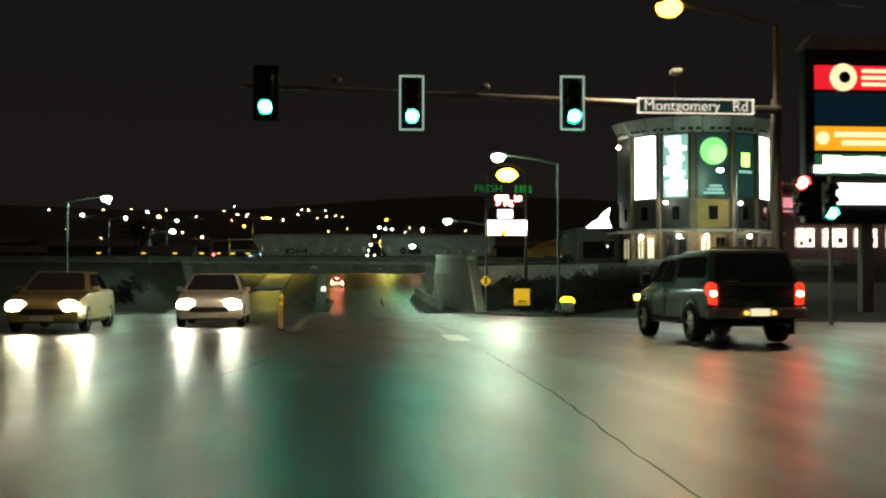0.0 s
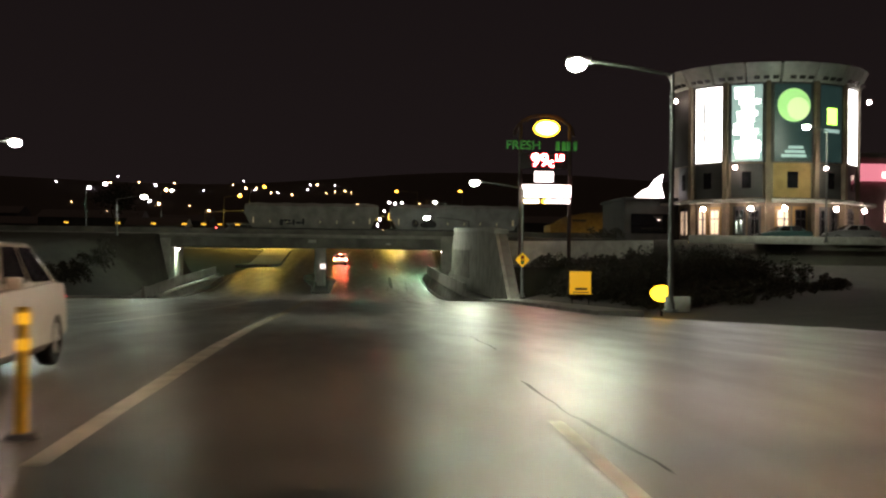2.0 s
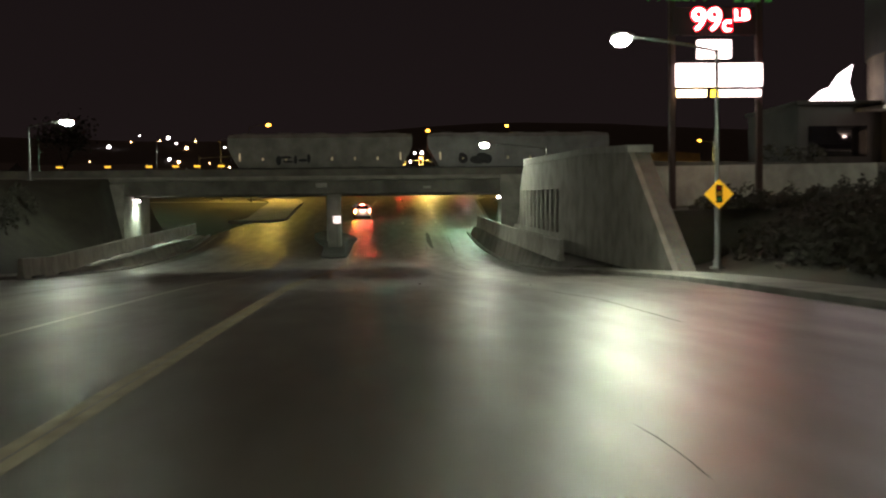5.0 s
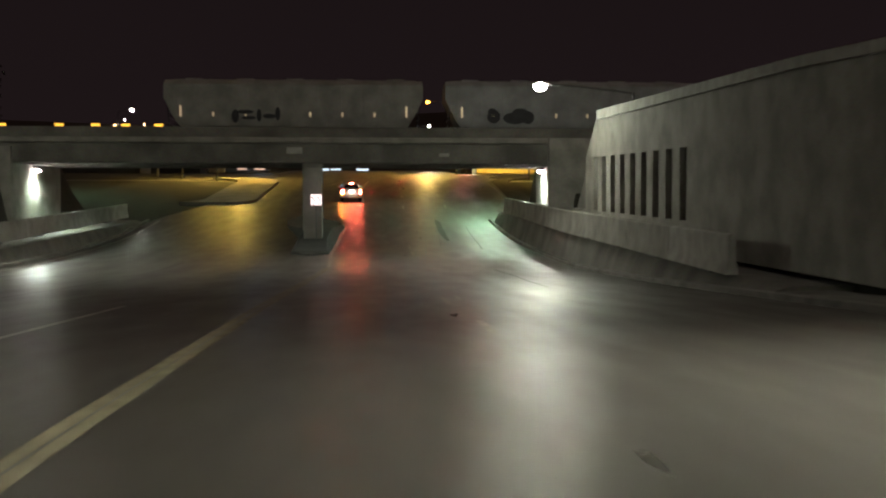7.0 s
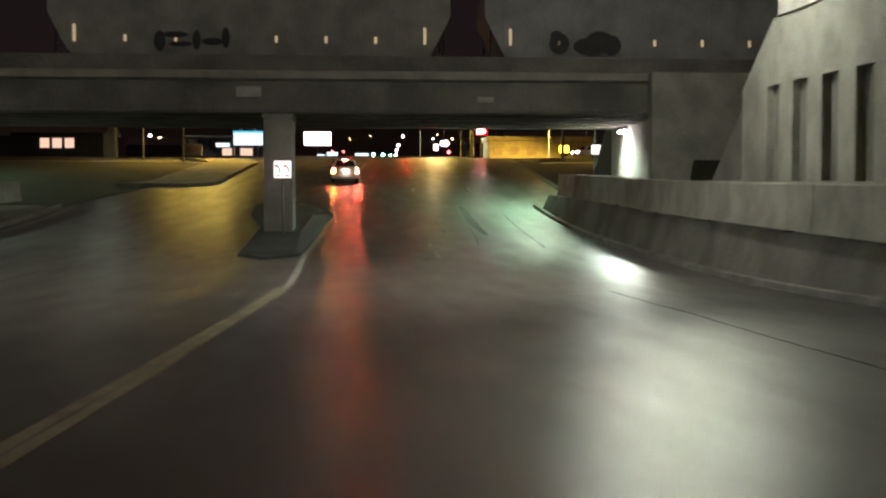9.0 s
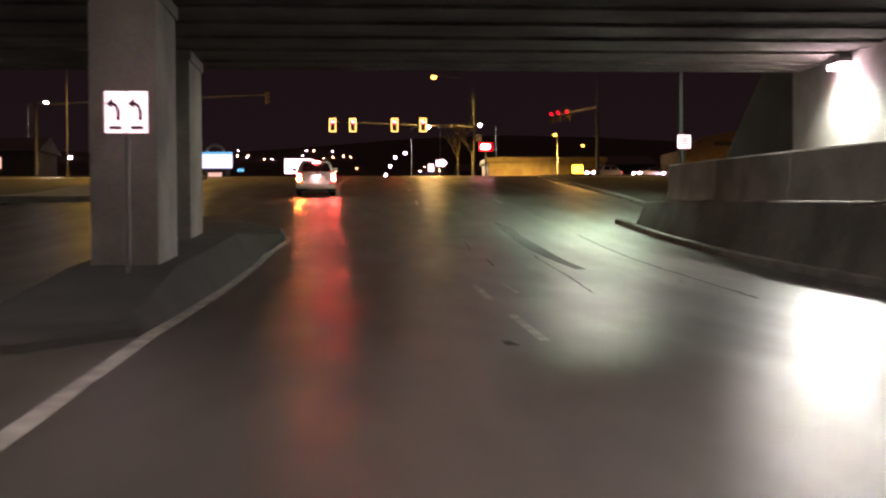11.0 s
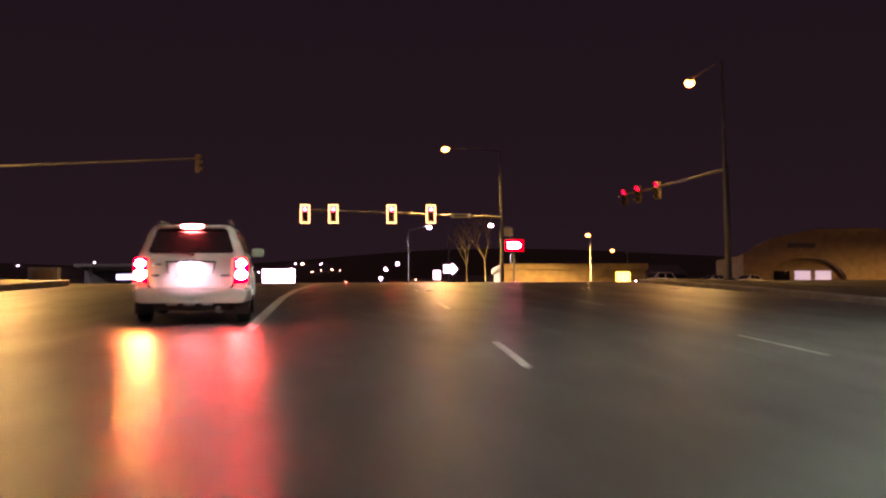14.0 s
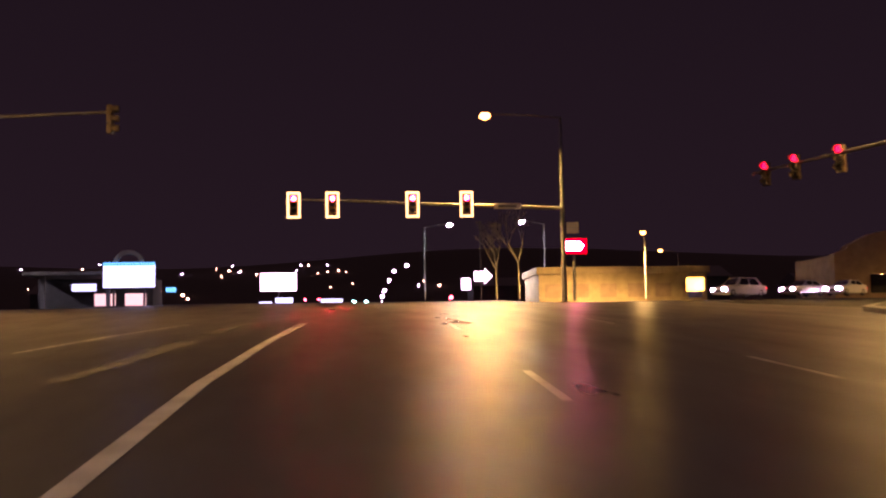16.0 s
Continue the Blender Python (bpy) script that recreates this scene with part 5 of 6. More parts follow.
bp_ = part("rear_bumper", b, "car_silver", suv)
b = bmesh.new()
box(b, -0.58, 0.58, -2.36, -2.24, 0.26, 0.37, 0.02)
part("bumper_valance", b, "black", bp_)
for x in (-0.3, -0.02, 0.26):
    b = bmesh.new()
    box(b, x - 0.09, x + 0.09, -2.39, -2.34, 0.32, 0.37, 0.012)
    part("valance_step", b, "alloy", bp_, "pale step under the bumper")
for s in (-1, 1):
    b = bmesh.new()
    prism(b, [(s * 0.7, 0.68), (s * 0.9, 0.7), (s * 0.915, 0.98), (s * 0.87, 1.1), (s * 0.7, 1.08)], -2.325, -2.05, "y")
    lamp = part("tail_lamp", b, "tail_red", suv, "glowing red brake lamp")
    for z, r_ in ((0.82, 0.1), (1.0, 0.085)):
        b = bmesh.new()
        ball(b, (s * 0.805, -2.32, z), r_, 1.0, 0.35, 0.9)
        turn = s < 0 and z < 0.9
        part("lamp_bulb", b, "amber" if turn else "tail_hot", lamp, "amber turn bulb" if turn else "", smooth=80)
    b = bmesh.new()
    box(b, s * 1.01 - 0.11, s * 1.01 + 0.11, 0.66, 0.8, 1.1, 1.26, 0.045)
    part("mirror", b, "car_silver", suv)
    b = bmesh.new()
    tube(b, (s * 0.58, -1.55, 1.7), (s * 0.58, 0.15, 1.7), 0.022, n=8)
    for y in (-1.55, -0.7, 0.15):
        tube(b, (s * 0.58, y, 1.6), (s * 0.58, y, 1.7), 0.022, n=6)
    part("roof_rail", b, "dark_metal", suv)
    for y in (-1.42, 1.35):
        wheel(suv, s * 0.81, y, 0.36, 0.23)
        b = bmesh.new()
        arc = [(y + 0.44 * math.cos(k * math.pi / 10), 0.37 + 0.42 * math.sin(k * math.pi / 10)) for k in range(11)]
        sweep(b, [(s * 0.9, *p) for p in arc], 0.045)
        part("wheel_arch", b, "car_silver", suv)
    b = bmesh.new()
    box(b, s * 0.8 - 0.13, s * 0.8 + 0.13, -1.94, -1.91, 0.16, 0.4, 0.01)
    part("mud_flap", b, "black", suv)
    for y in (-0.55, 0.5):
        b = bmesh.new()
        box(b, s * 0.925 - 0.015, s * 0.925 + 0.015, y - 0.1, y + 0.1, 0.9, 0.93, 0.006)
        part("door_handle", b, "car_silver", sb)
b = bmesh.new()
box(b, -0.56, 0.56, -2.06, -1.82, 1.585, 1.635, 0.022)
sp_ = part("roof_spoiler", b, "car_silver", sc)
b = bmesh.new()
ball(b, (0, -2.06, 1.61), 0.19, 1.0, 0.12, 0.2)
part("high_brake_lamp", b, "tail_hot", sp_, "lit high brake lamp", smooth=80)
b = bmesh.new()
tube(b, (0.02, -2.25, 1.14), (-0.3, -2.19, 1.2), 0.012, n=6)
tube(b, (0.02, -2.28, 1.1), (0.02, -2.24, 1.15), 0.03, n=8)
part("rear_wiper", b, "black", sc)
b = bmesh.new()
tube(b, (0.44, -2.36, 0.27), (0.44, -2.0, 0.27), 0.045, n=12)
tube(b, (0.44, -1.98, 0.27), (0.44, -1.4, 0.27), 0.1, n=12)
part("exhaust", b, "alloy", suv)
b = bmesh.new()
box(b, -0.7, 0.7, -2.0, 1.9, 0.22, 0.4)
part("underbody", b, "black", suv)
# Plate lamps and their spot are added to brighten the tailgate.
for x in (-0.14, 0.14):
    b = bmesh.new()
    box(b, x - 0.04, x + 0.04, -2.4, -2.36, 0.99, 1.01)
    part("plate_lamp", b, "plate_light", tg, "small white plate lamp")
lamp_at = suv.matrix_world @ Vector((0, -2.47, 1.0))
spot(*lamp_at, 8, (1.0, 0.93, 0.85), 160, (0, 0.5, -0.5), 0.03)

# ---- pickup with a canopy
M["bumper_steel"] = paint("dull_bumper_steel", (0.42, 0.4, 0.36), 0.35, 0.5, vary=0.2, scale=6)
M["amber_soft"] = glow("small_amber_lamp", (1.0, 0.5, 0.1), 0.6)
M["tail_soft"] = glow("dim_tail_lamp", (1.0, 0.035, 0.015), 0.5)
# Plate sheet emits faintly in place of light falling on it.
M["plate_soft"] = glow("glowing_number_plate", (1.0, 0.8, 0.55), 0.3)
pk = thing("dark_pickup", pose(7.75, 23.8, road_z(23.8), 0, 0, 2.0), "dark green pickup truck with a canopy and lit tail lamps", "pickup truck")
def truck_ring(y, w, zb, zt, tuck):
    """Rounded section of the truck's lower body."""
    side = [(w * 0.86, zb), (w * 0.97, zb + 0.05), (w, zb + 0.2), (w, zt - 0.22), (w - tuck * 0.35, zt - 0.07), (w - tuck, zt)]
    return [(-u, y, v) for u, v in side] + [(u, y, v) for u, v in reversed(side)]


b = bmesh.new()
loft(b, [truck_ring(*q) for q in ((-2.66, 0.9, 0.58, 1.14, 0.05), (-2.62, 0.94, 0.52, 1.18, 0.05), (-2.2, 0.95, 0.46, 1.19, 0.04), (-0.6, 0.95, 0.44, 1.18, 0.04), (0.2, 0.95, 0.43, 1.16, 0.06), (1.2, 0.945, 0.44, 1.12, 0.1), (1.95, 0.92, 0.47, 1.06, 0.14), (2.28, 0.86, 0.5, 0.96, 0.14), (2.4, 0.76, 0.56, 0.86, 0.12))])
pb = part("body", b, "car_green", pk)
lo, hi = (0.91, -0.55, 1.45, 1.12), (0.73, -0.4, 0.6, 1.78)
b = bmesh.new()
frustum(b, lo, hi, 0.13)
pc = part("cab", b, "car_green", pk)
pane(pc, "windscreen", lo, hi, "front", 0.06, 0.94, 0.08, 0.9)
for s in ("left", "right"):
    for u0, u1 in ((0.1, 0.48), (0.53, 0.9)):
        u0_, u1_ = (u0, u1) if s == "right" else (1 - u1, 1 - u0)
        pane(pc, "side_window", lo, hi, s, u0_, u1_, 0.12, 0.82)
lo, hi = (0.93, -2.64, -0.58, 1.14), (0.79, -2.36, -0.62, 1.84)
b = bmesh.new()
frustum(b, lo, hi, 0.13)
cp = part("canopy", b, "car_green", pk)
pane(cp, "rear_window", lo, hi, "back", 0.07, 0.93, 0.09, 0.86)
for s in ("left", "right"):
    pane(cp, "side_window", lo, hi, s, 0.08, 0.92, 0.2, 0.8)
b = bmesh.new()
tube(b, (-0.66, -2.02, 1.87), (0.66, -2.02, 1.87), 0.02, n=6)
for x in (-0.66, 0.66):
    tube(b, (x, -2.02, 1.8), (x, -2.02, 1.87), 0.02, n=6)
part("roof_bar", b, "dark_metal", cp)
rings = []
b = bmesh.new()
for y, z0, z1, k in ((-2.6, 0.5, 0.7, 1.0), (-2.78, 0.5, 0.72, 0.99), (-2.85, 0.53, 0.7, 0.9)):
    rings.append([(-0.99 * k, y, z0), (0.99 * k, y, z0), (0.99 * k, y, z1), (-0.99 * k, y, z1)])
loft(b, rings)
bmesh.ops.bevel(b, geom=b.edges[:], offset=0.02, segments=2, affect="EDGES")
bmp = part("rear_bumper", b, "bumper_steel", pk, "dull chrome step bumper")
b = bmesh.new()
box(b, -0.3, 0.3, -2.87, -2.83, 0.5, 0.56, 0.01)
part("bumper_step", b, "black", bmp)
b = bmesh.new()
box(b, -0.76, 0.76, -2.71, -2.6, 0.73, 1.15, 0.035)
pt = part("tailgate", b, "car_green", pk)
b = bmesh.new()
box(b, -0.64, 0.64, -2.725, -2.705, 0.8, 0.99, 0.012)
part("pressed_panel", b, "car_green", pt)
for x0, x1, z0, z1 in ((-0.68, -0.36, 0.83, 0.88), (0.44, 0.7, 0.83, 0.87)):
    b = bmesh.new()
    box(b, x0, x1, -2.735, -2.72, z0, z1)
    part("badge_bar", b, "chrome", pt)
b = bmesh.new()
box(b, -0.6, -0.36, -2.69, -2.65, 1.2, 1.24, 0.006)
part("badge_bar", b, "chrome", cp)
b = bmesh.new()
box(b, -0.19, 0.19, -2.885, -2.868, 0.56, 0.7, 0.006)
part("number_plate", b, "plate_soft", bmp, "number plate with a dim glow of its own")
for s in (-1, 1):
    b = bmesh.new()
    disc(b, (s * 0.27, -2.875, 0.62), 0.045, 14, "y", 0.02)
    part("plate_lamp", b, "amber_soft", bmp, "small amber lamp beside the plate")
b = bmesh.new()
tube(b, (-0.45, -2.66, 0.42), (0.45, -2.66, 0.42), 0.04)
box(b, -0.05, 0.05, -2.86, -2.5, 0.38, 0.46, 0.01)
part("tow_hitch", b, "dark_metal", pk)
b = bmesh.new()
tube(b, (0.62, -2.7, 0.36), (0.62, -1.9, 0.36), 0.035, n=10)
part("exhaust", b, "alloy", pk)
b = bmesh.new()
box(b, -0.11, 0.11, -2.73, -2.705, 1.03, 1.1, 0.015)
part("tailgate_latch", b, "black", pt)
for s in (-1, 1):
    b = bmesh.new()
    prism(b, [(s * 0.78, 0.76), (s * 0.93, 0.78), (s * 0.95, 1.12), (s * 0.9, 1.2), (s * 0.79, 1.16)], -2.7, -2.5, "y")
    pl_ = part("tail_lamp", b, "tail_soft", pk, "lit red tail lamp")
    b = bmesh.new()
    ball(b, (s * 0.86, -2.7, 0.98), 0.06, 1, 0.4, 1)
    part("lamp_bulb", b, "tail_warm", pl_, smooth=80)
    for y in (-1.65, 1.42):
        b = bmesh.new()
        arc = [(y + 0.5 * math.cos(k * math.pi / 12), 0.44 + 0.46 * math.sin(k * math.pi / 12)) for k in range(13)]
        sweep(b, [(s * 0.92, *p) for p in arc], 0.055)
        part("wheel_arch", b, "car_green", pk)
        wheel(pk, s * 0.84, y, 0.41, 0.27)
    b = bmesh.new()
    box(b, s * 1.07 - 0.12, s * 1.07 + 0.12, 0.82, 0.97, 1.14, 1.4, 0.05)
    part("mirror", b, "black", pk)
    b = bmesh.new()
    box(b, s * 0.84 - 0.14, s * 0.84 + 0.14, -2.18, -2.15, 0.18, 0.5, 0.008)
    part("mud_flap", b, "black", pk)
    b = bmesh.new()
    box(b, s * 0.9 - 0.04, s * 0.9 + 0.04, 1.96, 2.2, 0.8, 0.92, 0.02)
    part("side_marker", b, "amber_dim", pk, "amber side marker lamp")
    for y in (-0.25, 0.6):
        b = bmesh.new()
        box(b, s * 0.955 - 0.02, s * 0.955 + 0.02, y - 0.09, y + 0.09, 0.98, 1.02, 0.008)
        part("door_handle", b, "chrome", pb)
        b = bmesh.new()
        box(b, s * 0.952 - 0.004, s * 0.952 + 0.004, y + 0.2, y + 0.212, 0.5, 1.1)
        part("door_seam", b, "black", pb)
    b = bmesh.new()
    tube(b, (s * 0.93, -1.0, 0.4), (s * 0.93, 0.85, 0.4), 0.045, n=8)
    part("side_step", b, "dark_metal", pk)
b = bmesh.new()
box(b, -0.7, 0.7, -2.3, 2.0, 0.34, 0.52)
part("underbody", b, "black", pk)


# ---------------------------------------------------------------- round building
RBX, RBY, RBR = 38.2, 122.0, 8.1
rb = thing("round_building", pose(RBX, RBY, 3.6), "three-storey round corner building with lit banners and a flared roof", "building")


def ring_pts(r, z, a0=0, a1=360, n=64):
    return [(r * math.sin(radians(a0 + (a1 - a0) * i / n)), -r * math.cos(radians(a0 + (a1 - a0) * i / n)), z) for i in range(n + (0 if a1 - a0 >= 360 else 1))]


M["stucco"] = paint("brown_stucco", (0.24, 0.19, 0.13), 0.85, vary=0.3, scale=1.0, fine=20, bump=0.2)
M["stucco_dark"] = paint("dark_panel_cladding", (0.06, 0.06, 0.058), 0.6, vary=0.3, scale=1.0)
M["roof_metal"] = paint("pale_metal_roof", (0.55, 0.56, 0.54), 0.5, 0.3, vary=0.2, scale=1.5)
M["warm_window"] = glow("lit_shop_window", (1.0, 0.8, 0.55), 0.28)
M["globe"] = glow("porch_globe_lamp", (1.0, 0.92, 0.78), 30)
M["banner_white"] = glow("backlit_white_banner", (0.86, 1.0, 0.95), 1.7)
M["banner_green"] = glow("backlit_green_disc", (0.2, 0.55, 0.18), 0.42)
M["banner_leaf"] = glow("backlit_pale_green", (0.34, 0.6, 0.26), 0.5)
M["banner_lime"] = glow("backlit_lime_patch", (0.35, 1.0, 0.1), 1.6)
M["banner_dark"] = glow("dark_teal_banner", (0.01, 0.03, 0.028), 0.3)
for z0, z1, r, mm, nm in ((-0.3, 3.2, RBR - 0.3, "stucco", "ground_storey"), (3.2, 6.6, RBR - 0.15, "stucco", "middle_storey"), (6.6, 13.6, RBR, "stucco_dark", "upper_storey")):
    b = bmesh.new()
    loft(b, [ring_pts(r, z0), ring_pts(r, z1)])
    part(nm, b, mm, rb)
for i in range(10):
    a0 = -90 + 20 * i + 0.8
    b = bmesh.new()
    loft(b, [ring_pts(RBR + 0.15, 13.4, a0, a0 + 18.4, 6) + ring_pts(RBR - 0.6, 13.4, a0 + 18.4, a0, 6), ring_pts(RBR + 0.95, 14.95, a0, a0 + 18.4, 6) + ring_pts(RBR - 0.6, 15.0, a0 + 18.4, a0, 6)])
    part("roof_panel", b, "roof_metal", rb, "flared pale metal roof panel")
    for k in range(3):
        b = bmesh.new()
        aa = a0 + 4 + k * 5.2
        loft(b, [ring_pts(RBR + 0.42, 13.6, aa, aa + 3.2, 3) + ring_pts(RBR + 0.3, 13.6, aa + 3.2, aa, 3), ring_pts(RBR + 0.66, 13.85, aa, aa + 3.2, 3) + ring_pts(RBR + 0.5, 13.85, aa + 3.2, aa, 3)])
        part("vent_slot", b, "black", rb)
b = bmesh.new()
loft(b, [ring_pts(RBR - 0.7, 13.6), ring_pts(RBR - 0.7, 14.5)])
part("roof_drum", b, "stucco_dark", rb)


def curved(name, a0, a1, z0, z1, mm, r=RBR + 0.08, t=0.12, parent=rb, label="", n=8):
    b = bmesh.new()
    loft(b, [ring_pts(r, z0, a0, a1, n) + ring_pts(r - t, z0, a1, a0, n), ring_pts(r, z1, a0, a1, n) + ring_pts(r - t, z1, a1, a0, n)])
    return part(name, b, mm, parent, label)


for a in (-68, -42, -17, 12, 36, 62):
    curved("pillar", a - 1.3, a + 1.3, -0.3, 13.5, "stucco", RBR + 0.3, 0.6, n=3)
bw = curved("banner", -64, -45, 6.7, 13.2, "banner_white", label="bright white hanging banner")
curved("text_bar", -58, -56.5, 7.5, 12.3, "bar_grey", RBR + 0.1, 0.03, bw, n=2)
M["banner_grey"] = glow("teal_grey_banner", (0.16, 0.3, 0.27), 0.5)
b2 = curved("banner", -38.5, -20.5, 6.7, 13.2, "banner_grey", label="teal-grey banner covered with ragged white writing")
rnd = random.Random(5)
for k in range(12):
    d0, d1 = rnd.uniform(3.0, 8.3), rnd.uniform(3.0, 8.3)
    curved("text_bar", -29.5 - d0, -29.5 + d1, 6.95 + k * 0.51, 7.38 + k * 0.51, "banner_white", RBR + 0.12, 0.06, b2, n=4)
b3 = curved("banner", -13.5, 8.5, 6.7, 13.2, "banner_dark", label="dark banner with a round green mark")
b = bmesh.new()
disc(b, (RBR * math.sin(radians(-2.5)), -RBR - 0.16, 11.4), 1.42, 36, "y", 0.1)
part("round_mark", b, "banner_green", b3, "glowing green disc")
b = bmesh.new()
disc(b, (RBR * math.sin(radians(-2.5)) + 0.35, -RBR - 0.22, 11.1), 0.95, 30, "y", 0.03)
part("round_mark", b, "banner_leaf", b3, "paler green inner patch")
for k in range(3):
    curved("text_bar", -9.5 + 2 * k, 5.5 - k, 7.0 + 0.36 * k, 7.24 + 0.36 * k, "banner_grey", RBR + 0.12, 0.05, b3)
b4 = curved("banner", 15.5, 32.5, 6.7, 13.2, "banner_dark", label="dark teal banner with a lime patch")
curved("lime_patch", 20, 27.5, 9.9, 11.3, "banner_lime", RBR + 0.12, 0.06, b4)
curved("text_bar", 17.5, 30, 9.2, 9.5, "banner_grey", RBR + 0.12, 0.06, b4)
b5 = curved("banner", 41, 59, 6.7, 13.2, "banner_white", label="bright white hanging banner")
curved("text_bar", 52, 55, 7.3, 9.3, "bar_grey", RBR + 0.1, 0.03, b5, n=3)
# porch roof, shop windows and globes
M["ochre"] = paint("ochre_stucco_panel", (0.42, 0.27, 0.1), 0.85, vary=0.25, scale=1.2, fine=20, bump=0.2)
BAYS = ((-85, -70), (-66, -44), (-40, -19), (-15, 10), (14, 34), (38, 60), (64, 85))
for k, (a0, a1) in enumerate(BAYS):
    b = bmesh.new()
    loft(b, [ring_pts(RBR + 0.2, 3.15, a0, a1, 10) + ring_pts(RBR + 1.7, 3.1, a1, a0, 10), ring_pts(RBR + 0.2, 3.5, a0, a1, 10) + ring_pts(RBR + 1.7, 3.3, a1, a0, 10)])
    part("porch_roof", b, "concrete_pale", rb, "pale curved porch roof")
    curved("wall_panel", a0 + 1, a1 - 1, 3.6, 6.5, "ochre" if k == 3 else "stucco_dark", RBR - 0.02, 0.1)
    mid, d = (a0 + a1) / 2, (a1 - a0) * 0.22
    wn_ = curved("upper_window", mid - d * 0.6, mid + d * 0.6, 4.4, 5.8, "car_glass", RBR + 0.02, 0.06, n=3)
    for s_ in (-1, 1):
        c = mid + s_ * d
        lit = k in (0, 1) or (k == 3 and s_ < 0)
        curved("window_surround", c - d * 0.85, c + d * 0.85, 0.2, 2.85, "ochre" if k in (1, 3) else "stucco_dark", RBR - 0.22, 0.08, n=4)
        wn_ = curved("shop_window", c - d * 0.6, c + d * 0.6, 0.4, 2.6, "warm_window" if lit else "car_glass", RBR - 0.16, 0.08, n=3)
        for u in (-0.6, 0.0, 0.56):
            curved("window_bar", c + d * u, c + d * u + 0.35, 0.4, 2.6, "concrete_pale" if lit else "dark_metal", RBR - 0.12, 0.06, wn_, n=2)
        for z in (0.4, 1.75, 2.5):
            curved("window_bar", c - d * 0.6, c + d * 0.6, z, z + 0.1, "concrete_pale" if lit else "dark_metal", RBR - 0.12, 0.06, wn_, n=2)
for a in (-52, -26, -9, 20, 46):
    x, y = (RBR + 1.2) * math.sin(radians(a)), -(RBR + 1.2) * math.cos(radians(a))
    b = bmesh.new()
    ball(b, (x, y, 2.62), 0.2)
    part("globe_lamp", b, "globe", rb, "glowing white porch globe", smooth=80)
    b = bmesh.new()
    tube(b, (x, y, -0.2), (x, y, 2.45), 0.06)
    part("lamp_post", b, "dark_metal", rb)
for x, y, z in ((-8.7, -2.0, 12.4), (8.9, -2.5, 12.6), (-5.2, -7.6, 6.1), (2.1, -9.2, 6.0)):
    b = bmesh.new()
    ball(b, (x, y, z), 0.17)
    part("flood_lamp", b, "globe", rb, smooth=80)
b = bmesh.new()
box(b, -10.0, 12.0, -10.6, -10.3, -0.4, 0.25, 0.05)
part("planter_wall", b, "concrete_pale", rb)
bw_ = thing("brick_annex", pose(27.6, 126, 3.6), "low dark annex with a dark shop window", "building")
b = bmesh.new()
box(b, -2.2, 3.2, -4, 5, -0.4, 3.6, 0.05)
part("wall_block", b, "stucco_dark", bw_)
b = bmesh.new()
box(b, -1.6, 1.9, -4.1, -4.0, 0.6, 2.4, 0.02)
part("shop_window", b, "car_glass", bw_, "dark shop window")
b = bmesh.new()
box(b, -2.4, 3.4, -4.3, 5.2, 3.6, 3.85, 0.03)
part("roof", b, "stucco_dark", bw_)

for x, y, r, c in ((36.5, 112.6, 92, "car_green"), (42.5, 113.0, 88, "car_grey")):
    plain_car("parked_car", pose(x, y, land(x, y), 0, 0, r), {"car_grey": "grey car parked in the dark lot", "car_green": "dark green car parked in the dark lot"}[c], c, "car_glass", group="cars parked on the terrace", lit=False)

# ---- shop with a pink lit sign
M["pink_wall"] = paint("pinkish_render", (0.42, 0.24, 0.25), 0.8, vary=0.25, scale=1.0)
M["pink_sign"] = glow("pink_sign_band", (0.8, 0.27, 0.34), 0.3)
M["shop_lit"] = glow("bright_shop_window", (1.0, 0.82, 0.68), 0.9)
sh = thing("pink_shop", pose(56, 126, 3.6), "pinkish flat-roofed shop with a lit sign and bright windows", "building")
b = bmesh.new()
box(b, -9.3, 12, -4, 9, -0.5, 7.9, 0.05)
part("wall_block", b, "pink_wall", sh)
b = bmesh.new()
box(b, -9.6, 12.3, -4.4, 9.3, 7.9, 8.3, 0.05)
part("roof", b, "stucco_dark", sh)
b = bmesh.new()
box(b, -8.6, 2.0, -4.25, -4.05, 5.7, 7.3, 0.03)
sg_ = part("sign_band", b, "pink_sign", sh)
b = bmesh.new()
box(b, -6.6, -1.0, -4.3, -4.26, 6.0, 6.55)
part("text_bar", b, "shop_lit", sg_)
for x0, x1 in ((-6.2, -4.0), (-3.15, -0.35), (0.5, 3.2), (4.2, 7.0)):
    b = bmesh.new()
    box(b, x0, x1, -4.1, -4.0, 1.9, 3.9, 0.02)
    wv = part("shop_window", b, "shop_lit", sh, "bright shop window")
    b = bmesh.new()
    for u in (x0, (x0 + x1) / 2 - 0.05, x1 - 0.1):
        box(b, u, u + 0.1, -4.16, -4.101, 1.9, 3.9)
    box(b, x0, x1, -4.155, -4.101, 3.2, 3.28)
    part("window_frame", b, "stucco_dark", wv)
    for u, z0, z1 in ((0.18, 2.0, 2.5), (0.62, 2.3, 2.9)):
        b = bmesh.new()
        box(b, x0 + u * (x1 - x0), x0 + (u + 0.22) * (x1 - x0), -4.13, -4.102, z0, z1)
        part("window_poster", b, "pink_wall", wv)


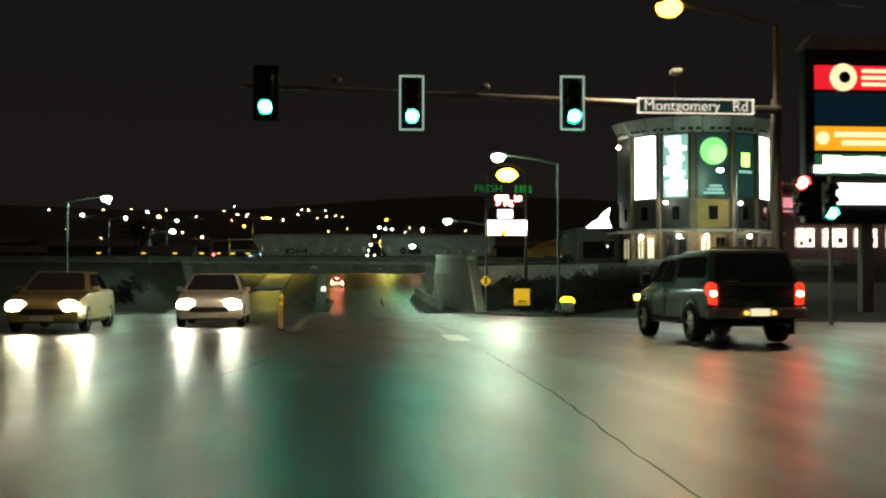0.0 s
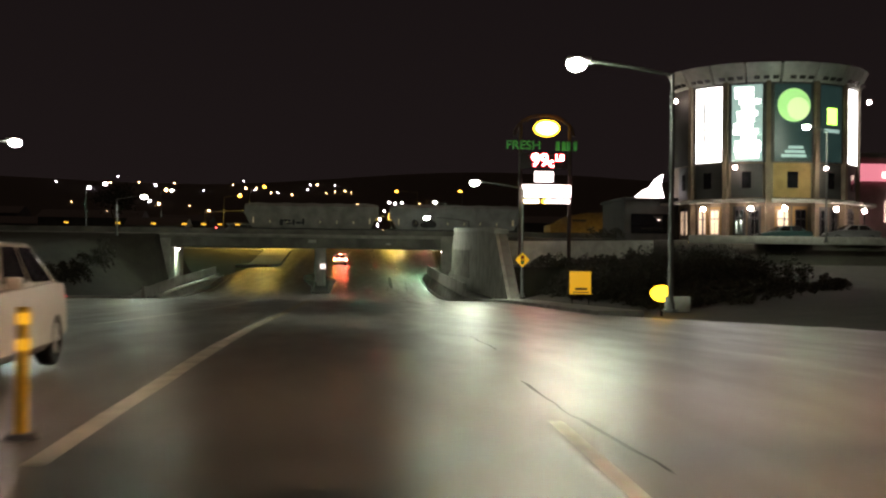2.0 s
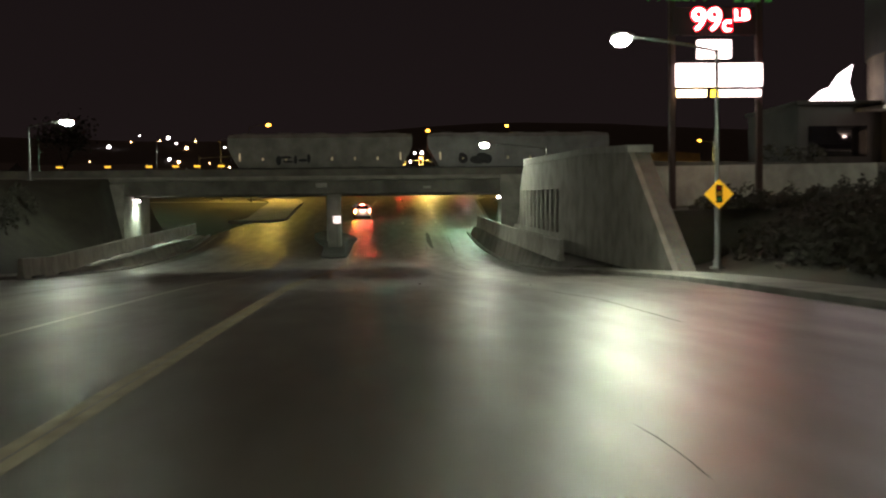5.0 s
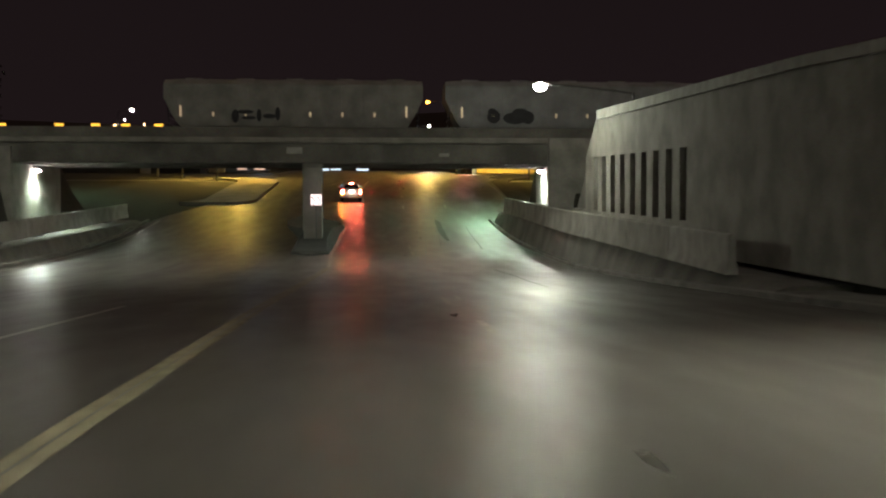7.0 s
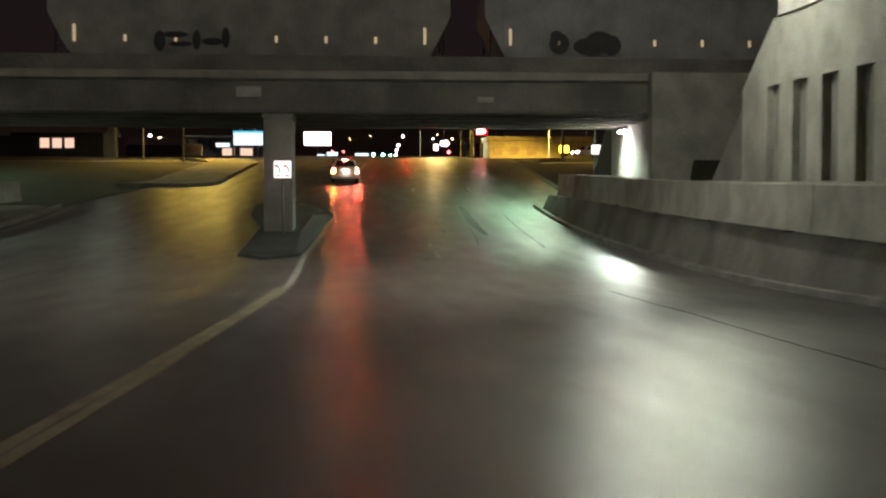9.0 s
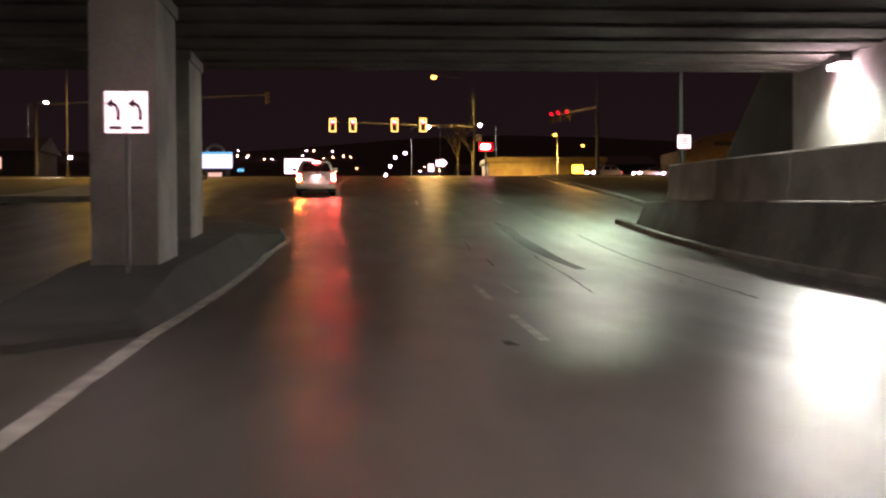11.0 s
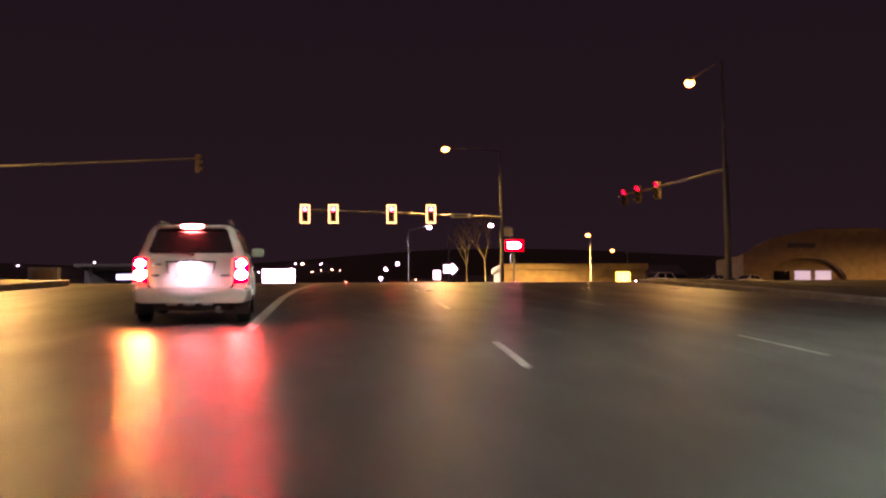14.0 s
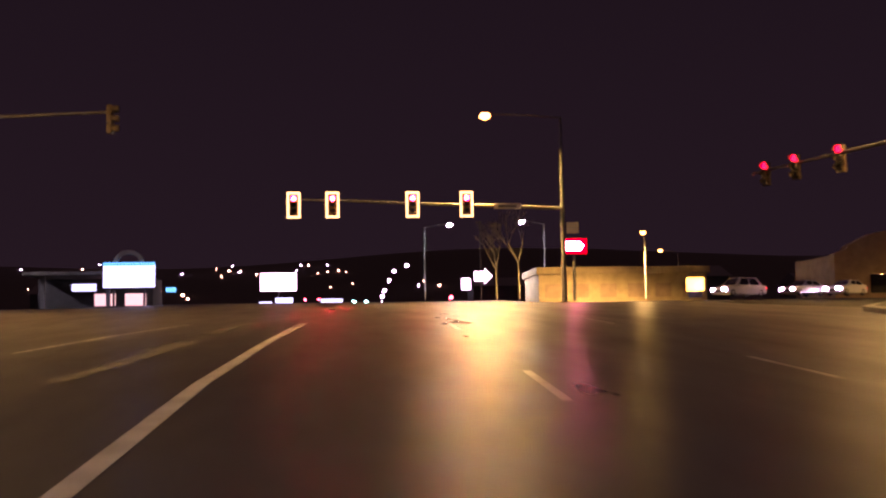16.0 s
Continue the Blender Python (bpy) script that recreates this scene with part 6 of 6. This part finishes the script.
# ---------------------------------------------------------------- trees and shrubs
def tree(x, y, base, h, spread, seed, leafy=True):
    rnd = random.Random(seed)
    t = thing("tree", pose(x, y, base), "dark bushy tree against the night sky" if leafy else "bare winter tree with thin twigs", "tree", "roadside trees")
    b = bmesh.new()
    tips = []

    def grow(p, d, l, r, depth):
        q = p + d * l
        tube(b, p, q, r, r * 0.65, 6)
        if depth == 0:
            tips.append(q)
            return
        for _ in range(3 if depth > 1 else 4):
            nd = (d + Vector((rnd.uniform(-1, 1), rnd.uniform(-1, 1), rnd.uniform(-0.2, 0.7))) * 0.75).normalized()
            grow(q, nd, l * rnd.uniform(0.55, 0.75), r * 0.6, depth - 1)
    grow(Vector((0, 0, -0.2)), Vector((rnd.uniform(-0.05, 0.05), 0, 1)), h * 0.38, h * (0.022 if leafy else 0.013), 3 if leafy else 5)
    part("trunk", b, "bark" if leafy else "bark_lamplit", t)
    if leafy:
        b = bmesh.new()
        for p in tips:
            for _ in range(34):
                c = p + Vector((rnd.gauss(0, 1), rnd.gauss(0, 1), rnd.gauss(0, 0.8))) * spread * 0.26
                s = rnd.uniform(0.1, 0.24)
                u = Vector((rnd.uniform(-1, 1), rnd.uniform(-1, 1), rnd.uniform(-1, 1))).normalized()
                v = u.orthogonal().normalized()
                quad(b, c - u * s, c + v * s * 0.6, c + u * s, c - v * s * 0.6)
        part("crown", b, "hedge", t, smooth=0)
    return t


tree(-30, 172, 3.2, 8.0, 3.0, 8)
tree(19.6, 309, 7.3, 10.0, 3.0, 7, False)
tree(17.6, 312, 7.3, 8.5, 2.6, 9, False)


def hedge(name, x0, y0, x1, y1, h, seed, label, width=0.35, density=60):
    """Low shrubs strewn along a line: domed clumps of small leaves with bare ground between."""
    rnd = random.Random(seed)
    verts, faces = [], []
    d = Vector((x1 - x0, y1 - y0, 0))
    for i in range(int(d.length * density / 45)):
        k = rnd.random()
        px, py = x0 + d.x * k + rnd.gauss(0, width), y0 + d.y * k + rnd.gauss(0, width * 0.4)
        rad, tall = rnd.uniform(0.3, 0.75), h * rnd.uniform(0.35, 1.0)
        if 0 < px < 13.2 + rad:   # keeps clear of the pavement
            continue
        for j in range(int(70 * rad / 0.5)):
            a, e = rnd.uniform(0, 2 * math.pi), rnd.random()
            q = rad * math.sqrt(e) * rnd.uniform(0.7, 1.1)
            x, y = px + q * math.cos(a), py + q * math.sin(a)
            c = Vector((x, y, land(x, y) + tall * math.sqrt(max(0, 1 - e)) * rnd.uniform(0.55, 1.08) + 0.04))
            u = Vector((rnd.uniform(-1, 1), rnd.uniform(-1, 1), rnd.uniform(-0.6, 1))).normalized()
            v, s = u.orthogonal().normalized(), rnd.uniform(0.07, 0.15)
            n = len(verts)
            verts += [c - u * s, c + v * s * 0.6, c + u * s, c - v * s * 0.6]
            faces.append((n, n + 1, n + 2, n + 3))
    data = bpy.data.meshes.new(name)
    data.from_pydata(verts, [], faces)
    b = bmesh.new()
    b.from_mesh(data)
    bpy.data.meshes.remove(data)
    return solid(name, b, "hedge", label, "shrubs", "stuff", smooth=0)


hedge("bank_shrubs", 15.5, 79, 17.5, 103, 1.1, 1, "low dark shrubs covering the grass bank", 1.9, 750)
hedge("bank_shrubs", 23.0, 84, 26, 108, 1.6, 6, "dark shrubs below the terrace wall", 2.4, 550)
hedge("bank_shrubs", 18, 111, 32, 112, 1.1, 2, "low dark shrubs along the terrace")
hedge("bank_shrubs", -19, 84, -24, 140, 1.4, 3, "low dark shrubs on the grass bank")
hedge("bank_shrubs", 12.5, 66, 26, 84, 0.55, 5, "rough dark weeds on the bank", 2.2, 420)


# ---------------------------------------------------------------- goods wagons on the overpass
M["wagon_grey"] = paint("dull_grey_wagon_paint", (0.36, 0.34, 0.31), 0.6, vary=0.35, scale=0.8, fine=14, bump=0.1)
M["wagon_pale"] = paint("pale_grey_wagon_paint", (0.42, 0.42, 0.42), 0.6, vary=0.35, scale=0.8, fine=14, bump=0.1)
M["graffiti_dark"] = paint("dark_spray_paint", (0.035, 0.035, 0.042), 0.6, vary=0.5, scale=3.0)
# Reflective strips emit faintly in place of light they would return.
M["wagon_strip_glow"] = glow("glowing_retro_strip", (1.0, 0.84, 0.5), 0.09)
b = bmesh.new()
for y in (153.18, 154.62):
    box(b, -60, 50, y - 0.04, y + 0.04, 4.2, 4.36, 0.01)
solid("rail_track", b, "dark_metal", "pair of steel rails across the overpass", "track", "structure")


def wagon(x0, x1, paint_name, label, marks):
    """A covered hopper wagon with sloped ends; x0, x1: the ends of its top."""
    t = thing("hopper_wagon", pose(x0, 153.9, 4.36), label, "railway wagon", "goods wagons")
    L = x1 - x0
    b = bmesh.new()
    loft(b, [[(0.9, -1.3, 0.75), (L - 0.9, -1.3, 0.75), (L - 0.9, 1.3, 0.75), (0.9, 1.3, 0.75)],
             [(0.55, -1.5, 1.3), (L - 0.55, -1.5, 1.3), (L - 0.55, 1.5, 1.3), (0.55, 1.5, 1.3)],
             [(0, -1.5, 2.4), (L, -1.5, 2.4), (L, 1.5, 2.4), (0, 1.5, 2.4)],
             [(0, -1.5, 3.2), (L, -1.5, 3.2), (L, 1.5, 3.2), (0, 1.5, 3.2)],
             [(0.05, -1.15, 3.5), (L - 0.05, -1.15, 3.5), (L - 0.05, 1.15, 3.5), (0.05, 1.15, 3.5)]])
    body = part("body", b, paint_name, t)
    for k in range(11):
        b = bmesh.new()
        x = 0.75 + k * (L - 1.5) / 10
        box(b, x - 0.04, x + 0.04, -1.54, -1.49, 1.32, 3.18, 0.01)
        part("side_rib", b, paint_name, body)
    b = bmesh.new()
    box(b, 0.02, L - 0.02, -1.56, -1.48, 3.12, 3.24, 0.02)
    part("top_chord", b, paint_name, body)
    b = bmesh.new()
    box(b, 0.4, L - 0.4, -0.4, 0.4, 3.5, 3.62, 0.03)
    for k in range(5):
        xh = 1.6 + k * (L - 3.2) / 4
        box(b, xh - 0.5, xh + 0.5, -0.3, 0.3, 3.6, 3.7, 0.02)
    part("roof_hatch", b, paint_name, body)
    for e in (0.25, L - 0.25):
        b = bmesh.new()
        for sy in (-1.3, 1.3):
            tube(b, (e, sy, 0.7), (e, sy, 2.4), 0.035, n=6)
        for z in (0.9, 1.25, 1.6, 1.95):
            tube(b, (e, -1.3, z), (e, 1.3, z), 0.02, n=5)
        part("end_ladder", b, "dark_metal", t)
    b = bmesh.new()
    box(b, -0.3, L + 0.3, -0.35, 0.35, 0.5, 0.8, 0.02)
    part("centre_sill", b, "dark_metal", t)
    for xb in (1.9, L - 1.9):
        b = bmesh.new()
        box(b, xb - 1.3, xb + 1.3, -1.0, -0.86, 0.32, 0.6, 0.04)
        box(b, xb - 1.3, xb + 1.3, 0.86, 1.0, 0.32, 0.6, 0.04)
        bogie = part("bogie", b, "dark_metal", t)
        for xw in (xb - 0.9, xb + 0.9):
            for sy in (-0.72, 0.72):
                b = bmesh.new()
                disc(b, (xw, sy, 0.43), 0.43, 20, "y", 0.12)
                part("wheel", b, "dark_metal", bogie)
    n = 8
    for k in range(n):
        tall = k in (0, n - 1)
        xr = 1.0 + k * (L - 2.0) / (n - 1)
        b = bmesh.new()
        box(b, xr - 0.06, xr + 0.06, -1.56, -1.545, 1.32 if not tall else 1.3, 1.58 if not tall else 1.95)
        part("reflector_strip", b, "wagon_strip_glow", body, "pale reflective strip that emits faintly")
    for k, (xm, zm, rx_, rz_) in enumerate(marks):
        b = bmesh.new()
        disc(b, (xm - x0, -1.55 - 0.003 * k, zm - 4.36), rx_, 14, "y", 0.02, rz_)
        part("sprayed_mark", b, "graffiti_dark", body, "dark sprayed graffiti shape")
    return t


wagon(-11.5, 3.84, "wagon_grey", "grey covered hopper wagon with dark graffiti on the overpass",
      [(-7.3, 5.7, 0.22, 0.4), (-6.7, 5.95, 0.5, 0.12), (-6.5, 5.6, 0.45, 0.1), (-5.9, 5.75, 0.14, 0.38), (-5.3, 5.7, 0.4, 0.14), (-4.8, 5.85, 0.15, 0.4)])
wagon(5.18, 20.5, "wagon_pale", "pale grey covered hopper wagon with two dark sprayed humps",
      [(8.1, 5.75, 0.4, 0.42), (8.0, 6.05, 0.25, 0.2), (9.4, 5.65, 0.75, 0.36), (9.7, 5.95, 0.5, 0.3), (10.15, 5.7, 0.4, 0.4)])

# ---------------------------------------------------------------- beyond the far junction
M["yellow_wall"] = paint("ochre_render", (0.5, 0.4, 0.2), 0.8, vary=0.25, scale=1.0)
M["tan_wall"] = paint("tan_render", (0.4, 0.29, 0.17), 0.8, vary=0.25, scale=1.0)
M["blue_sign"] = glow("lit_pale_blue_sign", (0.5, 0.85, 1.0), 0.5)
M["cyan_sign"] = glow("lit_cyan_band", (0.0, 0.42, 0.62), 0.5)
yw = thing("ochre_building", pose(34.5, 322, 7.2), "long low ochre building lit by street lamps", "building")
b = bmesh.new()
box(b, -11.0, 8.6, -2, 8, -0.5, 3.3, 0.05)
part("wall_block", b, "yellow_wall", yw)
b = bmesh.new()
box(b, -11.3, 8.9, -2.4, 8.4, 3.1, 3.9, 0.05)
part("roof", b, "yellow_wall", yw)
for k in range(6):
    b = bmesh.new()
    box(b, -10.3 + k * 3.2, -8.4 + k * 3.2, -2.06, -2.0, 0.4, 2.0, 0.02)
    part("shutter", b, "tan_wall", yw, "closed tan shutter")
tn = thing("tan_building", pose(57, 302, 6.7), "tan building with a broad arched porch and curved gable", "building")
b = bmesh.new()
g = [(-7, -0.5), (-7, 4.2), (-5.8, 4.6), (-5.6, 5.0), (-3, 6.2), (2, 7.2), (8, 7.4), (14, 7.0), (14, -0.5), (6, -0.5)] + [(1.0 + 5.0 * math.cos(radians(a)), 0.6 + 3.2 * math.sin(radians(a))) for a in range(0, 181, 15)] + [(-4.0, -0.5)]
prism(b, g, -1, 0.2, "y")
part("front_wall", b, "tan_wall", tn)
b = bmesh.new()
box(b, -7, 14, 0.2, 9, -0.5, 4.1, 0.05)
part("wall_block", b, "tan_wall", tn)
b = bmesh.new()
box(b, -1.5, 2.0, -1.06, -1.01, 4.9, 5.5)
part("text_bar", b, "bar_dark", tn)
for k in range(3):
    b = bmesh.new()
    box(b, -2.8 + k * 2.6, -0.8 + k * 2.6, 0.08, 0.19, 0.3, 2.2, 0.02)
    part("window", b, "head_soft" if k else "car_glass", tn)
plain_car("white_car", pose(36.0, 289, 6.25, 0, 0, 118), "white car with lit headlamps beyond the junction", "car_white", "head_dim", 5.2, 1.9, 1.7)
plain_car("grey_car", pose(43.0, 292, 6.35, 0, 0, 120), "grey car with lit headlamps beyond the junction", "car_grey", "head_dim")
plain_car("pale_car", pose(47.5, 293, 6.4, 0, 0, 125), "pale car with lit headlamps beyond the junction", "car_white", "head_dim")
ybx = thing("lit_menu_board", pose(32.4, 290, 6.3), "small glowing yellow board by the kerb", "sign")
b = bmesh.new()
box(b, -0.75, 0.75, -0.15, 0.15, 0.6, 1.75, 0.04)
part("panel", b, "sign_lit_yellow", ybx)
b = bmesh.new()
box(b, -0.6, 0.6, -0.1, 0.1, 0, 0.6)
part("base", b, "dark_metal", ybx)

# red message board on a post beyond the junction
M["led_red"] = glow("red_led_field", (1.0, 0.004, 0.002), 1.0)
rs = thing("message_sign", pose(16.4, 263.8, 5.2), "red glowing message board on a steel post", "sign")
b = bmesh.new()
tube(b, (0, 0.2, 0), (0, 0.2, 3.4), 0.1)
part("post", b, "galv", rs)
b = bmesh.new()
box(b, -0.85, 0.85, -0.1, 0.15, 2.95, 4.05, 0.04)
rp = part("board", b, "black", rs)
b = bmesh.new()
box(b, -0.78, 0.78, -0.125, -0.101, 3.02, 3.98, 0.01)
part("led_field", b, "led_red", rp, "glowing red field")
b = bmesh.new()
prism(b, [(-0.6, 3.2), (0.35, 3.2), (0.62, 3.5), (0.35, 3.8), (-0.6, 3.8)], -0.15, -0.126, "y")
part("text_bar", b, "sign_lit_redhot", rp, "white-hot red message")

# petrol station on the other side
M["board_pale"] = paint("pale_sign_enamel", (0.5, 0.48, 0.46), 0.5, vary=0.2, scale=2)
gs = thing("petrol_station", pose(-21.5, 307, 7.0), "petrol station with a flat canopy and pale blue lit signs", "building")
b = bmesh.new()
box(b, -9, 0.5, 1, 9, 3.05, 3.4, 0.04)
part("canopy", b, "concrete_dark", gs)
for x in (-7.5, -1.0):
    b = bmesh.new()
    box(b, x - 0.2, x + 0.2, 3, 3.4, -0.3, 3.05)
    part("canopy_post", b, "galv", gs)
b = bmesh.new()
box(b, -9.5, 2.5, 9, 15, -0.4, 3.2, 0.05)
part("shop_block", b, "stucco_dark", gs)
for x0 in (-3.6, -0.4):
    b = bmesh.new()
    box(b, x0, x0 + 2.2, 8.9, 9.0, 0.2, 1.5, 0.02)
    part("shop_window", b, "warm_window", gs, "lit shop window")
b = bmesh.new()
box(b, -0.2, 4.7, -3.2, -2.9, 1.5, 3.9, 0.05)
bs_ = part("price_board", b, "blue_sign", gs, "pale blue lit price board")
b = bmesh.new()
box(b, -0.2, 4.7, -3.24, -2.86, 3.6, 3.94, 0.03)
part("board_cap", b, "cyan_sign", bs_)
b = bmesh.new()
n = 14
outer = [(2.2 + 1.45 * math.cos(math.pi * i / n), 3.9 + 1.25 * math.sin(math.pi * i / n)) for i in range(n + 1)]
inner = [(2.2 + 1.05 * math.cos(math.pi * i / n), 3.9 + 0.85 * math.sin(math.pi * i / n)) for i in range(n, -1, -1)]
prism(b, outer + inner, -3.1, -2.95, "y")
part("board_arch", b, "board_pale", bs_, "pale arch above the price board")
for x in (0.8, 3.7):
    b = bmesh.new()
    box(b, x - 0.1, x + 0.1, -3.15, -2.95, -0.3, 1.3)
    part("board_post", b, "galv", bs_)
b = bmesh.new()
box(b, -3.2, -0.9, -3.0, -2.8, 1.2, 1.9, 0.05)
part("side_board", b, "blue_sign", gs)
b = bmesh.new()
box(b, 4.8, 5.8, 3.0, 3.2, 1.3, 1.8, 0.05)
part("side_board", b, "cyan_sign", gs)
fh = thing("lit_house", pose(-40, 262, 5.0), "low dark house with a row of lit windows", "house")
b = bmesh.new()
box(b, -6, 6, 0, 9, -0.5, 3.2, 0.05)
part("wall_block", b, "stucco_dark", fh)
b = bmesh.new()
loft(b, [[(-6.4, -0.5, 3.2), (6.4, -0.5, 3.2), (6.4, 9.5, 3.2), (-6.4, 9.5, 3.2)], [(-6.4, 4.2, 5.0), (6.4, 4.2, 5.0), (6.4, 4.8, 5.0), (-6.4, 4.8, 5.0)]])
part("roof", b, "stucco_dark", fh)
for x in (-1.6, 0.0, 1.6):
    b = bmesh.new()
    box(b, x - 0.6, x + 0.6, -0.06, 0.0, 1.2, 2.5, 0.02)
    part("window", b, "warm_window", fh, "warm lit window")
ks = thing("roadside_kiosk", pose(-22.3, 262, 5.2), "small pale kiosk by the far kerb", "kiosk")
b = bmesh.new()
box(b, -1.2, 1.2, -0.6, 0.6, 0, 1.6, 0.1)
part("shell", b, "concrete_pale", ks)
b = bmesh.new()
box(b, -0.8, 0.8, -0.63, -0.6, 0.6, 1.3, 0.02)
part("panel", b, "tan_wall", ks)
bb = thing("lit_billboard", pose(-13.2, 442, 13.2), "bright white lit sign board on a pole by the road", "sign")
b = bmesh.new()
box(b, -3.9, 3.9, -0.2, 0.2, 1.5, 5.4, 0.06)
part("panel", b, "sign_lit_white", bb)
b = bmesh.new()
tube(b, (0, 0.3, -4.5), (0, 0.3, 1.6), 0.25)
part("pole", b, "galv", bb)
for x0, x1, z0, z1 in ((-0.6, 1.5, 0.35, 1.2), (-2.5, -1.0, 0.0, 0.75), (4.8, 7.4, 0.2, 1.0)):
    sb_ = thing("low_lit_sign", pose(-6.2 + (x0 + x1) / 2, 329, 7.2), "small pale lit sign near the ground", "sign", "low lit signs")
    b = bmesh.new()
    box(b, -(x1 - x0) / 2, (x1 - x0) / 2, -0.1, 0.1, z0, z1, 0.05)
    part("panel", b, "blue_sign", sb_)
aw = thing("arrow_sign", pose(12.7, 283.4, 5.9), "white route signs on a post beside the road", "sign")
b = bmesh.new()
tube(b, (-0.1, 0, 0), (-0.1, 0, 6.6), 0.06)
part("post", b, "galv", aw)
b = bmesh.new()
prism(b, [(-0.65, 1.7), (0.2, 1.7), (0.2, 1.45), (0.85, 2.1), (0.2, 2.75), (0.2, 2.5), (-0.65, 2.5)], -0.1, -0.07, "y")
part("arrow_panel", b, "sign_lit_white", aw)
b = bmesh.new()
box(b, -1.7, -0.95, -0.1, -0.07, 1.0, 1.95, 0.01)
part("route_panel", b, "sign_lit_white", aw)

# ---------------------------------------------------------------- far lamps, hills and town
rnd = random.Random(11)


def far_lights(name, label, spec, material):
    b = bmesh.new()
    for x, y, z, r in spec:
        ball(b, (x, y, z), r, sub=1)
    return solid(name, b, material, label, "distant lights", "stuff", smooth=80)


M["far_white"] = glow("far_white_lamps", (0.9, 0.95, 1.0), 9)
M["far_warm"] = glow("far_warm_lamps", (1.0, 0.66, 0.28), 8)
M["far_red"] = glow("far_red_lamps", (1.0, 0.06, 0.05), 12)
M["far_green"] = glow("far_green_lamps", (0.05, 1.0, 0.6), 18)


def hill_spec(n, seed, x0, x1, r0, r1, y0=900, y1=2100):
    rr = random.Random(seed)
    out = []
    for _ in range(n):
        y = rr.uniform(y0, y1)
        x = rr.uniform(x0, x1) * y / 1000
        out.append((x, y, land(x, y) + rr.uniform(4.7, 5.3), rr.uniform(r0, r1) * y / 1000))
    return out


def on_hill(dx, dz, s):
    """Where a sight line from the cutting meets the hillside."""
    y = 650.0
    while y < 3300 and land(dx * y, y + 26) < 1.6 + dz * y - 2:
        y += 10
    return (dx * y, y + 26, 1.6 + dz * y, s * y / 1750)


HILL = ((-0.225, 0.0592, 3), (-0.160, 0.0584, 2.5), (-0.253, 0.0640, 1), (-0.207, 0.0641, 1), (-0.201, 0.0695, 1), (-0.183, 0.0647, 1), (-0.169, 0.0623, 1.5), (-0.153, 0.0643, 1), (-0.174, 0.0487, 2), (-0.166, 0.0463, 2), (-0.128, 0.0585, 1), (-0.123, 0.0409, 2), (-0.232, 0.0288, 1), (-0.223, 0.0288, 1.3), (-0.196, 0.0288, 1), (-0.259, 0.0220, 1.5), (-0.094, 0.0674, 1), (-0.092, 0.0610, 1.5), (-0.084, 0.0596, 1), (-0.070, 0.0577, 1.2), (-0.064, 0.0577, 1), (-0.052, 0.0562, 1), (-0.036, 0.0651, 1), (-0.030, 0.0651, 1.3), (-0.015, 0.0647, 1), (-0.006, 0.0598, 1), (-0.039, 0.0607, 1), (0.072, 0.0466, 1.5), (0.056, 0.0466, 1))
far_lights("hill_house_lamps", "tiny white house lamps on the far dark hills", [on_hill(*h) for h in HILL[::2]], "far_white")
far_lights("hill_lane_lamps", "tiny warm lamps on the far dark hills", [on_hill(*h) for h in HILL[1::2]], "far_warm")
far_lights("hill_street_lamps", "tiny warm street lamps on the far dark hills", [on_hill(x, z, 0.8) for x, z in ((-0.103, 0.0635), (-0.097, 0.056), (-0.083, 0.061), (-0.022, 0.058), (-0.0145, 0.059), (0.0, 0.0588), (0.005, 0.0488), (-0.012, 0.0465), (-0.14, 0.045), (-0.21, 0.04), (-0.24, 0.047), (0.06, 0.05), (0.11, 0.047))], "far_warm")
far_lights("town_lamps_white", "white lamps along the distant street", hill_spec(8, 3, -260, 160, 0.3, 0.7, 420, 900), "far_white")
far_lights("town_lamps_warm", "warm lamps along the distant street", hill_spec(12, 4, -260, 200, 0.3, 0.7, 420, 900), "far_warm")
far_lights("road_lamps", "line of white lamps up the distant road", [(10.4, 480, 13.2, 0.5), (12.4, 540, 17.4, 0.55), (14.9, 600, 22.0, 0.65), (18.7, 660, 29.0, 0.7), (23.3, 720, 36.8, 0.8), (21.0, 560, 28.2, 0.6)], "far_white")
far_lights("far_green_signals", "distant green traffic signals", [(3.6, 523, 15.0, 0.6), (7.0, 523, 15.0, 0.6), (9.5, 523, 14.7, 0.4)], "far_green")
far_lights("far_red_signals", "distant red traffic signals", [(-14, 620, 20, 0.5), (-9, 620, 20, 0.45), (27, 470, 14.0, 0.5), (-60, 540, 15, 0.5)], "far_red")
bm = bmesh.new()
for i in range(46):
    x = -420 + i * 20 + rnd.uniform(-6, 6)
    if -60 < x < 45:
        continue
    y = rnd.uniform(330, 520)
    wv, h = rnd.uniform(8, 20), rnd.uniform(4, 9)
    z = land(x, y)
    box(bm, x - wv, x + wv, y, y + 15, z - 1, z + h)
    loft(bm, [[(x - wv - .5, y - .5, z + h), (x + wv + .5, y - .5, z + h), (x + wv + .5, y + 15.5, z + h), (x - wv - .5, y + 15.5, z + h)], [(x - wv - .5, y + 7, z + h + 2.5), (x + wv + .5, y + 7, z + h + 2.5), (x + wv + .5, y + 8, z + h + 2.5), (x - wv - .5, y + 8, z + h + 2.5)]])
solid("far_town", bm, "stucco_dark", "dark far town of low gabled houses", "houses", "stuff", smooth=0)
